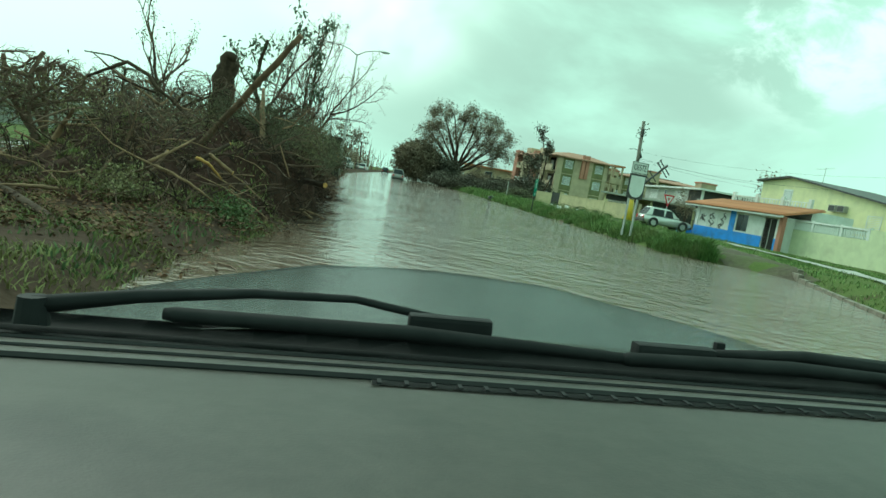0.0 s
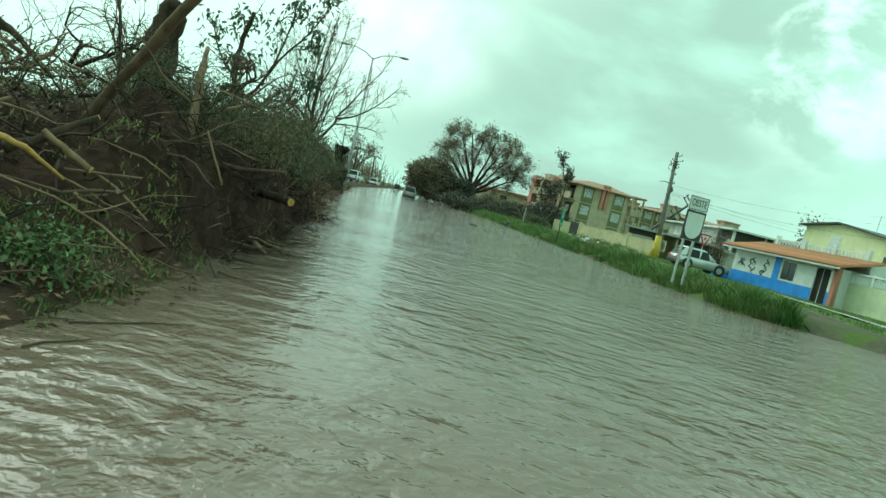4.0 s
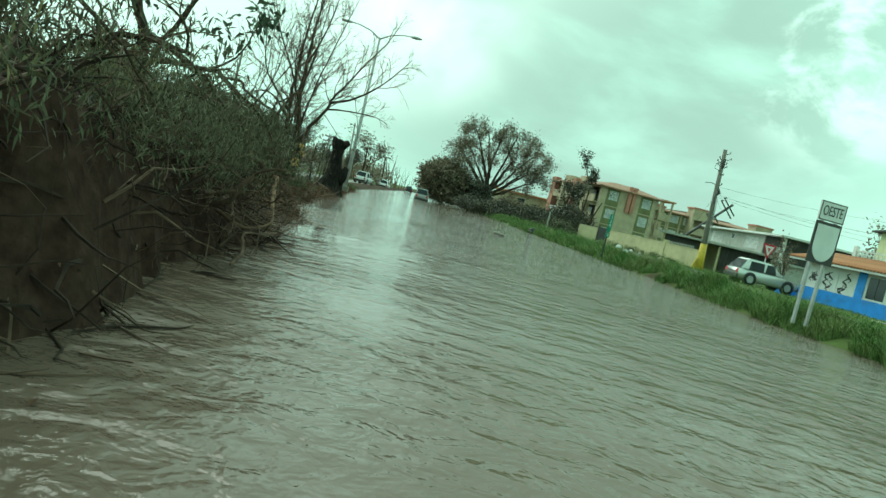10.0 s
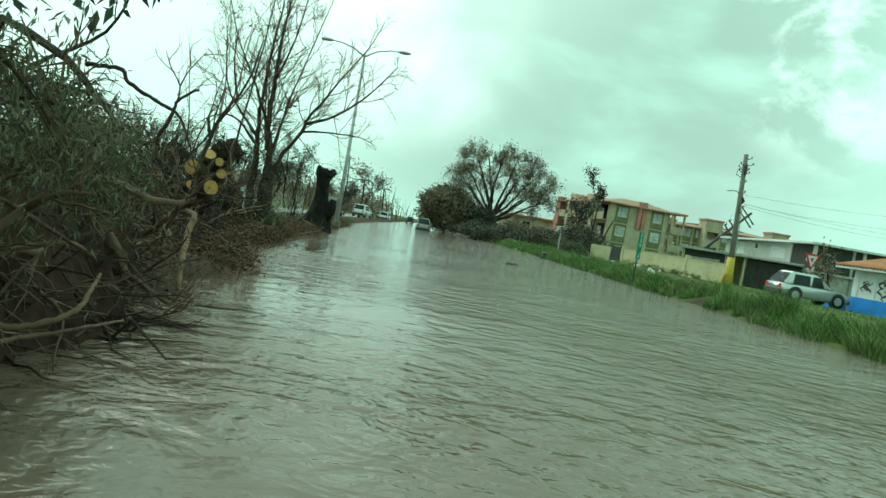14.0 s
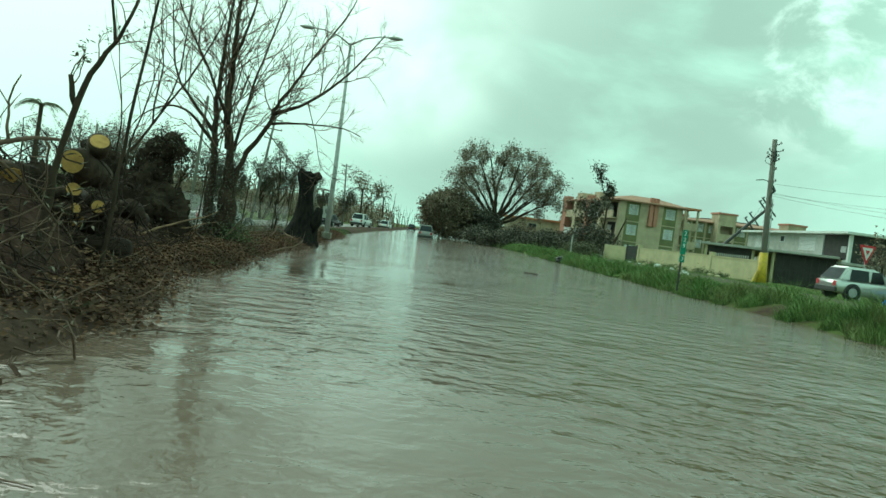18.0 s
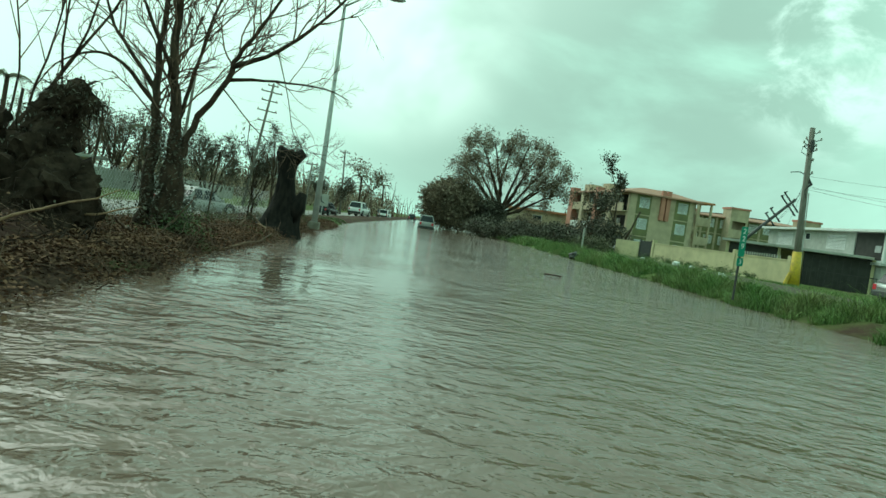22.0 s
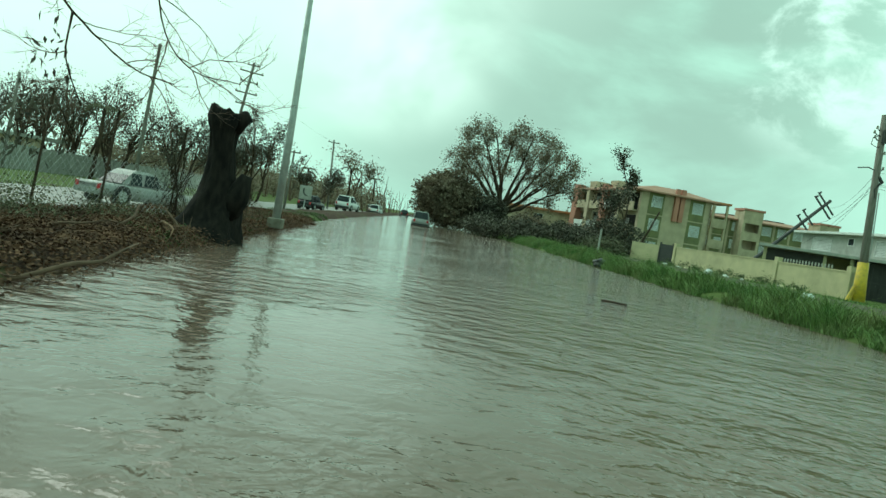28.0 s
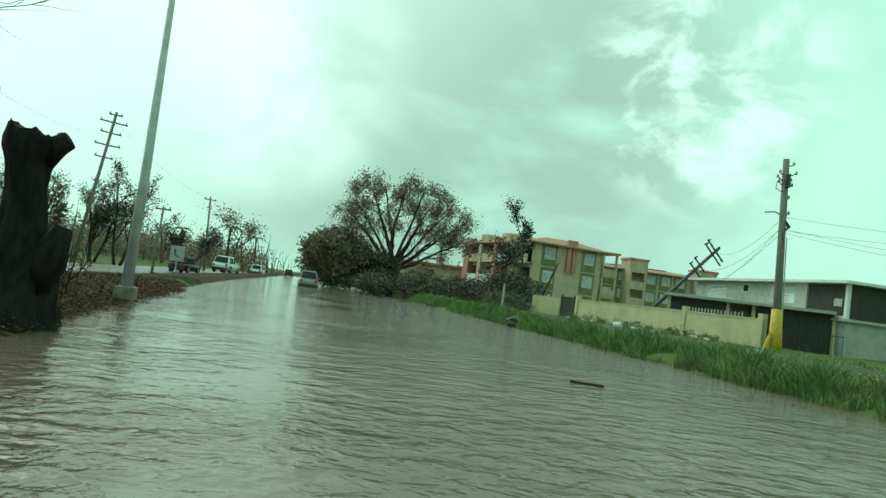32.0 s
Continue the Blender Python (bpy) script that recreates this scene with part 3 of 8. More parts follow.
# ---- right side: houses, walls, poles and signs ----
def facing(name, label, category, a, b, z, group=""):
    """A thing whose local x runs from a to b and whose local y runs away behind the facade."""
    rz = math.degrees(math.atan2(b[1] - a[1], b[0] - a[0]))
    return thing(name, label, category, (a[0], a[1], z), rz, group)


def window_unit(parent, x0, x1, z0, z1, front=-0.03, frame_mat=None, pane_mat=None, bars=1, louvre=0):
    """A framed window on the plane y = 0: frame, sill and panes or louvre slats."""
    fm = frame_mat or M_WHITE
    bm = bmesh.new()
    t = 0.06
    box(bm, x0 - t, x0, front, 0.06, z0 - t, z1 + t)
    box(bm, x1, x1 + t, front, 0.06, z0 - t, z1 + t)
    box(bm, x0, x1, front, 0.06, z1, z1 + t)
    box(bm, x0, x1, front, 0.06, z0 - t, z0)
    win = part("window", bm, fm, parent)
    if louvre:
        h = (z1 - z0) / louvre
        for k in range(louvre):
            zc = z0 + (k + 0.5) * h
            part("slat", boxed(x0, x1, -0.05, 0.05, -0.008, 0.008, m=Matrix.Translation((0, 0.015, zc)) @ Matrix.Rotation(radians(55), 4, "X")), pane_mat or M_WHITE, win)
    else:
        w = (x1 - x0) / bars
        for k in range(bars):
            part("pane", boxed(x0 + k * w + 0.02, x0 + (k + 1) * w - 0.02, 0.0, 0.02, z0, z1), pane_mat or M_GLASS, win)
    return win


def gap_wall(bm, x0, x1, z0, z1, y0, y1, openings):
    """One wall between y0 and y1 with rectangular holes (x0, x1, z0, z1) right through it."""
    xs = sorted({x0, x1, *[o[0] for o in openings], *[o[1] for o in openings]})
    zs = sorted({z0, z1, *[o[2] for o in openings], *[o[3] for o in openings]})
    solid = {}
    for i in range(len(xs) - 1):
        for j in range(len(zs) - 1):
            xm, zm = (xs[i] + xs[i + 1]) / 2, (zs[j] + zs[j + 1]) / 2
            solid[i, j] = not any(o[0] < xm < o[1] and o[2] < zm < o[3] for o in openings)
    made = {}

    def v(i, j, y):
        if (i, j, y) not in made:
            made[i, j, y] = bm.verts.new((xs[i], y, zs[j]))
        return made[i, j, y]

    for (i, j), full in solid.items():
        if not full:
            continue
        bm.faces.new((v(i, j, y0), v(i + 1, j, y0), v(i + 1, j + 1, y0), v(i, j + 1, y0)))
        bm.faces.new((v(i, j + 1, y1), v(i + 1, j + 1, y1), v(i + 1, j, y1), v(i, j, y1)))
        for di, dj, p, q in ((-1, 0, (i, j + 1), (i, j)), (1, 0, (i + 1, j), (i + 1, j + 1)), (0, -1, (i, j), (i + 1, j)), (0, 1, (i + 1, j + 1), (i, j + 1))):
            if not solid.get((i + di, j + dj), False):
                bm.faces.new((v(*q, y0), v(*p, y0), v(*p, y1), v(*q, y1)))
    return bm


# the small blue and white shop-house
BL_A, BL_B = (23.07, 55.3), (25.3, 46.4)
blue = facing("corner_house", "low house with blue and white walls and orange tiled roof", "house", BL_A, BL_B, 0.28)
openings = [(0.35, 1.35, 0.98, 2.2), (1.5, 2.5, 0.98, 2.2), (2.65, 3.6, 0.98, 2.2), (4.75, 6.0, 1.05, 2.3), (7.55, 8.75, 0.15, 2.3)]
bm = gap_wall(bmesh.new(), 0, 9.15, 0.95, 2.5, 0, 0.18, openings)
box(bm, 0, 0.18, 0.18, 6, 0.95, 2.5)
box(bm, 8.97, 9.15, 0.18, 6, 0, 2.5)
box(bm, 0, 9.15, 5.8, 6, 0, 2.5)
part("wall", bm, M_WHITE, blue)
bm = gap_wall(bmesh.new(), -0.01, 7.55, 0, 0.97, -0.03, 0.18, [])
box(bm, 8.75, 9.16, -0.03, 0.18, 0, 0.97)
box(bm, -0.02, 0.17, 0.18, 6, 0, 0.97)
part("wall", bm, M_BLUE, blue, "bright blue lower wall")
part("pillar", boxed(4.05, 4.6, -0.05, 0.2, 0.9, 2.5, bevel=0.01), M_BLUE, blue, "blue pillar")
part("pillar", boxed(9.0, 9.3, -0.08, 0.25, 0, 2.55, bevel=0.01), M_SALMON, blue, "red-brown corner pillar")
rng = random.Random(11)
for x0 in (0.35, 1.5, 2.65):
    pn = part("wall_panel", boxed(x0 + 0.02, x0 + 0.98, 0.03, 0.09, 0.98, 2.2), M_WHITE, blue, "white panel with a dark painted mural")
    for k in range(4):
        bm = bmesh.new()
        cx, cz = x0 + rng.uniform(0.25, 0.75), rng.uniform(1.2, 2.0)
        pts = [(cx + 0.20 * math.sin(a * 1.7 + k), 0.024, cz + (a - 2) * 0.14) for a in range(5)]
        tube(bm, pts, [0.02, 0.06, 0.085, 0.05, 0.015], 5)
        bmesh.ops.scale(bm, vec=(1, 0.1, 1), verts=bm.verts, space=Matrix.Translation((0, -0.024, 0)))
        part("mural_shape", bm, M_DARK, pn)
window_unit(blue, 4.78, 5.97, 1.08, 2.27, bars=2)
# dark sheet behind the gate: the room's shade put into its colour
bm = bmesh.new()
box(bm, 7.55, 8.75, 0.3, 0.34, 0.1, 2.3)
part("doorway", bm, M_SCREEN_SHADE, blue)
gate = part("security_gate", boxed(7.55, 8.75, 0.0, 0.04, 0.12, 0.18), M_IRON, blue, "white and black iron grille gate")
for k in range(11):
    part("bar", boxed(7.57 + k * 0.115, 7.60 + k * 0.115, 0.005, 0.035, 0.15, 2.28), M_WHITE if k % 5 == 0 else M_IRON, gate)
# tiled roof: sloping slab with rows of barrel tiles
bm = bmesh.new()
RW = 10.6
roof_m = Matrix.Translation((-0.7, -0.65, 2.52)) @ Matrix.Rotation(radians(13), 4, "X")
box(bm, 0, RW, 0, 3.4, 0, 0.09, m=roof_m)
roof = part("roof", bm, M_TILE, blue)
tile_me = finish(tube(bmesh.new(), [(0, -0.1, 0.1), (0, 0.8, 0.1), (0, 1.7, 0.1), (0, 3.4, 0.1)], [0.075, 0.072, 0.07, 0.068], 6), "tile", M_TILE, True)
for k in range(48):
    ob = new("tile", tile_me)
    ob.parent = roof
    ob.matrix_local = roof_m @ Matrix.Translation((0.12 + k * 0.22, 0, 0))
part("fascia", boxed(-0.7, RW - 0.7, -0.70, -0.66, 2.42, 2.56), M_WHITE, blue)
bm = bmesh.new()
box(bm, 0.1, 9.1, 2.4, 6.0, 2.5, 3.25)
part("terrace", bm, M_WHITE, blue, "white flat terrace roof")
for k in range(4):
    part("post", boxed(0.6 + k * 2.6, 0.85 + k * 2.6, 2.5, 2.75, 3.25, 4.05, bevel=0.02), M_WHITE, blue)
bm = bmesh.new()
for x in [1.0 + 0.28 * i for i in range(28)]:
    tube(bm, [(x, 2.6, 3.25), (x, 2.6, 3.4), (x, 2.6, 3.55), (x, 2.6, 3.75)], [0.03, 0.06, 0.06, 0.03], 6)
box(bm, 0.6, 8.7, 2.55, 2.68, 3.75, 3.83)
part("balustrade", bm, M_WHITE, blue, "white baluster railing")
part("bin", boxed(-1.3, -0.35, -0.6, 0.2, 0.0, 0.5, bevel=0.05), M_BLUE, blue, "low blue concrete planter")

# pale wall with a baluster strip
gw = facing("garden_wall", "pale green rendered garden wall with white balusters on top", "wall", (26.2, 47.6), (28.9, 26.0), 0.24)
bm = bmesh.new()
box(bm, 0, 21.7, 0, 0.2, 0, 1.85)
box(bm, 7.6, 21.7, 0, 0.2, 1.85, 2.5)
part("wall", bm, M_PALE_GREEN, gw)
part("coping", boxed(-0.03, 7.65, -0.03, 0.23, 2.42, 2.52), M_WHITE, gw)
bal = finish(tube(bmesh.new(), [(0, 0.1, 1.85), (0, 0.1, 1.95), (0, 0.1, 2.08), (0, 0.1, 2.25), (0, 0.1, 2.42)], [0.045, 0.075, 0.045, 0.075, 0.045], 7), "baluster", M_WHITE, True)
for k in range(38):
    if k % 13 != 12:
        ob = new("baluster", bal)
        ob.parent = gw
        ob.matrix_local = Matrix.Translation((0.15 + k * 0.2, 0, 0))
for x in (2.65, 5.25, 7.5):
    part("post", boxed(x, x + 0.18, -0.02, 0.22, 1.85, 2.6), M_WHITE, gw)

# yellow two-storey house
yh = facing("yellow_house", "pale yellow two-storey house with a low gable roof", "house", (30.94, 61.5), (33.9, 45.0), 0.3)
top = [(0, 5.75), (3.7, 6.15), (16.7, 4.15)]
bm = bmesh.new()
f1 = [bm.verts.new((x, 0, z)) for x, z in [(0, 0), (16.7, 0)] + top[::-1]]
f2 = [bm.verts.new((v.co.x, 8.0, v.co.z)) for v in f1]
bm.faces.new(f1)
bm.faces.new(f2[::-1])
for k in range(5):
    bm.faces.new((f1[k], f2[k], f2[(k + 1) % 5], f1[(k + 1) % 5]))
part("wall", bm, M_PALE_YELLOW, yh)
bm = bmesh.new()
for (xa, za), (xb, zb) in zip(top, top[1:]):
    L = math.hypot(xb - xa, zb - za)
    rm = Matrix.Translation((xa, 0, za)) @ Matrix.Rotation(-math.atan2(zb - za, xb - xa), 4, "Y")
    box(bm, -0.4 if xa == 0 else 0, L + 0.3 * (xb > 10), -0.45, 8.3, 0.01, 0.13, m=rm)
part("roof", bm, M_DARK, yh, "dark-edged roof sheets")
d = part("door", boxed(3.0, 3.9, -0.05, 0.05, 3.1, 5.1), M_SILVER, yh, "pale grey-blue upper door")
part("door_frame", gap_wall(bmesh.new(), 2.9, 4.0, 3.0, 5.2, -0.03, 0.04, [(3.0, 3.9, 3.0, 5.1)]), M_WHITE, d)
for x in (8.6, 9.5):
    ac = part("air_conditioner", boxed(x, x + 0.7, -0.38, 0.0, 3.75, 4.25, bevel=0.02), M_CONCRETE, yh, "grey window air conditioner")
    part("grille", boxed(x + 0.06, x + 0.64, -0.395, -0.38, 3.8, 4.2), M_DARK, ac)
window_unit(yh, 12.2, 13.4, 2.7, 3.7, louvre=8)
window_unit(yh, 6.0, 7.2, 0.9, 2.1, louvre=8)
part("stair_rail", tubed([(2.0, -1.2, 3.3), (5, -1.2, 3.3), (9, -1.2, 1.6), (12, -1.2, 0.9)], 0.025, 5), M_STEEL, yh)
for x, z in ((2.0, 3.3), (5, 3.3), (7, 2.4), (9, 1.6), (12, 0.9)):
    part("post", tubed([(x, -1.2, 0.02 if x > 6 else 2.3), (x, -1.2, z)], 0.025, 5), M_STEEL, yh)
part("landing", boxed(1.8, 5.2, -1.3, 0.0, 2.2, 2.38), M_CONCRETE, yh)
for x in (1.9, 5.0):
    part("post", boxed(x, x + 0.2, -1.25, -1.05, 0, 2.2), M_CONCRETE, yh)
ant = thing("roof_antenna", "thin metal television antenna on the yellow house", "antenna", (32.4, 55.0, 5.95))
part("mast", tubed([(0, 0, 0), (0.05, 0, 1.5)], 0.025, 5), M_STEEL, ant)
part("boom", tubed([(-0.7, 0, 1.25), (0.7, 0.1, 1.55)], 0.018, 4), M_STEEL, ant)
for k in range(5):
    part("element", tubed([(-0.6 + 0.3 * k, -0.35, 1.28 + 0.06 * k), (-0.6 + 0.3 * k, 0.35, 1.28 + 0.06 * k)], 0.01, 4), M_STEEL, ant)

# white two-storey house with a screened balcony
wh = facing("white_house", "grey-white flat-roofed two-storey house with a dark screened balcony", "house", (31.6, 94.3), (32.0, 80.66), 0.2)
bm = gap_wall(bmesh.new(), 0, 13.7, 0, 4.85, 0, 0.2, [(1.8, 4.4, 3.5, 4.55), (6.6, 7.3, 4.1, 4.6), (10.0, 12.5, 3.45, 4.5)])
box(bm, 0, 0.2, 0.2, 9, 0, 4.85)
box(bm, 13.5, 13.7, 0.2, 9, 0, 4.85)
box(bm, 13.7, 17.4, 3.4, 3.6, 0, 4.85)
box(bm, 13.7, 17.4, 0.0, 0.15, 0, 2.45)
box(bm, 17.2, 17.4, 0.15, 9, 0, 2.45)
part("wall", bm, M_GREYWHITE, wh)
part("roof", boxed(-0.5, 17.9, -0.6, 9.3, 4.85, 5.05, bevel=0.03), M_WHITE, wh, "white flat roof slab")
window_unit(wh, 1.8, 4.4, 3.5, 4.55, louvre=9)
window_unit(wh, 6.6, 7.3, 4.1, 4.6)
window_unit(wh, 10.0, 12.5, 3.45, 4.5, louvre=9)
part("balcony", boxed(13.6, 17.7, -0.35, 4.0, 2.45, 2.62), M_GREYWHITE, wh)
part("screen", boxed(13.72, 17.2, 0.1, 0.14, 2.62, 4.85), M_SCREEN_SHADE, wh, "dark insect screen")
part("screen", boxed(17.26, 17.3, 0.3, 8.8, 2.62, 4.85), M_SCREEN_SHADE, wh, "dark insect screen")
for x, y in ((17.2, -0.02), (17.2, 4.3), (17.2, 8.8)):
    part("post", boxed(x, x + 0.24, y, y + 0.24, 2.62, 4.85), M_WHITE, wh)
part("ledge", boxed(13.75, 17.3, -0.1, 0.0, 2.62, 2.8), M_WHITE, wh)
part("door", boxed(15.0, 16.0, -0.05, 0.0, 0, 2.0), M_WHITE, wh)
part("notice", boxed(16.2, 16.9, 0.05, 0.09, 3.4, 3.9), M_STEEL, wh, "pale sheet hanging inside the balcony")

# low house with carport, beside the white house
ch = facing("carport_house", "low house with flat carport roof, dark screened porch and beige walls", "house", (20.3, 84.5), (32.0, 77.5), 0.25)
part("roof", boxed(2.9, 13.5, -0.6, 3.7, 2.75, 2.95, bevel=0.02), M_CONCRETE, ch, "flat grey concrete carport roof")
bm = gap_wall(bmesh.new(), 3.2, 13.6, 0, 2.75, 3.4, 3.6, [(5.0, 7.0, 0.9, 2.2)])
part("wall", bm, M_BEIGE, ch)
for x in (3.2, 7.0, 8.6, 13.4):
    part("post", boxed(x, x + 0.22, 0.0, 0.22, 0, 2.75), M_BEIGE, ch)
part("screen", boxed(3.42, 7.0, 0.08, 0.12, 0.9, 2.7), M_SCREEN_SHADE, ch, "dark screened porch")
sc = part("screen", boxed(8.9, 13.4, 0.08, 0.12, 0.0, 2.7), M_SCREEN_SHADE, ch, "dark rusty metal screens")
for k in range(9):
    part("bar", boxed(8.95 + 0.52 * k, 9.0 + 0.52 * k, 0.02, 0.07, 0.05, 2.7), M_IRON, sc)
part("balustrade", boxed(3.3, 7.1, 0.0, 0.15, 0.0, 0.9), M_BEIGE, ch)

# beige boundary wall
W1, W2, W3 = (23.2, 72.2), (19.75, 91.6), (17.3, 95.5)
bw = facing("boundary_wall", "long beige rendered boundary wall with stains", "wall", W2, W1, 0.2)
LW = math.dist(W1, W2)
part("wall", boxed(0, LW, 0, 0.2, 0, 1.75), M_BEIGE, bw)
part("coping", boxed(-0.02, LW + 0.02, -0.04, 0.24, 1.75, 1.83), M_BEIGE, bw)
for x in (0.0, LW * 0.66, LW - 0.35):
    part("pillar", boxed(x, x + 0.35, -0.08, 0.28, 0, 2.1, bevel=0.01), M_BEIGE, bw)
for k in range(16):
    part("baluster", tubed([(LW * 0.7 + 0.28 * k, 0.1, 1.83), (LW * 0.7 + 0.28 * k, 0.1, 1.95), (LW * 0.7 + 0.28 * k, 0.1, 2.08)], [0.03, 0.05, 0.03], 6), M_CONCRETE, bw)
bw2 = facing("boundary_wall", "short beige rendered wall piece by the gate", "wall", W3, (18.9, 93.0), 0.2)
part("wall", boxed(0, math.dist(W3, (18.9, 93.0)), 0, 0.2, 0, 1.75), M_BEIGE, bw2)
yg = facing("yard_gate", "dark sheet-metal yard gate in the beige wall", "gate", (18.95, 92.9), (19.7, 91.7), 0.2)
part("panel", boxed(0, 1.38, 0, 0.06, 0.05, 1.9), M_DARK, yg)
for x in (0.0, 1.3):
    part("gate_post", boxed(x, x + 0.1, -0.03, 0.1, 0, 2.05), M_DARK, yg)
ig = facing("iron_gate", "dark iron bar gate before the screened carport", "gate", (27.4, 78.3), (31.4, 76.0), 0.25)
part("rail", boxed(0, 4.6, 0, 0.05, 0.1, 0.16), M_IRON, ig)
part("rail", boxed(0, 4.6, 0, 0.05, 1.35, 1.41), M_IRON, ig)
for k in range(16):
    part("bar", boxed(0.05 + 0.3 * k, 0.08 + 0.3 * k, 0.01, 0.04, 0, 1.45), M_IRON, ig)


# apartment blocks
def apartment(name, label, a, b, depth, height, floors, base_z, columns=((0.16, 0.34), (0.68, 0.88)), piers=(0.44, 0.52)):
    ap = facing(name, label, "apartment building", a, b, base_z, "apartment blocks")
    W = math.dist(a, b)
    fh = height / floors
    wins = [(W * f, W * g) for f, g in columns]
    ops = [(x0, x1, k * fh + 0.95, k * fh + 2.2) for k in range(floors) for x0, x1 in wins]
    part("wall", gap_wall(bmesh.new(), 0, W, 0, height, 0, 0.25, ops), M_TAN, ap)
    for x0, x1, z0, z1 in ops:
        window_unit(ap, x0, x1, z0, z1, louvre=9)
    for k in range(floors):
        for x0, x1 in wins:
            za, zb = k * fh + 0.03, (k + 1) * fh - 0.12
            part("wall_panel", gap_wall(bmesh.new(), x0 - 0.45, x1 + 0.3, za, zb, -0.035, 0.0, [(x0 - 0.06, x1 + 0.06, k * fh + 0.89, k * fh + 2.26)]), M_OLIVE, ap, "olive wall panel")
    for f in piers:
        part("pilaster", boxed(W * f, W * f + 0.55, -0.35, 0.0, height * 0.62, height + 0.75), M_SALMON, ap, "salmon pilaster")
    # side towards the road, with balconies
    S = depth
    sops = []
    n = max(2, int(S / 4.6))
    for j in range(n):
        y0 = 0.6 + j * S / n
        for k in range(floors):
            sops.append((y0, y0 + S / n - 1.6, k * fh + 0.25, k * fh + fh - 0.35))
    bm = bmesh.new()
    gap_wall(bm, 0, S, 0, height, 0, 0.25, sops)
    bmesh.ops.transform(bm, matrix=Matrix.Rotation(radians(90), 4, "Z"), verts=bm.verts)
    part("wall", bm, M_TAN, ap)
    # back wall in near-black, so the balconies' shade is painted on
    part("wall", boxed(1.5, 1.7, 0.2, S, 0, height), M_SCREEN_SHADE, ap, "balcony back wall coloured dark to paint its shade")
    for y0, y1, z0, z1 in sops:
        bc = part("balcony", boxed(-0.9, 0.0, y0 - 0.1, y1 + 0.1, z0 - 0.15, z0), M_TAN, ap)
        part("parapet", boxed(-0.95, -0.8, y0 - 0.1, y1 + 0.1, z0 - 0.15, z0 + 0.95), M_WHITE if (y0 * 7 + z0) % 2 < 1 else M_TAN, bc)
        part("window", boxed(1.42, 1.5, y0 + 0.3, y0 + 1.6, z0 + 0.4, z1 - 0.3), M_WHITE, bc)
    for j in range(n):
        y0 = 0.6 + (j + 1) * S / n - 1.25
        part("pilaster", boxed(-1.0, 0.0, y0 - (0.7 if j == n - 1 else 0), y0 + 0.95, 0, height + (0.6 if j % 2 else 0.1)), M_SALMON if j % 2 == (n - 1) % 2 else M_TAN, ap, "salmon pier" if j % 2 == (n - 1) % 2 else "")
    bm = boxed(W - 0.25, W, 0, S, 0, height)
    box(bm, 0, W, S - 0.25, S, 0, height)
    part("wall", bm, M_TAN, ap)
    # low hipped roof, tiled edge
    bm = bmesh.new()
    o = 0.7
    lo = [bm.verts.new(p) for p in ((-1.1, -o, height), (W + o, -o, height), (W + o, S + o, height), (-1.1, S + o, height))]
    hi = [bm.verts.new(p) for p in ((W * 0.3, W * 0.3, height + 0.95), (W * 0.7, W * 0.3, height + 0.95), (W * 0.7, S - W * 0.3, height + 0.95), (W * 0.3, S - W * 0.3, height + 0.95))]
    bl = [bm.verts.new((v.co.x, v.co.y, height - 0.18)) for v in lo]
    for k in range(4):
        bm.faces.new((lo[k], lo[(k + 1) % 4], hi[(k + 1) % 4], hi[k]))
        bm.faces.new((bl[k], bl[(k + 1) % 4], lo[(k + 1) % 4], lo[k]))
    bm.faces.new(hi)
    bm.faces.new(bl[::-1])
    part("roof", bm, M_TILE_FADED, ap, "faded orange tiled roof")
    for y0 in (S * 0.45, S * 0.8):
        part("roof_block", boxed(0.5, 2.4, y0, y0 + 2.2, height - 0.2, height + 1.3, bevel=0.03), M_TAN, ap, "roof stair head")
    return ap


apartment("apartment_building", "three-storey tan and salmon apartment block with orange tiled roof", (23.9, 117.3), (32.9, 119.2), 18.6, 8.3, 3, 0.2, ((0.13, 0.27), (0.73, 0.87)))
apartment("apartment_building", "long three-storey tan apartment block further back with faded orange roof", (39.6, 141.5), (61.5, 140.5), 12.0, 8.2, 3, 0.2,
          ((0.03, 0.09), (0.14, 0.20), (0.25, 0.31), (0.46, 0.52), (0.57, 0.63), (0.68, 0.74), (0.85, 0.92)), (0.36, 0.40, 0.80))
st = facing("stair_tower", "open tan concrete stair tower beside the apartment block", "stair tower", (34.0, 121.5), (36.2, 122.0), 0.2)
bm = bmesh.new()
for x, y in ((0, 0), (2.0, 0), (0, 2.8), (2.0, 2.8)):
    box(bm, x, x + 0.25, y, y + 0.25, 0, 8.4)
part("post", bm, M_TAN, st)
for k in range(3):
    part("landing", boxed(0, 2.25, 0, 3.05, 2.6 * k + 0.2, 2.6 * k + 0.4), M_TAN, st)
    part("parapet", boxed(0, 2.25, -0.05, 0.1, 2.6 * k + 0.4, 2.6 * k + 1.3), M_TAN, st)
part("roof", boxed(-0.2, 2.45, -0.2, 3.2, 8.4, 8.65), M_TILE, st)
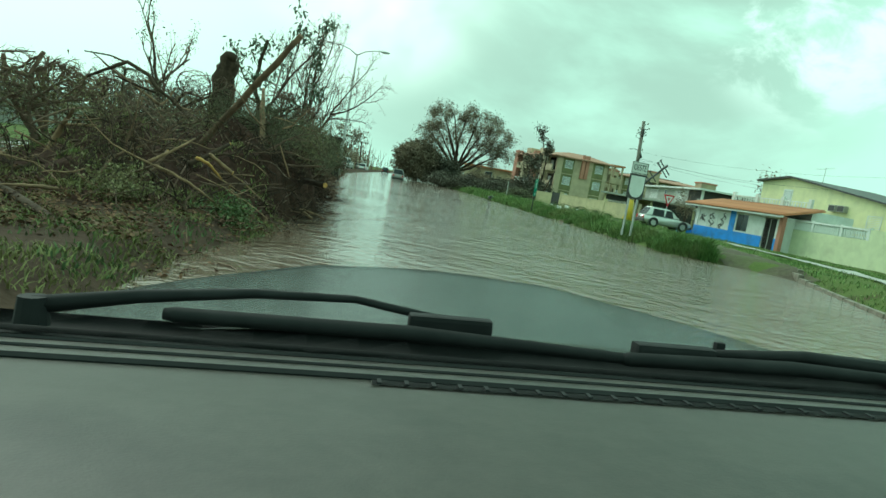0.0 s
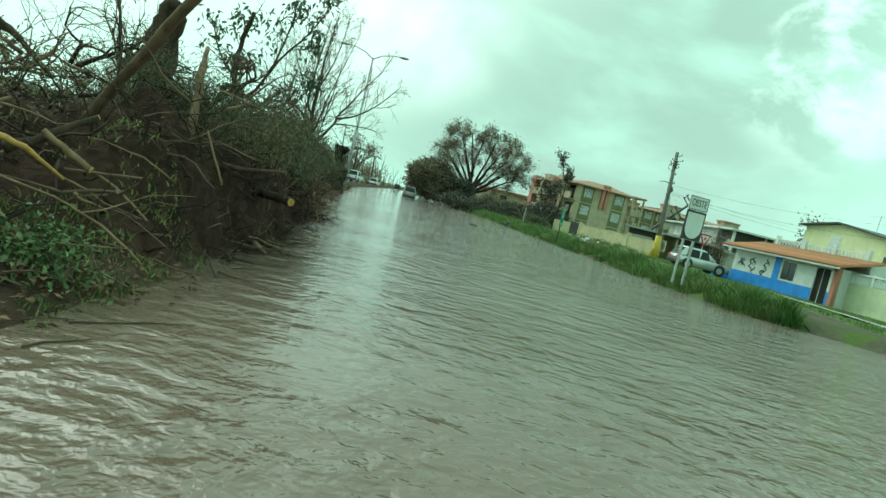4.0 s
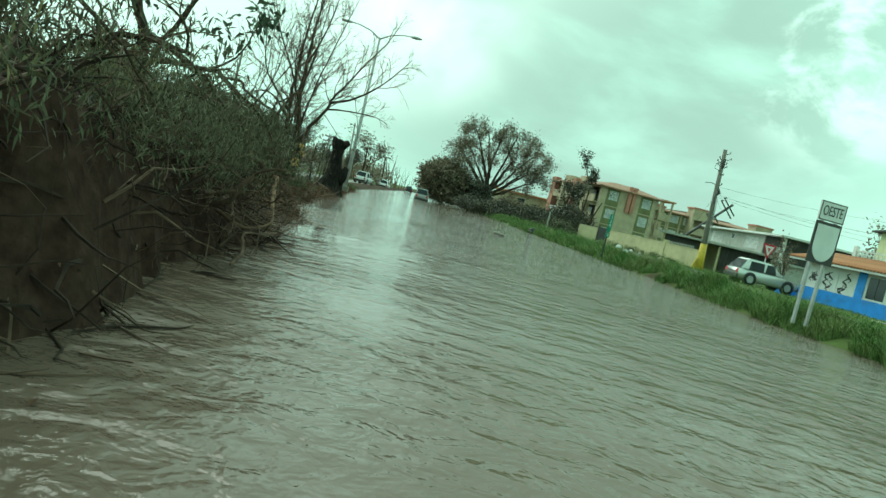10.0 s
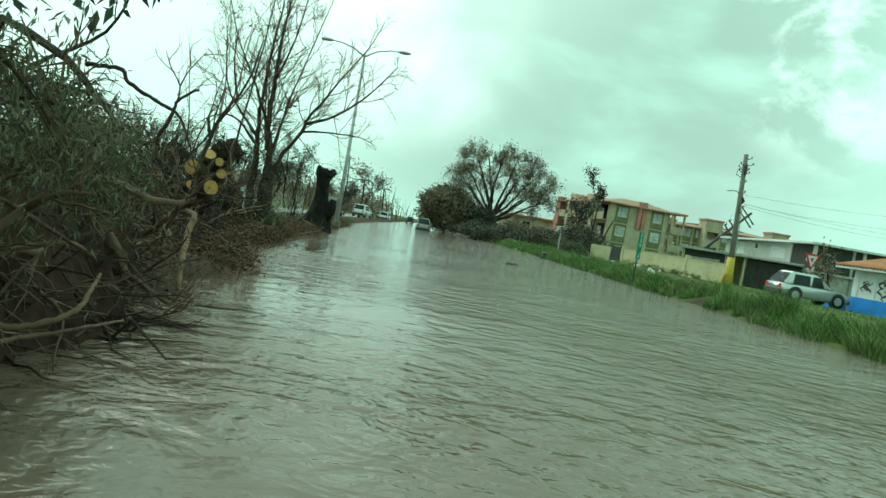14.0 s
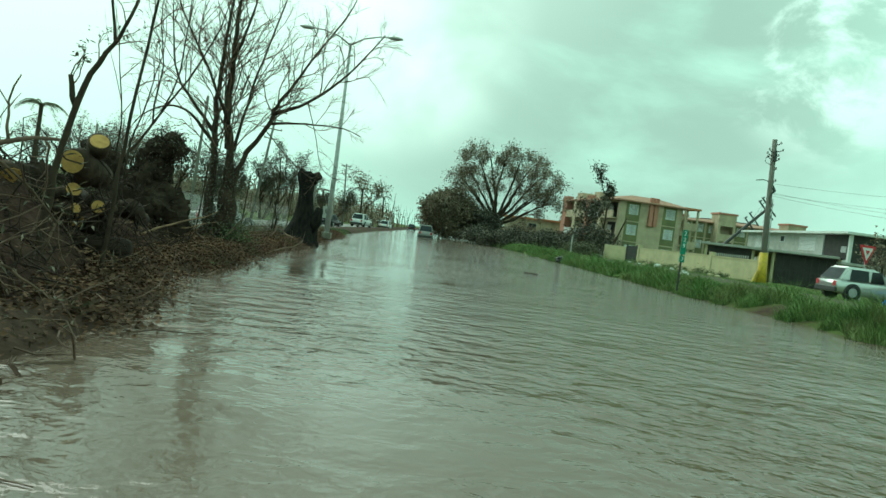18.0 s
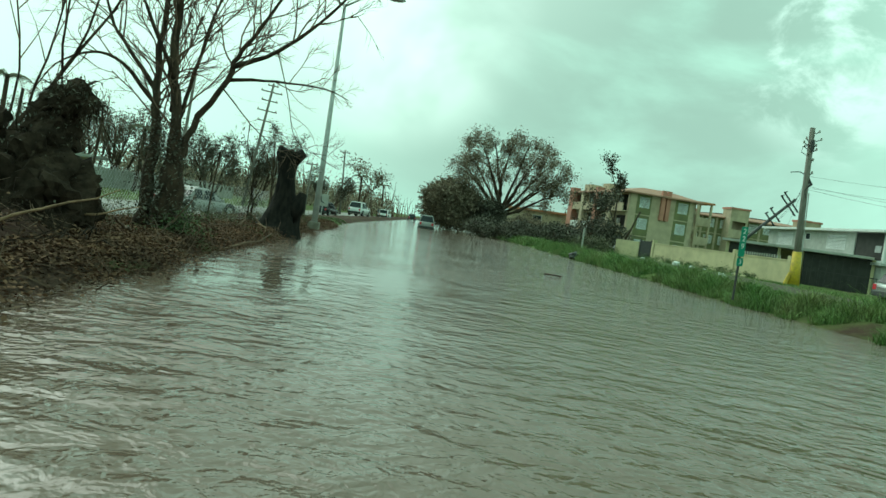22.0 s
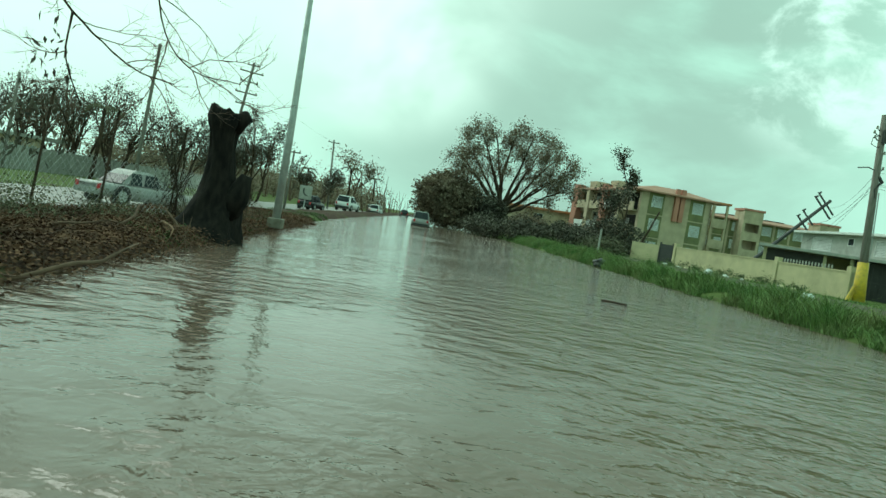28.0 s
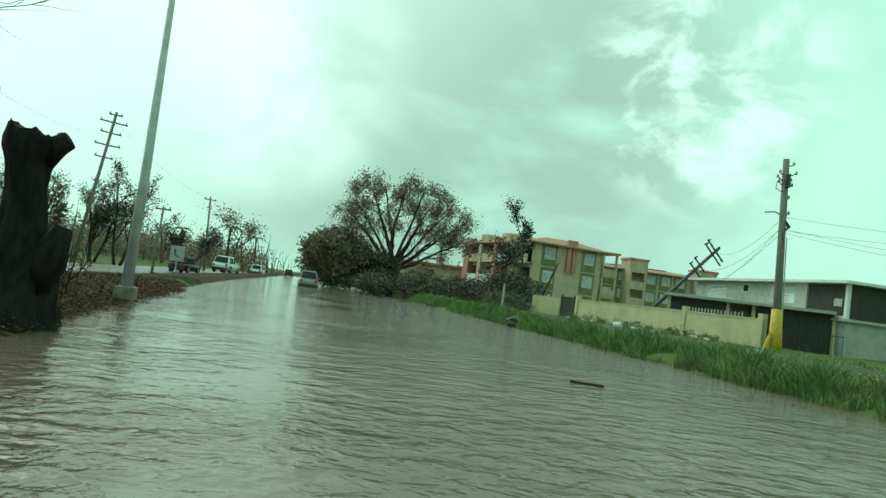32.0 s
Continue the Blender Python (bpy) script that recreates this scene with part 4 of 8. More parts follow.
for tx, ty, tz in ((45.6, 138.9, 9.6), (37.0, 137.5, 8.4), (57.0, 138.4, 9.2)):
    tw = thing("stair_tower", "tan concrete stair tower with dark openings", "stair tower", (tx, ty, 0.2), 3)
    bm = gap_wall(bmesh.new(), 0, 3.0, 0, tz, 0, 0.25, [(0.4, 2.6, 2.6 * k + 1.2, 2.6 * k + 2.5) for k in range(3)])
    box(bm, 0, 0.25, 0.25, 3, 0, tz)
    box(bm, 2.75, 3, 0.25, 3, 0, tz)
    box(bm, 0, 3, 1.6, 1.8, 0, tz)
    part("wall", bm, M_TAN, tw)
    part("roof", boxed(-0.15, 3.15, -0.15, 3.2, tz, tz + 0.3), M_SALMON, tw)
fh_ = facing("far_house", "far small white house with orange roof behind the trees", "house", (10.5, 142.0), (20.0, 139.0), 0.2)
part("wall", gap_wall(bmesh.new(), 0, 9.9, 0, 4.6, 0, 0.25, [(1.2, 2.6, 1.0, 2.2), (4.2, 5.6, 1.0, 2.2), (7, 8.4, 1.0, 2.2), (4.2, 5.6, 3.0, 4.0)]), M_TAN, fh_)
for x0, x1, z0, z1 in ((1.2, 2.6, 1.0, 2.2), (4.2, 5.6, 1.0, 2.2), (7, 8.4, 1.0, 2.2), (4.2, 5.6, 3.0, 4.0)):
    window_unit(fh_, x0, x1, z0, z1, bars=2)
part("wall", box(boxed(0, 0.2, 0.25, 7, 0, 4.6), 9.7, 9.9, 0.25, 7, 0, 4.6), M_TAN, fh_)
part("roof", boxed(-0.5, 10.4, -0.6, 7.4, 4.6, 4.95, bevel=0.05), M_TILE, fh_)


# utility pole with yellow base, fittings and cables
def utility_pole(at, height, lean=(0, 0), label="tall weathered wooden utility pole", yellow=False, arms=(), r=0.17, fittings=True):
    up = thing("utility_pole", label, "utility pole", at, 0, "utility poles")
    topx, topy = lean
    part("pole", tubed([(0, 0, -0.05), (topx * 0.5, topy * 0.5, height * 0.5), (topx, topy, height)], [r, r * 0.85, r * 0.7], 10), M_POLE, up, "", True)
    if yellow:
        part("guard", tubed([(0, 0, 0), (topx * 0.22, topy * 0.22, 2.35)], [r * 1.6, r * 1.2], 10), M_YELLOW, up, "yellow painted base guard", True)
        part("guard", tubed([(-0.62, 0, 0), (-0.48, 0, 0.5), (-0.34, 0, 1.0)], [0.15, 0.13, 0.10], 9), M_YELLOW, up, "yellow guy-wire guard")
    for f, w, tilt in arms:
        c = Vector((topx * f, topy * f, height * f))
        arm = part("crossarm", boxed(-w / 2, w / 2, -0.06, 0.06, -0.06, 0.06, m=Matrix.Translation(c) @ Matrix.Rotation(radians(tilt), 4, "Y")), M_POLE, up)
        for k in range(3):
            x = -w / 2 + 0.1 + k * (w - 0.2) / 2
            q = c + Vector((x * math.cos(radians(tilt)), 0, -x * math.sin(radians(tilt))))
            part("insulator", tubed([q, q + Vector((0, 0, 0.12)), q + Vector((0, 0, 0.24))], [0.05, 0.075, 0.04], 7), M_CONCRETE, arm)
    if fittings:
        for f, dx in ((0.975, 0.45), (0.925, -0.30), (0.90, -0.42), (0.865, 0.40), (0.93, 0.62), (0.89, 0.34), (0.875, -0.36), (0.80, 0.26), (0.72, 0.30)):
            c = Vector((topx * f, topy * f, height * f))
            part("bracket", tubed([c, c + Vector((dx * 0.6, 0, -0.08)), c + Vector((dx, 0, 0.06))], 0.03, 5), M_DARK, up)
            part("insulator", tubed([c + Vector((dx, 0, 0.0)), c + Vector((dx, 0, 0.16))], [0.07, 0.05], 7), M_CONCRETE, up)
        part("conduit", tubed([(r + 0.02, -0.1, 0.3), (topx * 0.6 + r, topy * 0.6 - 0.1, height * 0.6)], 0.03, 6), M_STEEL, up)
    return up


POLE = (22.35, 69.8, 0.2)
upole = utility_pole(POLE, 10.1, (-0.45, 0.0), "tall leaning wooden utility pole with yellow painted base", True, r=0.22)
part("cable_loop", tubed([(-0.45, -0.1, 9.0), (-0.9, -0.1, 8.85), (-0.95, -0.1, 8.5), (-0.6, -0.1, 8.35), (-0.4, -0.1, 8.5)], 0.022, 5), M_DARK, upole, "torn loop of cable")
part("cable_loop", tubed([(-0.3, -0.15, 6.9), (-0.1, -0.2, 6.5), (-0.4, -0.2, 6.2), (-0.25, -0.2, 5.7)], 0.03, 5), M_DARK, upole, "torn loop of cable")
part("street_light_arm", tubed([(-0.3, 0, 7.15), (-0.8, 0, 7.3), (-1.35, 0, 7.2)], 0.03, 6), M_DARK, upole)
lamp = part("cable_bundle", tubed([(-0.3, 0, 7.2), (-0.1, 0.1, 6.9), (-0.05, -0.2, 6.6), (-0.25, -0.2, 6.4)], [0.05, 0.09, 0.08, 0.04], 6), M_CABLE, upole, "loose bundle of torn cables")
part("pipe", tubed([(-0.35, -0.18, 8.6), (-0.39, -0.2, 9.3)], [0.13, 0.13], 8), M_DARK, upole, "small dark transformer can")
leaner = thing("broken_pole", "broken leaning utility pole with dark crossarms over the houses", "utility pole", (26.7, 96.0, 0.2))
part("pole", tubed([(0, 0, 0), (3.9, 0.1, 4.1), (7.8, 0.2, 8.25)], [0.19, 0.17, 0.14], 8), M_DARK, leaner)
for f, w, dy in ((0.96, 2.5, 0.14), (0.91, 2.5, -0.14), (0.78, 1.7, 0.14), (0.71, 1.7, -0.14)):
    c = Vector((7.8 * f, 0.2 * f + dy, 8.25 * f))
    arm = part("crossarm", boxed(-w / 2, w / 2, -0.06, 0.06, -0.06, 0.06, m=Matrix.Translation(c) @ Matrix.Rotation(radians(47), 4, "Y")), M_DARK, leaner)
    for k in (-1, 1):
        q = c + Vector((0.68, 0, -0.73)) * (k * w * 0.45)
        part("insulator", tubed([q, q + Vector((-0.2 * k, 0, 0.18))], [0.10, 0.07], 6), M_DARK, arm)


def cable(a, b, sag, label="thin sagging black overhead cable", r=0.009):
    pts = [Vector(a).lerp(Vector(b), i / 12) - Vector((0, 0, sag * 4 * (i / 12) * (1 - i / 12))) for i in range(13)]
    c = Vector(a)
    bm = tubed([p - c for p in pts], r, 4)
    return solo("overhead_cable", bm, M_CABLE, label, "cable", a, 0, "overhead cables")


cable((21.98, 69.8, 7.2), (33.9, 96.1, 8.0), 0.9)
cable((21.98, 69.8, 6.7), (32.2, 96.1, 6.4), 1.1)
cable((21.98, 69.8, 6.7), (31.8, 92.0, 5.0), 0.5)
cable((21.98, 69.8, 6.4), (25.0, 82.5, 3.2), 0.3)
cable((21.98, 69.8, 7.3), (47.0, 66.0, 9.2), 0.7)
cable((21.98, 69.8, 6.7), (47.0, 64.0, 7.0), 0.8)
cable((21.98, 69.8, 6.5), (47.0, 63.0, 6.6), 0.9)
cable((21.98, 69.8, 6.6), (31.5, 52.5, 5.6), 0.4)


# road signs
def text_mesh(body, size, depth=0.004):
    cu = bpy.data.curves.new("lettering", "FONT")
    cu.body, cu.size, cu.extrude, cu.align_x, cu.align_y = body, size, depth, "CENTER", "CENTER"
    tmp = bpy.data.objects.new("lettering", cu)
    me = bpy.data.meshes.new_from_object(tmp)
    bpy.data.objects.remove(tmp)
    return me


def lettering(parent, body, size, material, m, squeeze=1.0):
    me = text_mesh(body, size)
    me.transform(Matrix.Diagonal((squeeze, 1, 1, 1)))
    me.materials.clear()
    me.materials.append(material)
    ob = new("lettering", me)
    ob.parent = parent
    ob.matrix_local = m
    return ob


UPRIGHT = Matrix.Rotation(radians(90), 4, "X")
rs = thing("route_sign", "white west sign above a black-backed route shield on two posts", "road sign", (9.95, 30.2, 0.24), 14)
for x in (-0.21, 0.21):
    part("post", boxed(x - 0.035, x + 0.035, 0.02, 0.09, 0, 3.1), M_STEEL, rs)
pl = part("plate", boxed(-0.40, 0.40, -0.02, 0.02, 2.70, 3.2, bevel=0.008), M_WHITE, rs)
lettering(pl, "OESTE", 0.36, M_DARK, Matrix.Translation((0, -0.026, 2.95)) @ UPRIGHT, 0.60)
bm = gap_wall(bmesh.new(), -0.385, 0.385, 2.715, 3.185, -0.026, -0.02, [(-0.365, 0.365, 2.735, 3.165)])
part("border", bm, M_DARK, pl)


def shield(w, h, y0, y1):
    pts = [(-w, h), (w, h)] + [(w * math.cos(a) if a < 0.9 else w * math.cos(a), -h * 0.15 - h * 0.85 * math.sin(a)) for a in [math.pi * i / 14 for i in range(0, 15)]]
    bm = bmesh.new()
    f = [bm.verts.new((x, y0, z)) for x, z in pts]
    b = [bm.verts.new((x, y1, z)) for x, z in pts]
    bm.faces.new(f)
    bm.faces.new(b[::-1])
    for k in range(len(pts)):
        bm.faces.new((f[k], b[k], b[(k + 1) % len(pts)], f[(k + 1) % len(pts)]))
    return bm


sb = part("plate", boxed(-0.40, 0.40, -0.015, 0.02, 1.62, 2.68, bevel=0.01), M_DARK, rs, "black square backing plate")
bm = shield(0.34, 0.46, -0.028, -0.016)
bmesh.ops.translate(bm, vec=(0, 0, 2.14), verts=bm.verts)
part("shield", bm, M_WHITE, sb, "plain white shield")

ys = thing("yield_sign", "red and white triangular yield sign on a thin post", "road sign", (20.75, 55.6, 0.3), 20)
part("post", boxed(-0.03, 0.03, 0.02, 0.07, 0, 2.9), M_STEEL, ys)
for w, y, ma in ((0.55, 0, M_RED), (0.36, -0.012, M_WHITE), (0.14, -0.02, M_RED)):
    bm = bmesh.new()
    pts = [(-w, 0.577 * w), (w, 0.577 * w), (0, -1.155 * w)]
    f = [bm.verts.new((x, y - 0.008, z + 2.55)) for x, z in pts]
    b = [bm.verts.new((x, y + 0.008, z + 2.55)) for x, z in pts]
    bm.faces.new(f)
    bm.faces.new(b[::-1])
    for k in range(3):
        bm.faces.new((f[k], b[k], b[(k + 1) % 3], f[(k + 1) % 3]))
    part("plate", bm, ma, ys)

ks = thing("kilometre_sign", "narrow green marker sign with white figures on a post", "road sign", (8.3, 45.2, 0.24), 12)
part("post", boxed(-0.025, 0.025, 0.02, 0.06, 0, 2.05), M_IRON, ks)
kp = part("plate", boxed(-0.095, 0.095, -0.012, 0.012, 1.22, 2.06, bevel=0.005), M_GREEN_SIGN, ks)
for ch_, z in (("2", 1.93), ("2", 1.72), ("9", 1.51)):
    lettering(kp, ch_, 0.21, M_WHITE, Matrix.Translation((0, -0.017, z)) @ UPRIGHT)
kp2 = part("plate", boxed(-0.095, 0.095, -0.012, 0.012, 0.96, 1.19, bevel=0.005), M_GREEN_SIGN, ks)
lettering(kp2, "3", 0.18, M_WHITE, Matrix.Translation((0, -0.017, 1.075)) @ UPRIGHT)


# ---- left side: storm debris along the road ----
def heap_z(x, y):
    """Height of the debris heap over the ground."""
    near = max(0.0, min(1.0, (y - 10.5) / 2.5)) * max(0.0, min(1.0, (25.5 - y) / 3.0))
    d = left_edge(y) - 0.9 + 0.75 * near - x + near * (0.35 * noise.noise((x * 1.3, y * 1.3, 9)) + 0.2 * noise.noise((x * 3.5, y * 3.5, 3)))
    side = max(0.0, min(1.0, d / (1.3 - 0.8 * near))) * max(0.0, min(1.0, (7.2 - d) / 3.0))
    length = max(0.0, min(1.0, (y - 8.0) / 4.0)) * max(0.0, min(1.0, (37.0 - y) / 4.0))
    n = float(np.interp(y, (8, 12, 15, 18, 22, 26, 30, 34), (0.4, 0.8, 1.1, 1.1, 0.85, 0.95, 1.0, 0.5))) * 0.75 + 0.45 * noise.noise((x * 0.6, y * 0.6, 1.3)) + 0.35 * noise.noise((x * 1.7, y * 1.7, 5.1))
    return 1.35 * side * length * n


ys_, xs_ = [7.5 + 0.2 * i for i in range(150)], [0.2 * i for i in range(42)]
hv, hf = [], []
for y in ys_:
    for d in xs_:
        x = left_edge(y) + 0.1 - d
        hv.append((x, y, ground_z(x, y) - 0.08 + heap_z(x, y) + 0.10 * noise.noise((x * 4, y * 4, 2)) + (0.05 * noise.noise((x * 11, y * 11, 6)))))
for j in range(len(ys_) - 1):
    for i in range(len(xs_) - 1):
        k = j * len(xs_) + i
        hf.append((k, k + len(xs_), k + len(xs_) + 1, k + 1))
me = bpy.data.meshes.new("debris_heap")
me.from_pydata(hv, [], hf)
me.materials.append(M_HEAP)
tagged(new("debris_heap", me), "dark heap of soil, roots and rotting litter at the road edge", "debris heap", kind="stuff")
rng = random.Random(66)
bm_dark, bm_pale = bmesh.new(), bmesh.new()
for k in range(5200):
    y = rng.uniform(9.5, 36.0)
    x = left_edge(y) + 0.05 - rng.random() ** 2.6 * 4.5
    z = ground_z(x, y) + heap_z(x, y) - 0.04
    if heap_z(x, y) < 0.05:
        continue
    pts = wiggly(rng, (x, y, z), (rng.uniform(-0.5, 1), rng.uniform(-1, 0.7), rng.uniform(-0.4, 0.5)), rng.uniform(0.3, 1.1), 4, 0.4, 0.05)
    for p in pts:
        p.z = max(p.z, 0.01)
    r0 = rng.uniform(0.004, 0.016)
    tube(bm_pale if k % 9 == 0 else bm_dark, pts, [r0, r0 * 0.85, r0 * 0.7, r0 * 0.5, r0 * 0.2], 4, cap=False)
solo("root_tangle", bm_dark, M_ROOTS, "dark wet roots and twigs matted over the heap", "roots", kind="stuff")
solo("twig_tangle", bm_pale, M_TWIG, "grey broken twigs matted over the heap", "twigs", kind="stuff")


TOP_Y, TOP_Z = (7.5, 10, 12, 14, 16, 18, 20, 22, 24, 26, 28, 30), (0.7, 1.2, 1.75, 1.9, 1.85, 1.8, 1.65, 1.5, 1.5, 1.35, 0.8, 0.4)


def in_debris(p, more=0.0):
    """Whether a place lies within the outline of the debris."""
    if not 6.5 < p.y < 29.5 or p.z < -0.05:
        return False
    reach = left_edge(p.y) + 0.12 + 0.42 * math.exp(-((p.z - 0.8) / 0.7) ** 2) - 0.42 * max(0.0, p.z - 1.3)
    return p.x < reach and p.z < float(np.interp(p.y, TOP_Y, TOP_Z)) + more + 0.35 * noise.noise(p * 1.1)


def above_hollow(p):
    """Leaves keep clear of the dark hollow under the near part of the debris."""
    return p.z > float(np.interp(p.y, (15.5, 19.0, 21.0, 22.2, 23.0), (1.15, 1.0, 0.85, 0.4, 0.1))) + 0.25 * noise.noise(p * 1.4)


def fallen_tree(seed, at, direction, length, radius, leaf=None, leaf_n=5, leaf_size=0.035, label="", long=4.6, spread=0.65, leaf_spread=0.16, droop=0.03, kids=5, bark=None, leafy=-0.1, hollow=False, hang=0.3, twigs=None):
    rng = random.Random(seed)
    ft = thing("fallen_tree", label or "uprooted fallen tree with tangled broken limbs", "fallen tree", at, 0, "storm debris")
    bms, tips, o = [bmesh.new() for _ in range(4)], [], Vector(at)
    branching(rng, bms, (0, 0, 0), direction, length, radius, 3, spread=spread, droop=droop, kids=kids, tips=tips, floor_z=0.06 - at[2], bound=lambda p: in_debris(p + o, 0.4) and (not hollow or above_hollow(p + o)), shrink=0.6, thin=0.5)
    for bm, n, ma in zip(bms, ("brushwood", "brushwood", "bough", "trunk"), (twigs or M_TWIG, twigs or M_TWIG, bark or M_BRANCH, bark or M_BRANCH)):
        ob = part(n, bm, ma, ft, "", True)
        if n != "trunk":
            ob["kind"] = "stuff"
    if leaf:
        ob = part("foliage", leaf_mesh("foliage", [p for p, _ in tips if in_debris(p + o, leafy) and above_hollow(p + o)], leaf, leaf_size, leaf_n, leaf_spread, seed, long, hang), leaf, ft)
        ob["kind"] = "stuff"
    return ft


T1 = "fallen tree with dark green narrow leaves hanging over the flooded edge"
T2 = "uprooted tree with bare twisted grey branches in the debris"
T3 = "broken tree with withered leaves lying on the heap"
rng = random.Random(2024)
# leafy masses over the water's edge
for k in range(26):
    y = 14.2 + 7.2 * (k + rng.random()) / 26
    x = left_edge(y) - rng.uniform(1.0, 3.4)
    z = ground_z(x, y) + heap_z(x, y) + rng.uniform(0.2, 1.0)
    fallen_tree(100 + k, (x, y, z), (rng.uniform(0.2, 0.9), rng.uniform(-0.6, 0.4), rng.uniform(0.1, 0.9)), rng.uniform(1.4, 2.1), 0.034, (M_LEAF, M_LEAF_OLIVE, M_LEAF)[k % 3], 22, 0.012, T1, droop=0.05, leafy=0.1, long=6.5, leaf_spread=0.14, hollow=True, hang=1.1, bark=M_BARK)
# thinner drooping sprays further along
for k in range(6):
    y = 20.6 + 3.0 * (k + rng.random()) / 6
    x = left_edge(y) - rng.uniform(0.8, 3.2)
    z = ground_z(x, y) + heap_z(x, y) + rng.uniform(0.0, 0.4)
    fallen_tree(220 + k, (x, y, z), (rng.uniform(0.0, 0.9), rng.uniform(-0.9, 0.3), rng.uniform(0.0, 0.5)), rng.uniform(1.1, 1.7), 0.04, (M_LEAF_OLIVE, M_LEAF, M_LEAF_DRY)[k % 3], 9, 0.012, T1, droop=0.08, leafy=0.0, long=6.5, leaf_spread=0.16, hang=1.0, hollow=True, bark=M_BARK)
# leafy brush heaped behind the sawn logs
for k in range(9):
    y = 22.4 + 3.6 * (k + rng.random()) / 9
    x = left_edge(y) - rng.uniform(1.1, 3.4)
    fallen_tree(270 + k, (x, y, ground_z(x, y) + heap_z(x, y) + 0.2), (rng.uniform(-0.5, 0.5), rng.uniform(-0.7, 0.3), rng.uniform(0.4, 1.0)), rng.uniform(1.2, 1.8), 0.03, (M_LEAF, M_LEAF_OLIVE, M_LEAF_DENSE)[k % 3], 12, 0.015, T3, droop=0.03, leafy=0.2, long=4.5, leaf_spread=0.16, hang=0.6, bark=M_BARK, twigs=M_ROOTS)
# brushwood standing out of the far part
for k in range(8):
    y = 20.5 + 6.0 * (k + rng.random()) / 8
    x = left_edge(y) - rng.uniform(1.5, 4.5)
    fallen_tree(250 + k, (x, y, ground_z(x, y) + heap_z(x, y) * 0.8), (rng.uniform(-0.6, 0.6), rng.uniform(-0.6, 0.4), 1), rng.uniform(0.9, 1.5), 0.03, None, label=T2, kids=5, droop=-0.01, bark=M_BARK)
# leafy crowns further back
for k in range(16):
    y, x = rng.uniform(13, 27) if k < 12 else rng.uniform(13, 19), rng.uniform(-11, -6) if k < 12 else rng.uniform(-8.5, -4.5)
    fallen_tree(130 + k, (x, y, ground_z(x, y) + 0.6), (rng.uniform(-0.3, 0.3), rng.uniform(-0.4, 0.2), 1), rng.uniform(1.6, 2.4), 0.08, M_LEAF if k % 2 else M_LEAF_OLIVE, 6, 0.035, T3, long=3.4, leaf_spread=0.2)
# bare tangles on the near part
for k in range(8):
    y = 10.6 + 3.4 * (k + rng.random()) / 8
    x = left_edge(y) - rng.uniform(0.9, 2.7 if y < 11.8 else 4.2)
    z = ground_z(x, y) + heap_z(x, y) * 0.9
    fallen_tree(160 + k, (x, y, z), (rng.uniform(-0.7, 0.9), rng.uniform(-0.9, 0.3), rng.uniform(0.2, 1.0)), rng.uniform(0.9, 1.5), rng.uniform(0.012, 0.02), M_LEAF_DRY if k % 3 else M_LEAF, 4, 0.014, T2, kids=4, droop=0.01, bark=(M_BARK, M_SNAPPED, M_TWIG)[k % 3], twigs=(M_ROOTS, M_TWIG)[k % 2])
for k in range(9):
    y = 8.4 + 2.4 * (k + rng.random()) / 9
    x = left_edge(y) - rng.uniform(2.3, 5.2)
    fallen_tree(290 + k, (x, y, ground_z(x, y) + heap_z(x, y) * 0.9), (rng.uniform(-0.7, 0.7), rng.uniform(-0.6, 0.6), rng.uniform(0.3, 1.0)), rng.uniform(0.8, 1.4), rng.uniform(0.012, 0.022), (M_LEAF, M_LEAF_DRY, M_LEAF_OLIVE)[k % 3], 6, 0.014, T2, kids=5, droop=0.02, bark=(M_BARK, M_SNAPPED)[k % 2], twigs=(M_ROOTS, M_TWIG)[k % 2])
for k in range(6):
    y = 20.5 + 7.0 * (k + rng.random()) / 6
    x = left_edge(y) - rng.uniform(0.6, 1.6)
    fallen_tree(190 + k, (x, y, ground_z(x, y) + 0.25), (rng.uniform(0.2, 0.9), rng.uniform(-0.9, 0.1), rng.uniform(-0.05, 0.25)), rng.uniform(1.0, 1.5), 0.045, M_LEAF_DRY, 3, 0.015, T2, kids=4, droop=0.03)

# thick broken trunks
def spline(pts, n=4):
    """Points on a smooth curve through the given ones."""
    p = [Vector(q) for q in pts]
    p = [p[0] * 2 - p[1]] + p + [p[-1] * 2 - p[-2]]
    out = []
    for i in range(1, len(p) - 2):
        for k in range(n):
            f = k / n
            out.append(0.5 * (2 * p[i] + (p[i + 1] - p[i - 1]) * f + (2 * p[i - 1] - 5 * p[i] + 4 * p[i + 1] - p[i + 2]) * f * f + (3 * p[i] - p[i - 1] - 3 * p[i + 1] + p[i + 2]) * f ** 3))
    return out + [p[-2]]


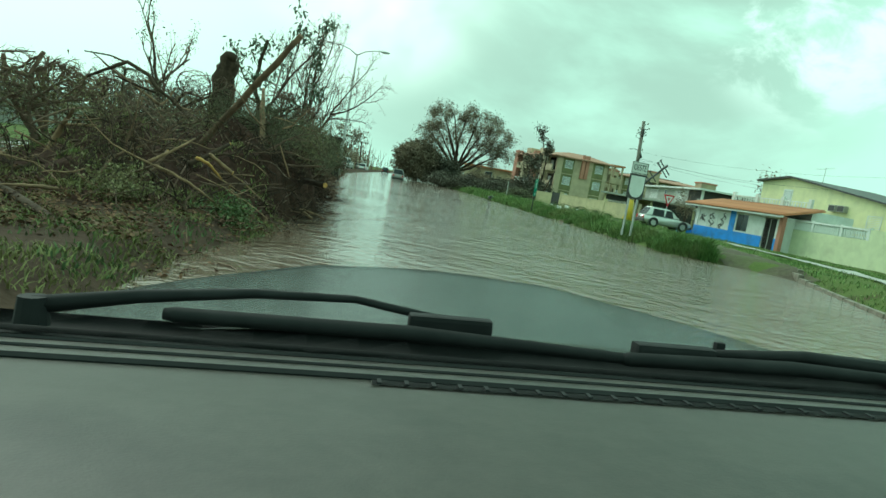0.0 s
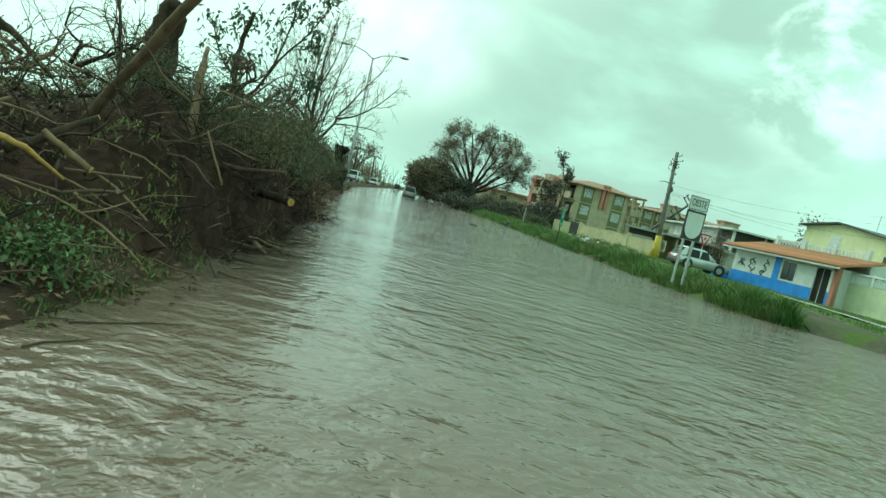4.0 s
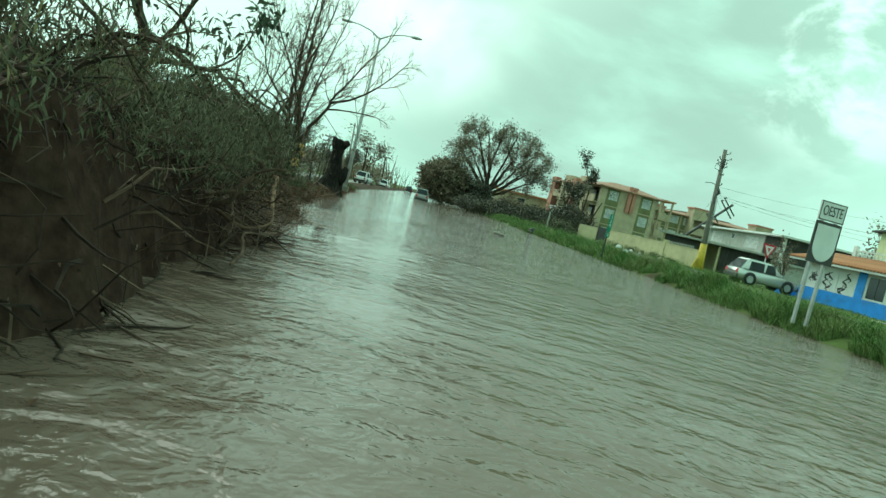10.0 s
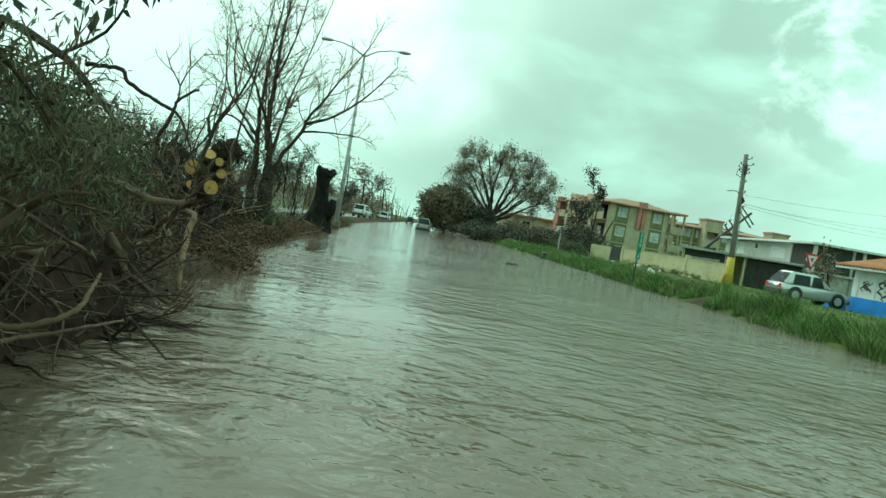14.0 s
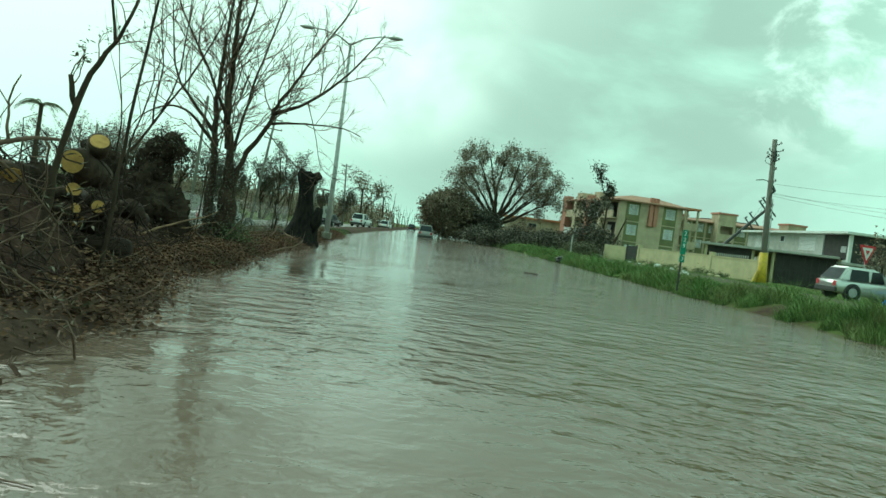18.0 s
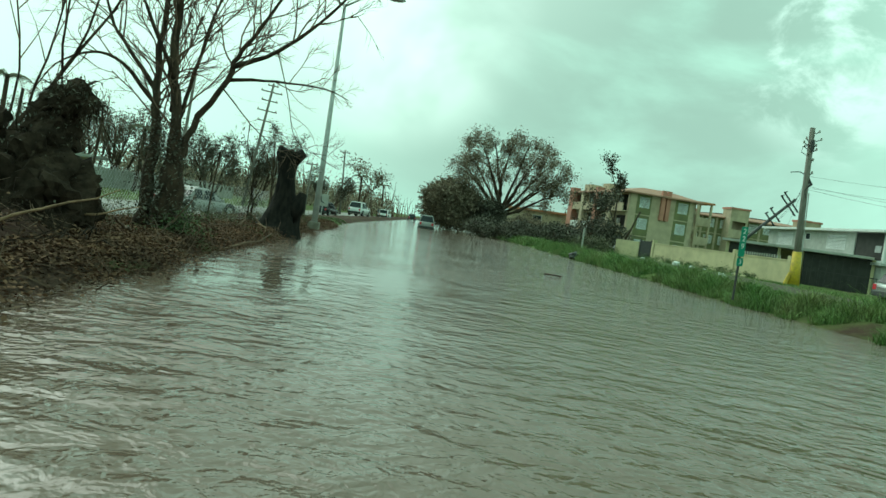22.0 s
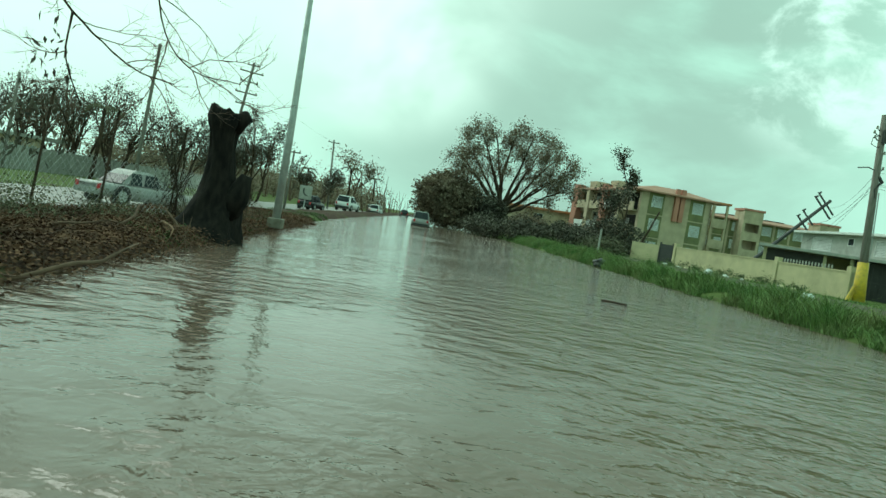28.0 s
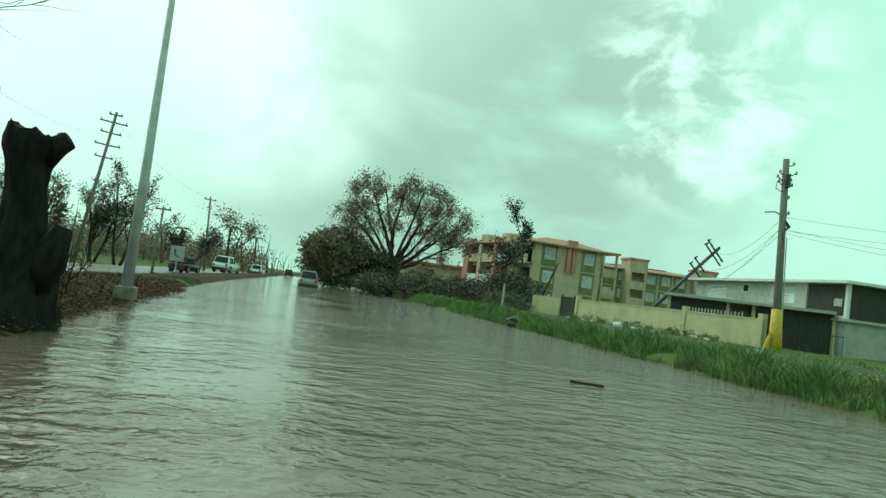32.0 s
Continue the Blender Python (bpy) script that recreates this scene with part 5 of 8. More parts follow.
def crooked(name, label, category, pts, radii, material, group="storm debris", ends=None, sides=9, seed=0):
    o = Vector(pts[0])
    r = random.Random(seed)
    fine, rad = [], []
    for i in range(len(pts) - 1):
        for k in range(3):
            f = k / 3
            fine.append(Vector(pts[i]).lerp(Vector(pts[i + 1]), f) - o + Vector([r.uniform(-1, 1) * radii[i] * 0.25 for _ in range(3)]))
            rad.append((radii[i] + (radii[i + 1] - radii[i]) * f) * r.uniform(0.9, 1.12))
    fine.append(Vector(pts[-1]) - o)
    rad.append(radii[-1])
    root = thing(name, label, category, pts[0], 0, group)
    part("wood", tubed(fine, rad, sides), material, root, "", True)
    for end in ends or ():
        p, q = (fine[0], fine[1]) if end == 0 else (fine[-1], fine[-2])
        d = (p - q).normalized()
        rr = rad[0] if end == 0 else rad[-1]
        part("cut_face", tubed([p + d * 0.001, p + d * 0.012], rr * 0.93, 14), M_CUT, root, "fresh orange-yellow cut face")
    return root


crooked("snapped_tree", "tan snapped trunk leaning up out of the debris", "trunk", [(-3.75, 13.4, 0.75), (-2.94, 12.78, 1.71), (-2.35, 12.37, 2.42), (-1.77, 11.96, 3.12)], [0.07, 0.06, 0.055, 0.05], M_SNAPPED)
crooked("snapped_tree", "dark upright snapped trunk in the heap", "trunk", [(-4.25, 16.8, 0.4), (-4.2, 16.7, 1.6), (-4.14, 16.6, 2.6), (-4.1, 16.55, 2.95), (-4.04, 16.5, 3.15)], [0.27, 0.24, 0.24, 0.22, 0.12], M_BARK, seed=9)
crooked("broken_branch", "thick crooked branch lying on the wet verge", "branch", [(-5.2, 9.3, 0.5), (-4.3, 8.5, 0.24), (-3.44, 7.63, 0.18), (-2.4, 6.35, 0.12), (-2.2, 6.2, 0.10)], [0.05, 0.05, 0.055, 0.06, 0.04], M_BARK, seed=3)
crooked("broken_branch", "dark bare limb arching against the sky", "branch", [(-5.16, 12.2, 1.87), (-4.77, 12.2, 2.1), (-4.55, 12.2, 2.22), (-4.19, 12.2, 2.08), (-4.0, 12.2, 1.87), (-3.74, 12.2, 1.73), (-3.38, 12.2, 1.45)], [0.022, 0.028, 0.032, 0.03, 0.03, 0.028, 0.02], M_BARK, sides=7, seed=31)
crooked("broken_branch", "thin bare limb forking from the arch", "branch", [(-5.35, 12.4, 2.29), (-4.93, 12.4, 2.29), (-4.64, 12.4, 2.23)], [0.010, 0.014, 0.018], M_BARK, sides=6, seed=32)
crooked("broken_branch", "thin bare limb under the arch", "branch", [(-4.87, 12.6, 1.98), (-4.43, 12.6, 1.87), (-4.08, 12.6, 1.81)], [0.016, 0.02, 0.02], M_BARK, sides=6, seed=33)
crooked("broken_branch", "pale yellowish peeled branch sticking up", "branch", [(-6.2, 11.2, 0.5), (-5.6, 11.3, 0.35), (-5.25, 11.3, 0.5), (-5.1, 11.35, 0.9), (-4.75, 11.0, 1.30)], [0.05, 0.055, 0.05, 0.045, 0.025], M_BARE)
crooked("broken_branch", "pale peeled branch lying across the debris", "branch", [(-4.7, 10.3, 0.35), (-4.25, 10.2, 0.30), (-3.8, 10.2, 0.42), (-3.3, 10.1, 0.40)], [0.035, 0.04, 0.035, 0.02], M_BARE)
crooked("broken_branch", "forked tan branch reaching down to the water", "branch", [(-3.3, 15.7, 0.1), (-2.9, 15.5, 0.40), (-2.59, 15.26, 0.46), (-2.2, 14.9, 0.36), (-1.8, 14.5, 0.16), (-1.4, 14.1, 0.02)], [0.05, 0.055, 0.055, 0.05, 0.045, 0.025], M_BARE)
crooked("broken_branch", "short tan fork at the water", "branch", [(-1.75, 14.45, 0.14), (-1.45, 14.42, 0.10), (-1.2, 14.4, 0.03)], [0.03, 0.028, 0.015], M_BARE)
crooked("broken_branch", "long grey limb along the dark hollow", "branch", [(-4.07, 15.07, 0.81), (-3.53, 15.06, 0.99), (-2.95, 14.84, 1.06), (-2.5, 14.6, 0.97), (-1.92, 14.29, 0.96), (-1.35, 13.97, 1.07)], [0.05, 0.045, 0.045, 0.04, 0.032, 0.015], M_BRANCH)
crooked("broken_branch", "sawn limb with a fresh yellow end at the water", "branch", [(-3.0, 16.2, 0.62), (-2.1, 15.3, 0.68), (-1.29, 14.44, 0.70)], [0.07, 0.06, 0.055], M_ROOTS, ends=(1,))
crooked("broken_branch", "crooked grey branch looping over the water's edge", "branch", [(-3.75, 23.6, 0.45), (-3.2, 23.5, 0.5), (-2.85, 23.5, 0.58), (-2.6, 23.4, 0.25), (-2.85, 23.3, 0.05)], [0.05, 0.05, 0.045, 0.04, 0.02], M_BRANCH)
crooked("broken_branch", "pale hooked branch hanging from the heap", "branch", [(-2.95, 25.4, 0.86), (-2.66, 25.15, 0.84), (-2.62, 24.9, 0.62), (-2.5, 24.5, 0.36), (-2.39, 24.22, 0.08)], [0.036, 0.036, 0.034, 0.034, 0.026], M_BARE)
crooked("broken_branch", "long grey limb lying along the heap", "branch", [(-2.95, 21.6, 1.0), (-2.4, 22.32, 1.13), (-2.42, 23.2, 1.0), (-2.48, 24.1, 0.98), (-2.51, 24.92, 1.06)], [0.035, 0.035, 0.034, 0.03, 0.025], M_BRANCH)
crooked("broken_branch", "bent bare limb arching against the sky", "branch", [(-6.8, 26.4, 1.2), (-5.9, 26.2, 2.9), (-4.9, 26.0, 2.5), (-4.2, 25.9, 1.9), (-3.6, 25.6, 1.3)], [0.07, 0.06, 0.05, 0.035, 0.02], M_BARK)
rng = random.Random(77)
for k in range(90):
    y = rng.uniform(10.6, 14.2) if k % 3 else rng.uniform(20.5, 27)
    x = left_edge(y) - rng.uniform(0.5, 4.8)
    z = ground_z(x, y) + heap_z(x, y) + rng.uniform(0.0, 0.7)
    d = Vector((rng.uniform(-0.4, 1), rng.uniform(-1, 0.4), rng.uniform(-0.25, 0.55)))
    pts = wiggly(rng, (x, y, z), d, rng.uniform(0.5, 1.3), 5, 0.2)
    for p in pts:
        p.z = max(p.z, 0.04)
    r0 = rng.choice((0.007, 0.009, 0.012, 0.016, 0.026))
    ma = rng.choice((M_BARE, M_BRANCH, M_SNAPPED, M_BARE, M_TWIG))
    crooked("broken_branch", "pale peeled broken branch in the debris" if ma is M_BARE else "grey broken branch in the debris", "branch", pts, [r0, r0, r0 * 0.9, r0 * 0.7, r0 * 0.5, r0 * 0.3], ma, sides=6, seed=k)

crooked("broken_branch", "splintered tan limb standing up out of the heap", "branch", [(-2.45, 13.6, 1.0), (-2.61, 14.05, 1.62), (-2.75, 14.4, 2.0), (-2.85, 14.75, 2.4)], [0.05, 0.055, 0.05, 0.03], M_BARE)
crooked("broken_branch", "thin straight pale stick hanging from the heap", "branch", [(-1.95, 12.58, 1.32), (-1.84, 12.68, 1.05), (-1.74, 12.78, 0.8)], [0.012, 0.013, 0.012], M_BARE)
rng = random.Random(78)
for k in range(44):
    y = rng.uniform(8.6, 11.6)
    x = left_edge(y) - rng.uniform(1.3, 4.6)
    z = ground_z(x, y) + heap_z(x, y) + rng.uniform(0.05, 0.55)
    pts = wiggly(rng, (x, y, z), (rng.uniform(0.2, 1) * rng.choice((1, 1, -1)), rng.uniform(-0.5, 0.5), rng.uniform(-0.35, 0.4)), rng.uniform(0.5, 1.5), 5, 0.22)
    for p in pts:
        p.z = max(p.z, 0.05)
    r0 = rng.choice((0.008, 0.011, 0.015, 0.022))
    crooked("broken_branch", "broken grey-brown branch in the near debris", "branch", pts, [r0, r0, r0 * 0.9, r0 * 0.7, r0 * 0.5, r0 * 0.3], rng.choice((M_SNAPPED, M_BRANCH, M_BARK, M_BARE)), sides=6, seed=400 + k)
crooked("torn_log", "torn reddish-brown log lying on the near bank", "log", [(-2.82, 6.88, 0.16), (-2.60, 6.96, 0.18), (-2.35, 6.82, 0.19), (-2.18, 6.90, 0.18), (-2.14, 7.40, 0.15)], [0.06, 0.075, 0.07, 0.055, 0.03], M_SNAPPED, sides=10, seed=444)
for k, (label, pts, r0, r1, ma, ends) in enumerate([
        ("split yellow limb in the debris", [(-2.62, 10.2, 0.93), (-2.5, 10.38, 0.87), (-2.45, 10.58, 0.77), (-2.4, 10.81, 0.66)], 0.045, 0.02, M_CUT, ()),
        ("splintered ochre limb in the debris", [(-2.62, 10.8, 1.0), (-2.5, 10.88, 0.91), (-2.4, 10.96, 0.83), (-2.3, 11.0, 0.77)], 0.04, 0.05, M_BARE, (1,)),
        ("dark broken limb with a pale end", [(-2.95, 10.9, 0.78), (-2.8, 11.03, 0.89), (-2.65, 11.17, 1.04), (-2.5, 11.38, 1.19)], 0.07, 0.04, M_BARK, (1,)),
        ("pale peeled limb leaning on the heap", [(-3.25, 10.1, 0.75), (-3.0, 10.27, 0.95), (-2.9, 10.38, 1.05), (-2.8, 10.61, 1.19)], 0.04, 0.02, M_BARE, ()),
        ("long thin pale stick leaning down the heap", [(-2.5, 9.88, 0.71), (-2.23, 10.38, 0.57), (-1.97, 10.63, 0.41), (-1.7, 10.57, 0.28), (-1.58, 10.55, 0.2)], 0.014, 0.02, M_BARE, ()),
        ("tan broken stick sticking out of the heap", [(-2.55, 11.1, 0.72), (-2.4, 11.27, 0.73), (-2.1, 11.53, 0.76)], 0.022, 0.018, M_SNAPPED, (1,)),
        ("pale short stick hanging down the heap", [(-2.4, 11.3, 0.74), (-2.2, 11.33, 0.64), (-2.05, 11.34, 0.54), (-1.9, 11.35, 0.43)], 0.02, 0.016, M_BARE, ()),
        ("hooked grey stick standing in the bank", [(-2.52, 9.68, 0.34), (-2.5, 9.64, 0.28), (-2.47, 9.5, 0.16), (-2.43, 9.35, 0.06), (-2.4, 9.01, 0.05)], 0.022, 0.018, M_BRANCH, ()),
        ("long low stick at the foot of the heap", [(-2.5, 9.64, 0.21), (-2.23, 9.56, 0.33), (-1.97, 9.66, 0.35), (-1.8, 10.1, 0.33), (-1.7, 10.57, 0.29)], 0.016, 0.009, M_SNAPPED, ()),
        ("crooked grey limb on the bank", [(-2.9, 9.6, 0.1), (-2.93, 10.08, 0.16), (-2.97, 10.41, 0.41), (-3.0, 10.99, 0.75)], 0.03, 0.02, M_BRANCH, ()),
        ("thick grey limb in the heap", [(-3.4, 10.1, 0.4), (-3.3, 10.33, 0.58), (-3.25, 10.47, 0.7), (-3.2, 10.69, 0.93)], 0.045, 0.04, M_SNAPPED, (1,))]):
    n = len(pts)
    crooked("broken_branch", label, "branch", pts, [0.62 * (r0 + (r1 - r0) * i / (n - 1)) for i in range(n)], ma, sides=8, seed=300 + k, ends=ends)
# bare limbs bent down into the dark hollow
for k, (pts, r0, ma) in enumerate([
        ([(-3.05, 21.2, 1.21), (-2.55, 21.0, 0.98), (-2.3, 20.9, 0.93), (-1.72, 20.8, 0.72)], 0.026, M_BRANCH),
        ([(-2.15, 20.3, 0.49), (-1.81, 20.2, 0.38), (-1.59, 20.4, 0.46), (-1.62, 20.65, 0.56), (-1.7, 20.9, 0.61)], 0.022, M_SNAPPED),
        ([(-2.46, 20.7, 0.63), (-2.15, 20.8, 0.69), (-1.91, 20.9, 0.76), (-1.82, 21.0, 0.70)], 0.022, M_SNAPPED),
        ([(-1.84, 19.5, 0.18), (-1.83, 19.8, 0.27), (-1.87, 20.2, 0.32), (-1.92, 20.6, 0.39)], 0.022, M_ROOT),
        ([(-1.62, 19.3, 0.10), (-1.61, 19.6, 0.20), (-1.74, 20.0, 0.33), (-1.71, 20.5, 0.32), (-1.65, 21.2, 0.30)], 0.018, M_BRANCH)]):
    pts = spline([Vector(p) for p in pts])
    n = len(pts)
    crooked("broken_branch", "bare bent limb hanging in the dark hollow of the heap", "branch", pts, [r0 * (1 - 0.6 * i / (n - 1)) for i in range(n)], ma, sides=7, seed=200 + k)
# sawn logs on the heap
rng = random.Random(4)
for k, (x, y, z, r, L, ax, ay) in enumerate([(-2.27, 24.3, 1.20, 0.086, 1.5, -0.45, 0.9), (-2.19, 24.4, 1.35, 0.06, 1.3, -0.5, 0.85), (-2.22, 24.3, 1.49, 0.05, 1.2, -0.35, 0.9), (-4.24, 30.1, 1.77, 0.095, 1.3, -0.5, 0.8), (-4.47, 30.0, 1.48, 0.13, 1.5, 0.1, 1.0), (-4.52, 30.1, 1.12, 0.07, 1.4, -0.7, 0.6), (-4.2, 30.1, 0.96, 0.07, 1.3, -0.1, 0.9), (-4.42, 30.05, 0.90, 0.06, 1.4, -0.9, 0.4), (-4.84, 29.3, 1.21, 0.12, 1.4, -0.5, 0.8), (-4.75, 29.3, 0.85, 0.11, 1.5, -0.4, 0.9)]):
    d = Vector((ax, ay, rng.uniform(-0.3, -0.05))).normalized()
    a, L, r = Vector((x, y, z)), L * 0.42, r * (1.25 if y > 28 else 1.0)
    crooked("sawn_log", "sawn log with a fresh yellow cut end", "log", [a, a + d * L * 0.5, a + d * L], [r, r * 1.08, r * 0.95], M_BARK, "sawn logs", ends=(0,), sides=13, seed=k)

rng = random.Random(14)
for k in range(9):
    row = k % 3
    a = Vector((-5.2 + 0.34 * (k // 3) + 0.2 * row + rng.uniform(-0.1, 0.1), 30.35 + 0.15 * row + rng.uniform(-0.15, 0.15), 0.45 + 0.28 * row))
    r = rng.uniform(0.09, 0.15)
    d = Vector((rng.uniform(-0.6, 0.4), 1, rng.uniform(-0.35, 0.1))).normalized()
    crooked("sawn_log", "dark wet log in the pile beside the root plate", "log", [a, a + d * 0.35, a + d * 0.8], [r * 0.85, r * 1.15, r * 0.9], M_ROOT if k % 2 else M_ROOTS, "sawn logs", ends=(0,) if k == 4 else (), sides=10, seed=60 + k)
bm = bmesh.new()
for k in range(260):
    p = (rng.uniform(-5.6, -3.7), rng.uniform(29.9, 30.9), rng.uniform(0.2, 1.5))
    r0 = rng.choice((0.006, 0.009, 0.014))
    tube(bm, wiggly(rng, p, (rng.uniform(-1, 1), rng.uniform(-0.8, 0.3), rng.uniform(-0.7, 0.4)), rng.uniform(0.25, 0.9), 4, 0.35, 0.1), [r0, r0 * 0.9, r0 * 0.7, r0 * 0.5, r0 * 0.25], 4)
solo("root_tangle", bm, M_ROOTS, "dark roots and creepers hanging over the log pile", "roots", kind="stuff")

# root plate and thin trees by the verge
def lump(name, label, category, at, size, material, seed, rough=0.35, group=""):
    bm = bmesh.new()
    bmesh.ops.create_icosphere(bm, subdivisions=4, radius=1)
    for v in bm.verts:
        n = noise.noise(v.co * 1.6 + Vector((seed, 0, 0))) + 0.5 * noise.noise(v.co * 4.2 + Vector((0, seed, 0)))
        v.co *= 1 + rough * n
        v.co = Vector((v.co.x * size[0], v.co.y * size[1], max(v.co.z, -0.6) * size[2]))
    return solo(name, bm, material, label, category, at, 0, group, smooth=True)


rp = thing("root_plate", "torn-up root plate of a fallen tree, black with wet soil", "root plate", (-6.05, 36.0, 0.0))
LUMPS = [(-0.3, 0, 0.45, 0.85), (0.2, 0, 0.7, 0.62), (-0.1, 0.1, 1.25, 0.52), (0.0, 0.2, 1.75, 0.34), (0.12, 0.2, 2.15, 0.26), (0.36, 0.15, 2.3, 0.2), (0.56, 0.1, 2.15, 0.13), (-0.95, -0.2, 0.6, 0.8), (-1.05, -0.1, 1.3, 0.55), (-1.1, 0, 1.8, 0.36), (-1.8, -0.4, 0.6, 0.8)]
for k, (dx, dy, dz, sz) in enumerate(LUMPS):
    bm = bmesh.new()
    bmesh.ops.create_icosphere(bm, subdivisions=4, radius=sz)
    for v in bm.verts:
        v.co *= 1 + 0.5 * noise.noise(v.co * 2.6 + Vector((k, 3, 0))) + 0.35 * noise.noise(v.co * 7 + Vector((k, 1, 0))) + 0.15 * noise.noise(v.co * 19)
        v.co += Vector((dx, dy, dz))
    part("soil_lump", bm, M_ROOT, rp)
rng = random.Random(8)
bm, tufts = bmesh.new(), []
for k in range(900):
    dx, dy, dz, sz = LUMPS[rng.randrange(len(LUMPS))]
    v = Vector((rng.gauss(0, 1), rng.gauss(-0.4, 1), rng.gauss(0, 1))).normalized()
    p = Vector((dx, dy, dz)) + v * sz * 0.85
    if p.z < 0.15:
        continue
    r0 = rng.choice((0.006, 0.008, 0.012, 0.02))
    tube(bm, wiggly(rng, p, v + Vector((0, 0, -0.6)), rng.uniform(0.1, 0.38), 4, 0.4, 0.25), [r0, r0 * 0.8, r0 * 0.6, r0 * 0.4, r0 * 0.2], 4)
    if k % 3 == 0:
        tufts.append(p)
tagged(part("root_tangle", bm, M_ROOT, rp), kind="stuff")
tagged(part("foliage", leaf_mesh("foliage", tufts, M_LEAF_DENSE, 0.03, 7, 0.1, 9, 2.4, 0.8), M_LEAF_DENSE, rp), kind="stuff")


def tree(seed, at, height, radius, leaf=None, leaf_n=4, leaf_size=0.1, stems=1, spread=0.45, label="", level=3, kids=4, trunk_frac=0.35, lean=(0, 0), leaf_spread=0.3, bark=None, name="tree", droop=-0.05, long=2.0, min_leaf=0.0, twig=None, shrink=0.62, thin=0.5, flare=0.28, first=0.55, bend=0.1, stem_list=()):
    rng = random.Random(seed)
    tr = thing(name, label, "tree", at, 0, "roadside trees")
    bms, tips = [bmesh.new() for _ in range(level + 1)], []
    if not stem_list:
        for s in range(stems):
            a = 2 * math.pi * s / max(1, stems) + rng.random()
            off = 0.0 if stems == 1 else radius * 1.3
            out = flare * (stems > 1)
            stem_list += ((math.cos(a) * off, math.sin(a) * off, math.cos(a) * out + lean[0], math.sin(a) * out + lean[1], 1.0),)
    for dx, dy, ax, ay, f in stem_list:
        branching(rng, bms, (dx, dy, -0.1), (ax, ay, 1), height * first * (0.6 + 0.4 * f), radius * f, level, spread=spread, bend=bend, droop=droop, kids=kids, tips=tips, shrink=shrink, sides=9, thin=thin)
    labels = ["brushwood", "brushwood", "brushwood", "bough", "trunk"][-(level + 1):]
    for bm, n in zip(bms, labels):
        ob = part(n, bm, (bark or M_BARK) if n in ("trunk", "bough") else (twig or M_TWIG), tr, "", True)
        if n != "trunk":
            ob["kind"] = "stuff"
    if leaf:
        ob = part("crown", leaf_mesh("crown", [p for p, _ in tips if p.z > min_leaf], leaf, leaf_size, leaf_n, leaf_spread, seed, long), leaf, tr)
        ob["kind"] = "stuff"
    return tr


def limb_tree(name, label, at, limbs, seed, bark, twig, leaf=None, leaf_n=6, leaf_size=0.1, leaf_spread=0.2, long=2.0, leaf_from=0.45, gap=0.35, twig_len=(1.3, 0.5), kids=4, level=2, up=0.3, start=0.3, droop=0.4, thick=0.02, twig_droop=0.0, keep=1.0):
    """A tree of given limbs (points, first and last radius); finer branches, and leaves from leaf_from on, grow along each."""
    rng = random.Random(seed)
    tr = thing(name, label, "tree", at, 0, "roadside trees")
    bms, bunch = [bmesh.new() for _ in range(level + 1)], []
    for i, (pts, r0, r1, *own) in enumerate(limbs):
        fine = spline(pts)
        n = len(fine)
        rad = [r0 + (r1 - r0) * (k / (n - 1)) ** 0.65 for k in range(n)]
        for k in range(1, n):
            fine[k] = fine[k] + Vector([rng.uniform(-1, 1) * rad[k] * 0.5 for _ in range(3)])
        part("trunk" if i == 0 else "bough", tubed(fine, [r * rng.uniform(0.92, 1.1) for r in rad], 11 if r0 > 0.1 else 8), bark, tr, "", True)
        length = sum((b - a).length for a, b in zip(fine, fine[1:]))
        count = max(3, int(length * (1 - start) / gap))
        for k in range(count):
            f = start + (1 - start) * (k + rng.random()) / count
            j = min(int(f * (n - 1)), n - 2)
            p, d = fine[j].lerp(fine[j + 1], f * (n - 1) - j), (fine[j + 1] - fine[j]).normalized()
            off = Vector((rng.gauss(0, 1), rng.gauss(0, 1), rng.gauss(0, 1)))
            off = (off - d * off.dot(d)).normalized()
            tips = []
            size = (twig_len[0] + (twig_len[1] - twig_len[0]) * f) * rng.uniform(0.6, 1.25) * (own[0] if own else 1.0)
            branching(rng, bms, p, d * 0.75 + off * 0.75 + Vector((0, 0, up)), size, max(0.006, min(thick, rad[j] * 0.5)), level, 0.5, 0.14, twig_droop, kids, tips, 0.58, 5)
            if leaf and not own and f > leaf_from and rng.random() < keep:
                bunch += [q for q, _ in tips]
    for bm in bms:
        tagged(part("brushwood", bm, twig, tr), kind="stuff")
    if leaf:
        tagged(part("crown", leaf_mesh("crown", bunch, leaf, leaf_size, leaf_n, leaf_spread, seed, long, droop), leaf, tr), kind="stuff")
    return tr


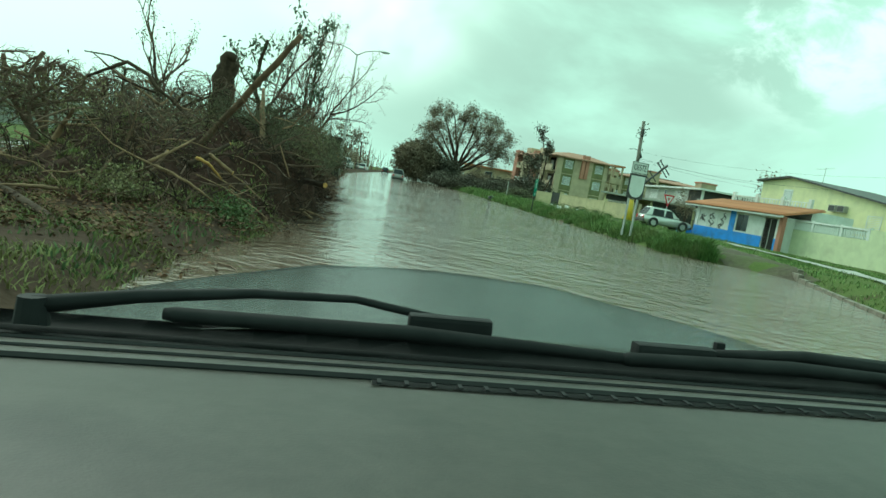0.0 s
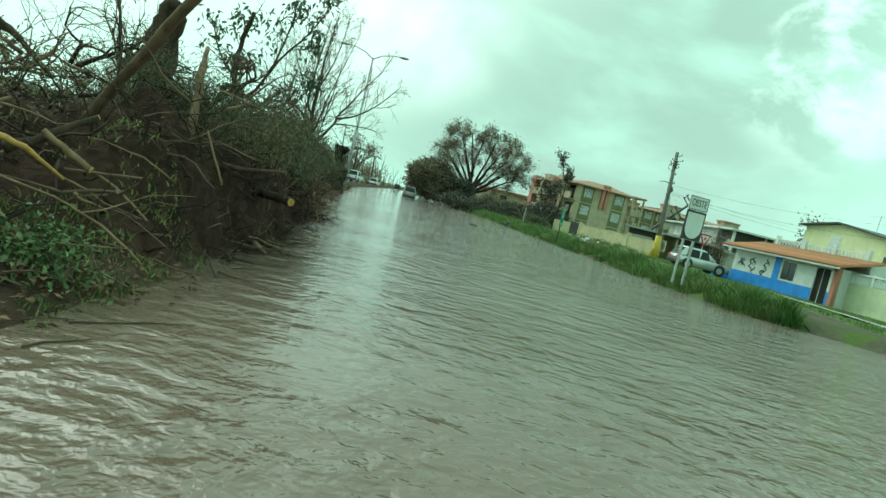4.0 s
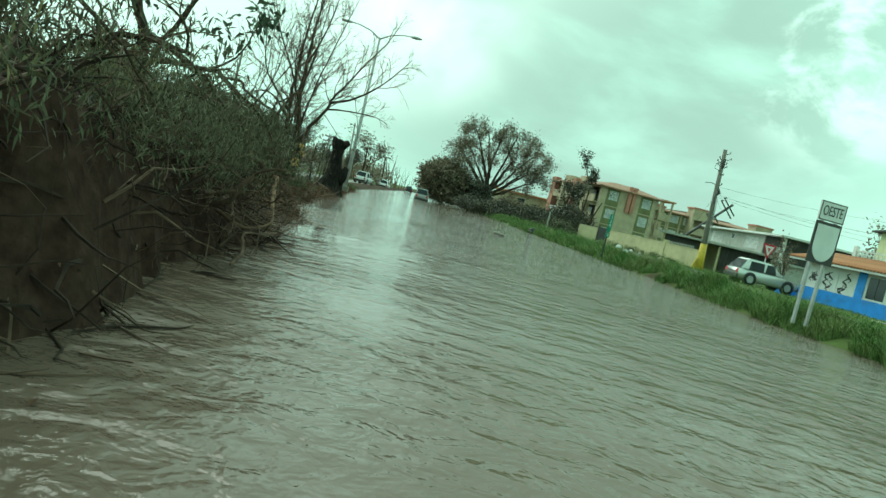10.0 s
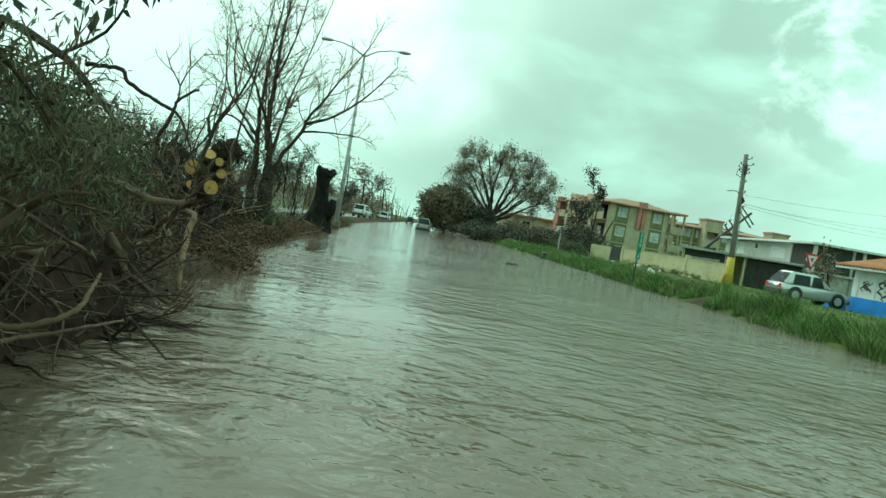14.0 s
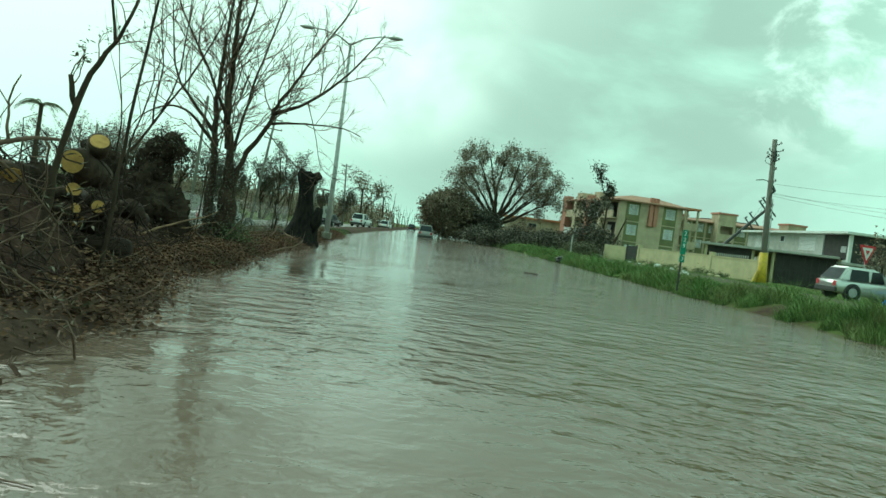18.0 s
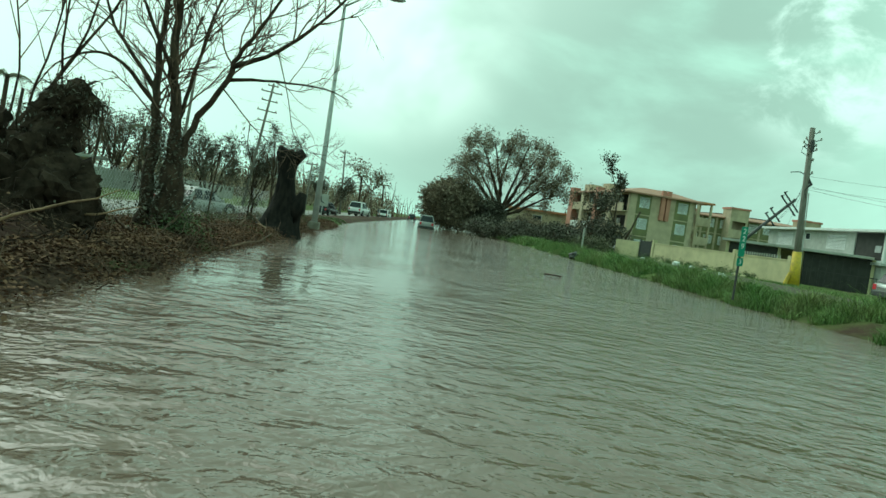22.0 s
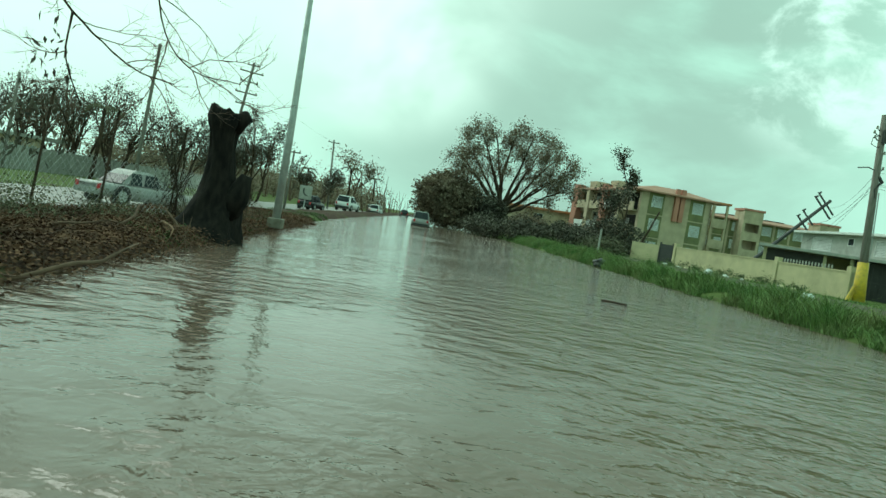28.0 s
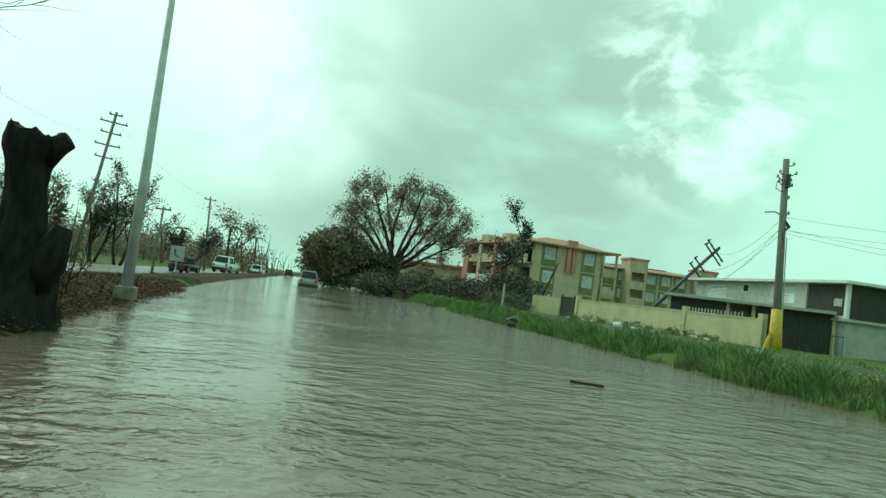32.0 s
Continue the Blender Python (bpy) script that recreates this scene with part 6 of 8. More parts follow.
# the bare storm-stripped tree
bare = limb_tree("bare_tree", "multi-stemmed tree stripped bare of leaves by the storm", (-5.55, 39.6, 0.2), [
    ([(0.1, 0, -0.1), (0.08, 0, 1.0), (0, 0, 2.1), (-0.17, -0.1, 3.4), (-0.15, -0.2, 4.9), (-0.1, -0.3, 6.3), (0.1, -0.4, 8.2)], 0.20, 0.014),
    ([(-0.47, 0.05, -0.1), (-0.43, 0.05, 0.9), (-0.40, 0.05, 1.8), (-0.46, 0, 2.6), (-0.55, 0.1, 3.6), (-0.55, 0.2, 4.8), (-0.45, 0.3, 6.5), (-0.35, 0.3, 7.9)], 0.16, 0.018),
    ([(0.02, 0, 2.0), (0.1, 0.2, 2.9), (0.33, 0.4, 4.4), (0.75, 0.6, 6.3), (1.1, 0.7, 7.7)], 0.06, 0.010),
    ([(0.12, 0, 1.3), (0.32, 0, 2.1), (0.9, -0.1, 3.15), (1.05, -0.1, 3.6), (1.45, -0.2, 4.2), (1.85, -0.3, 4.85), (2.6, -0.4, 6.0), (3.0, -0.5, 6.9)], 0.095, 0.010, 0.75),
    ([(0.98, -0.1, 3.4), (1.9, -0.5, 3.75), (2.7, -0.8, 4.3), (3.35, -1.0, 5.05), (3.7, -1.1, 5.5)], 0.06, 0.01, 0.7),
    ([(0.9, 0, 3.15), (1.75, 0.3, 3.3), (2.7, 0.6, 3.35), (3.2, 0.7, 3.2)], 0.04, 0.008, 0.55),
    ([(-0.43, 0, 2.7), (-1.2, 0.2, 3.5), (-1.75, 0.4, 4.15), (-2.05, 0.5, 5.4), (-2.15, 0.5, 6.4)], 0.06, 0.01),
    ([(-0.35, 0, 2.4), (-1.0, -0.4, 3.1), (-1.5, -0.6, 3.2), (-2.05, -0.8, 2.85), (-2.4, -0.9, 2.2)], 0.05, 0.008),
    ([(-0.15, 0.1, 2.4), (-0.6, 1.0, 3.6), (-0.9, 1.6, 5.0), (-1.0, 2.0, 6.5)], 0.05, 0.009),
    ([(-0.1, -0.1, 3.0), (-0.5, -0.9, 4.2), (-1.1, -1.4, 5.4), (-1.5, -1.6, 6.6)], 0.05, 0.010),
    ([(-0.13, -0.2, 4.6), (0.3, -0.6, 5.6), (0.6, -0.9, 6.9), (0.7, -1.0, 8.0)], 0.045, 0.010),
    ([(0.8, -0.1, 3.0), (1.1, -0.2, 2.75), (1.5, -0.2, 2.35), (1.9, -0.2, 2.05), (2.2, -0.2, 1.9), (2.5, -0.2, 1.85)], 0.017, 0.005, 0.45),
    ([(1.9, -0.4, 3.75), (2.2, -0.3, 2.9), (2.35, -0.2, 2.3), (2.65, -0.2, 2.0), (3.1, -0.2, 1.95)], 0.012, 0.004, 0.6),
    ([(1.5, -0.2, 2.35), (1.55, -0.3, 1.9), (1.75, -0.3, 1.5)], 0.012, 0.005, 0.25)],
    58, M_BARK, M_TWIG, M_LEAF_DRY, 1, 0.05, 0.1, 1.8, 0.3, gap=0.2, twig_len=(1.9, 0.6), kids=5, thick=0.02, up=0.4, keep=0.03)
rng = random.Random(71)
hang_at = []
for x, y, z, n in ((0.86, -0.2, 1.15, 9), (1.19, -0.2, 1.36, 8), (1.39, -0.2, 1.9, 7), (1.22, -0.2, 1.6, 8), (1.35, -0.2, 2.0, 6), (1.16, -0.2, 1.2, 8), (1.3, -0.2, 1.28, 6), (1.42, -0.2, 1.18, 6)):
    hang_at += [(x + rng.gauss(0, 0.07), y + rng.gauss(0, 0.1), z + rng.gauss(0, 0.11)) for _ in range(n)]
tagged(part("foliage", leaf_mesh("foliage", hang_at, M_LEAF_DENSE, 0.03, 3, 0.07, 71, 3.4, 1.0), M_LEAF_DENSE, bare, "limp dark leaves hanging in bunches"), kind="stuff")
crooked("old_trunk", "thick ivy-dark old trunk at the foot of the bare tree", "trunk", [(-5.44, 39.62, -0.05), (-5.45, 39.6, 0.5), (-5.46, 39.58, 1.1), (-5.48, 39.55, 1.9)], [0.40, 0.28, 0.23, 0.12], M_BARK, "roadside trees", sides=14, seed=5)
bt = thing("climbing_plants", "dark dead creepers hanging on the bare tree trunk", "creeper", (-5.6, 39.5, 0.25), 0)
rng = random.Random(12)
part("foliage", leaf_mesh("foliage", [(rng.gauss(0, 0.24), rng.gauss(0, 0.22), abs(rng.gauss(0.9, 0.8))) for _ in range(190)], M_LEAF_DENSE, 0.04, 11, 0.12, 12, 2.0), M_LEAF_DENSE, bt)
tree(52, (-8.2, 37.3, 0.0), 8.5, 0.045, None, lean=(0.22, 0.05), spread=0.4, label="thin bare leaning tree by the fence", name="bare_tree", level=2, kids=5)
limb_tree("bare_tree", "thin dark forked tree standing behind the sawn logs", (-3.98, 28.5, 0.4), [
    ([(0, 0, -0.3), (0.05, 0, 0.6), (0.23, 0, 1.65), (0.48, 0, 2.16), (0.68, 0, 2.57), (0.8, 0.1, 3.3)], 0.055, 0.012),
    ([(0.22, 0, 1.6), (0.14, 0, 1.9)], 0.03, 0.024),
    ([(0.55, 0, 2.3), (0.35, 0.2, 2.9), (0.30, 0.3, 3.5)], 0.02, 0.008)],
    54, M_BARK, M_TWIG, M_LEAF_DRY, 2, 0.03, 0.04, 2.0, 0.5, gap=0.3, twig_len=(0.5, 0.35), kids=3, level=1, start=0.5, thick=0.008)
limb_tree("bare_tree", "crooked bare limb bent over the heaped brush", (-2.99, 24.5, 1.39), [
    ([(-0.0, 0.0, -0.0), (0.03, 0.0, 0.24), (0.14, 0.0, 0.53), (0.17, 0.0, 0.67), (0.33, 0.0, 0.8), (0.38, 0.0, 0.82)], 0.03, 0.012),
    ([(0.17, 0.0, 0.67), (0.17, 0.0, 0.83), (0.04, 0.0, 1.01), (-0.04, 0.0, 1.18)], 0.014, 0.004),
    ([(0.15, 0.0, 0.55), (-0.15, 0.0, 0.66), (-0.38, 0.0, 0.77), (-0.47, 0.0, 0.9), (-0.67, 0.0, 0.89), (-0.88, 0.0, 0.89)], 0.018, 0.026),
    ([(0.15, 0.0, 0.55), (0.26, 0.0, 0.45), (0.38, 0.0, 0.2), (0.5, 0.0, -0.09)], 0.018, 0.008),
    ([(0.17, 0.0, 0.83), (0.25, 0.0, 1.03), (0.4, 0.0, 1.24)], 0.01, 0.004)],
    57, M_BARK, M_TWIG, None, gap=0.22, twig_len=(0.4, 0.25), kids=3, level=1, start=0.25, thick=0.006)
limb_tree("bare_tree", "thin straight bare stem with drooping twigs", (-3.75, 29.4, 0.4), [([(0, 0, -0.3), (0.1, 0, 1.0), (0.22, 0, 2.2), (0.36, 0, 3.4), (0.45, 0, 4.6)], 0.03, 0.01)],
    53, M_BARK, M_TWIG, None, gap=0.35, twig_len=(0.8, 0.5), kids=3, level=1, start=0.45, thick=0.008, twig_droop=0.15)
tree(55, (-9.0, 27.0, 0.0), 6.5, 0.12, M_LEAF, 4, 0.05, leaf_spread=0.1, spread=0.5, label="battered tree with few leaves behind the debris", name="standing_tree", level=3, kids=4)

limb_tree("standing_tree", "battered tree with broad dark drooping leaves behind the debris", (-4.8, 24.0, 0.1), [
    ([(0, 0, -0.1), (-0.1, 0, 1.2), (-0.2, 0, 2.4), (-0.4, 0, 3.3), (-0.2, 0.1, 4.6)], 0.15, 0.05),
    ([(-0.15, 0, 1.8), (0.3, -0.1, 2.7), (0.85, -0.2, 3.7), (1.3, -0.2, 4.3), (1.75, -0.2, 5.2)], 0.06, 0.012),
    ([(0.4, -0.1, 2.8), (0.6, 0.2, 3.7), (0.75, 0.3, 4.7), (0.7, 0.3, 5.4)], 0.04, 0.01),
    ([(-0.3, 0, 2.8), (-0.9, 0.2, 3.4), (-1.3, 0.3, 4.2)], 0.05, 0.012),
    ([(0.0, 0, 1.4), (0.6, 0.1, 2.0), (1.25, 0.2, 2.5), (1.5, 0.2, 3.1)], 0.04, 0.01)],
    61, M_BARK, M_TWIG, M_LEAF_BROAD, 4, 0.075, 0.13, 2.6, 0.42, gap=0.24, twig_len=(0.6, 0.5), kids=4, level=1, droop=0.9, thick=0.014, keep=0.8)

# charred-looking dead stump
st_ = thing("dead_stump", "tall black snapped tree stump with a flared base", "tree stump", (-5.0, 47.7, 0.08))
bm = bmesh.new()
prof = [(-0.15, 0.86, -0.16, 0), (0.10, 0.74, -0.12, 0), (0.4, 0.58, -0.02, 0), (0.85, 0.43, 0.03, 0), (1.3, 0.31, -0.03, 0), (1.75, 0.265, -0.06, 0), (2.15, 0.285, -0.10, 0), (2.4, 0.36, -0.10, 0), (2.62, 0.32, -0.08, 0)]
rings = []
PZ, PR, PX = [p[0] for p in prof], [p[1] for p in prof], [p[2] for p in prof]
for i in range(34):
    z = -0.15 + 2.77 * i / 33
    r, dx = float(np.interp(z, PZ, PR)), float(np.interp(z, PZ, PX))
    ring = []
    for k in range(48):
        a = 2 * math.pi * k / 48
        c, s = math.cos(a), math.sin(a)
        flare = max(0.0, 0.7 - z) * 0.35 * max(0.0, math.sin(2 * a - 1.9))
        rr = r * (1 + 0.20 * noise.noise((c * 1.5, s * 1.5, z * 0.8)) + 0.14 * noise.noise((c * 4, s * 4, z * 1.5)) + 0.09 * noise.noise((c * 11, s * 11, z * 2.5)) + flare)
        jag = (0.26 * noise.noise((c * 2.4 + 7, s * 2.4, 3)) + 0.12 * noise.noise((c * 9, s * 9, 5))) * max(0.0, min(1.0, (z - 2.2) / 0.4))
        ring.append(bm.verts.new((dx + rr * c, rr * s, z + jag)))
    rings.append(ring)
for r0, r1 in zip(rings, rings[1:]):
    for k in range(48):
        bm.faces.new((r0[k], r0[(k + 1) % 48], r1[(k + 1) % 48], r1[k]))
bm.faces.new(rings[-1])
part("trunk", bm, M_CHAR, st_, "", True)
part("broken_limb", tubed([(0.1, 0, 2.3), (0.26, 0, 2.48), (0.40, 0, 2.58)], [0.2, 0.16, 0.13], 10), M_CHAR, st_, "", True)
part("broken_limb", tubed([(-0.2, 0, 2.3), (-0.34, 0, 2.52), (-0.36, 0, 2.72)], [0.2, 0.14, 0.07], 10), M_CHAR, st_, "", True)
part("broken_limb", tubed([(0.15, -0.1, 0.5), (0.42, -0.12, 0.9), (0.55, -0.12, 1.35)], [0.34, 0.26, 0.12], 10), M_CHAR, st_, "", True)

# street lamp with two arms
lp = thing("street_lamp", "tall tapered grey steel street lamp with two arms", "street lamp", (-5.2, 54.4, 0.2))
part("pole", tubed([(0, 0, 0), (0.03, 0, 3), (0.0, 0, 9.05)], [0.13, 0.105, 0.06], 12), M_STEEL, lp, "", True)
part("base", boxed(-0.22, 0.22, -0.22, 0.22, -0.1, 0.2, bevel=0.04), M_KERB, lp, "concrete footing")
for s in (-1, 1):
    arm = part("arm", tubed([(0, 0, 8.95), (s * 0.6, 0, 9.32), (s * 1.3, 0, 9.5), (s * 1.75, 0, 9.52)], [0.045, 0.04, 0.035, 0.03], 7), M_STEEL, lp, "", True)
    bm = bmesh.new()
    bmesh.ops.create_uvsphere(bm, u_segments=12, v_segments=8, radius=1, matrix=Matrix.Translation((s * 2.05, 0, 9.52)) @ Matrix.Diagonal((0.36, 0.15, 0.09, 1)))
    part("lamp_head", bm, M_STEEL, arm, "", True)

# chain-link fence on the median
fence = thing("chain_link_fence", "sagging chain-link fence on rusty posts in the median", "fence", (0, 0, 0))
FP = [(-6.9, 36.5), (-7.1, 39.5), (-7.3, 42.8), (-7.5, 45.3), (-7.2, 47.2), (-6.6, 49.4), (-6.7, 52.5)]
for x, y in FP:
    z = ground_z(x, y)
    part("post", tubed([(x, y, z - 0.05), (x + 0.08, y, z + 1.1), (x + 0.14, y + 0.03, z + 2.1)], 0.024, 7), M_BARK, fence)
def creeper(label, at, wide, tall, seed, leaf):
    r = random.Random(seed)
    cr = thing("dead_creeper", label, "creeper", at, 0, "creepers on the fence")
    vine, spots = bmesh.new(), []
    for _ in range(70):
        p = Vector((r.gauss(0, wide * 0.4), r.gauss(0, 0.09), r.uniform(0.1, 1.0) * tall))
        pts = wiggly(r, p, (r.gauss(0, 0.5), r.gauss(0, 0.2), -0.8), r.uniform(0.2, 0.7), 4, 0.3)
        for q in pts:
            q.z = max(q.z, 0.0)
        spots += pts[1:4]
        tube(vine, pts, [0.009, 0.008, 0.006, 0.005, 0.003], 4, cap=False)
    for k in range(3):
        tube(vine, wiggly(r, (0.05 * k - 0.05, 0, -0.03), (r.gauss(0, 0.06), 0, 1), tall * 0.95, 6, 0.15), [0.022, 0.02, 0.018, 0.016, 0.013, 0.01, 0.006], 5)
    tagged(part("vine", vine, M_ROOTS, cr), kind="stuff")
    tagged(part("foliage", leaf_mesh("foliage", spots, leaf, 0.032, 3, 0.08, seed, 1.8, 0.8), leaf, cr), kind="stuff")


creeper("dark dead creeper matted over a fence post", (-6.45, 49.3, ground_z(-6.45, 49.3)), 0.5, 1.9, 81, M_LEAF_DENSE)
creeper("dead brush and creepers beside the black stump", (-5.55, 51.3, ground_z(-5.55, 51.3)), 0.9, 1.1, 82, M_LEAF_DRY)
bm = bmesh.new()
for (x0, y0), (x1, y1) in zip(FP, FP[1:]):
    L = math.dist((x0, y0), (x1, y1))
    n = int(L / 0.16)
    for k in range(-6, n):
        for s in (1, -1):
            pts = []
            for f in (0, 1):
                u = (k + (f if s == 1 else 1 - f) * 7) * 0.16 / L
                v = f
                pts.append((u, v))
            (u0, v0), (u1, v1) = pts
            if u0 > u1:
                (u0, v0), (u1, v1) = (u1, v1), (u0, v0)
            if u1 <= 0 or u0 >= 1:
                continue
            c0, c1 = max(u0, 0), min(u1, 1)
            w0, w1 = v0 + (v1 - v0) * (c0 - u0) / (u1 - u0), v0 + (v1 - v0) * (c1 - u0) / (u1 - u0)
            q = []
            for c, w in ((c0, w0), (c1, w1)):
                x, y = x0 + (x1 - x0) * c, y0 + (y1 - y0) * c
                q.append((x, y, ground_z(x, y) + 0.05 + 1.1 * w))
            tube(bm, q, 0.004, 3, cap=False)
tagged(part("mesh", bm, M_STEEL, fence), kind="stuff")

# ---- litter, grass and undergrowth ----
def blades(name, label, spots, heights, material, width=0.012, lean=0.35, seed=1, category="grass"):
    r = np.random.RandomState(seed)
    base = np.array(spots, dtype=float)
    h = np.array(heights, dtype=float)[:, None]
    n = len(base)
    a = r.uniform(0, 2 * np.pi, (n, 1))
    side = np.concatenate([np.cos(a), np.sin(a), np.zeros((n, 1))], 1)
    b = r.uniform(0, 2 * np.pi, (n, 1))
    tip = np.concatenate([np.cos(b), np.sin(b), np.zeros((n, 1))], 1) * lean * h * r.uniform(0.2, 1.3, (n, 1))
    w = width * r.uniform(0.7, 1.5, (n, 1))
    v = np.empty((n, 5, 3))
    mid = base + tip * 0.35 + np.concatenate([np.zeros((n, 2)), h * 0.6], 1)
    v[:, 0], v[:, 1] = base - side * w, base + side * w
    v[:, 2], v[:, 3] = mid + side * w * 0.75, mid - side * w * 0.75
    v[:, 4] = base + tip + np.concatenate([np.zeros((n, 2)), h * r.uniform(0.85, 1.0, (n, 1))], 1)
    me = bpy.data.meshes.new(name)
    me.vertices.add(n * 5)
    me.vertices.foreach_set("co", v.ravel())
    idx = (np.arange(n)[:, None] * 5 + np.array([[0, 1, 2, 0, 2, 3, 3, 2, 4]])).ravel()
    me.loops.add(n * 9)
    me.loops.foreach_set("vertex_index", idx)
    me.polygons.add(n * 3)
    me.polygons.foreach_set("loop_start", np.arange(0, n * 9, 3))
    me.update(calc_edges=True)
    me.materials.append(material)
    return tagged(new(name, me), label, category, kind="stuff")


rng = random.Random(31)
spots, hs = [], []
while len(spots) < 125000:
    y = 24.6 + 80 * rng.random() ** 1.5
    d = abs(rng.gauss(0, 2.1)) + 0.05
    if d > 5.4:
        continue
    x = right_edge(y) + 0.15 + d + 0.5 * noise.noise((y * 0.9, 4.4, 1))
    if y < 26 and x < 10.5 or x > float(np.interp(y, STREET_Y, STREET_L)) - 0.2:
        continue
    m = noise.noise((x * 0.8, y * 0.8, 2.2))
    if m + 0.6 * noise.noise((x * 0.35, y * 0.35, 6.6)) < -0.42 + 0.12 * abs(d - 1.2):
        continue
    tall = 0.30 * math.exp(-((d - 1.0) / 1.5) ** 2) + 0.13
    spots.append((x, y, ground_z(x, y) - 0.03))
    hs.append(max(0.06, tall * (0.85 + 1.0 * m + 0.7 * noise.noise((x * 2.2, y * 2.2, 4.4))) * rng.uniform(0.45, 1.45)))
blades("verge_grass", "tall bright green grass on the flooded verge", spots, hs, M_GRASS, 0.0085, 0.9, 3)
spots, hs = [], []
while len(spots) < 26000:
    y, x = 6 + 90 * rng.random() ** 1.4, rng.uniform(10.0, 24.5)
    if x < kerb_line(y) + 0.15 or kerb_line(y) + 2.95 < x < kerb_line(y) + 4.2 or noise.noise((x * 0.5, y * 0.5, 8)) < -0.1:
        continue
    spots.append((x, y, ground_z(x, y) - 0.02))
    hs.append(rng.uniform(0.05, 0.18))
blades("lawn_grass", "short green grass beside the side street", spots, hs, M_GRASS, 0.014, 0.5, 4)
spots, hs = [], []
while len(spots) < 16000:
    y, x = rng.uniform(3.5, 12.5), -1.5 - rng.random() ** 1.3 * 6.5
    if x > left_edge(y) - 0.2 or noise.noise((x * 0.8, y * 0.8, 15)) < -0.12:
        continue
    spots.append((x, y, ground_z(x, y) + heap_z(x, y) - 0.02))
    hs.append(rng.uniform(0.03, 0.10))
blades("trampled_grass", "short yellowish trampled grass before the debris", spots, hs, M_GRASS_DULL, 0.007, 1.2, 9)
spots, hs = [], []
while len(spots) < 9000:
    y = rng.choice((rng.uniform(5, 20), rng.uniform(44, 75), rng.uniform(44, 75)))
    x = left_edge(y) - 0.25 - abs(rng.gauss(0, 1.4))
    if noise.noise((x * 0.9, y * 0.9, 5)) < 0.0:
        continue
    spots.append((x, y, ground_z(x, y) - 0.02))
    hs.append(rng.uniform(0.03, 0.09) if y < 25 else rng.uniform(0.05, 0.18))
blades("bank_grass", "sparse trampled grass on the muddy bank", spots, hs, M_LEAF_LIVE, 0.009, 0.7, 5)

pts = []
while len(pts) < 19000:
    y = rng.uniform(6, 66)
    x = left_edge(y) - 0.15 - rng.random() ** 0.8 * 4.4
    if heap_z(x, y) > 0.1 and rng.random() < 0.96 or y < 27 and rng.random() < 0.85:
        continue
    pts.append((x, y, ground_z(x, y) + heap_z(x, y) + 0.04))
ob = new("leaf_litter", leaf_mesh("leaf_litter", pts, M_LITTER, 0.04, 14, 0.2, 41, 1.6, 0.0, True))
tagged(ob, "brown dead leaves strewn over the muddy bank", "leaf litter", kind="stuff")
bm = bmesh.new()
for k in range(900):
    y = rng.uniform(7, 62)
    x = left_edge(y) + 0.1 - rng.random() ** 1.2 * 4.2
    z = max(0.01, ground_z(x, y) + heap_z(x, y) + 0.03)
    pt = wiggly(rng, (x, y, z), (rng.uniform(-1, 1), rng.uniform(-1, 1), rng.uniform(-0.05, 0.25)), rng.uniform(0.2, 0.9), 3, 0.3)
    for p in pt:
        p.z = max(p.z, 0.008)
    tube(bm, pt, [0.010, 0.008, 0.006, 0.003], 3, cap=False)
solo("twig_litter", bm, M_TWIG, "broken twigs strewn along the flooded edge", "twigs", kind="stuff")
# low live weeds
for k, (x, y, s, ma) in enumerate([(-3.3, 9.3, 0.2, M_LEAF_OLIVE), (-1.95, 9.7, 0.17, M_LEAF_LIVE), (-6.1, 12.0, 0.4, M_LEAF_LIVE), (-5.0, 39.3, 0.3, M_LEAF_LIVE), (-8.0, 36.5, 0.5, M_LEAF), (-7.4, 41.5, 0.4, M_LEAF), (-7.2, 44.5, 0.35, M_LEAF), (-6.4, 33.2, 0.5, M_LEAF), (-7.0, 34.6, 0.5, M_LEAF), (-6.9, 38.4, 0.45, M_LEAF), (-6.7, 43.2, 0.4, M_LEAF), (-6.6, 46.3, 0.3, M_LEAF), (-6.2, 49.8, 0.3, M_LEAF)]):
    r = random.Random(k)
    wd = thing("weed_clump", "leafy green weed clump on the bank", "weeds", (x, y, ground_z(x, y) + heap_z(x, y) * 0.8), 0, "weeds")
    part("leaves", leaf_mesh("leaves", [(r.gauss(0, s), r.gauss(0, s), abs(r.gauss(0.15, s * 0.5))) for _ in range(70)], ma, 0.028, 14, 0.08, k, 2.2), ma, wd)
# floating plank, bags and rubbish
solo("plank", boxed(-0.28, 0.28, -0.07, 0.07, -0.02, 0.035, bevel=0.008), M_BARK, "short dark plank floating in the flood water", "plank", (3.75, 48.4, 0.0), -28)
lump("rubbish_bag", "black rubbish bag at the edge of the grass", "bag", (8.4, 69.5, 0.2), (0.35, 0.3, 0.28), M_DARK, 3)
lump("rubbish_bag", "white plastic bag in the verge grass", "bag", (12.4, 56.5, 0.55), (0.22, 0.2, 0.2), M_WHITE, 5)
lump("rubbish_bag", "pale plastic bag lying before the beige wall", "bag", (18.3, 80.0, 0.55), (0.3, 0.25, 0.2), M_WHITE, 6)

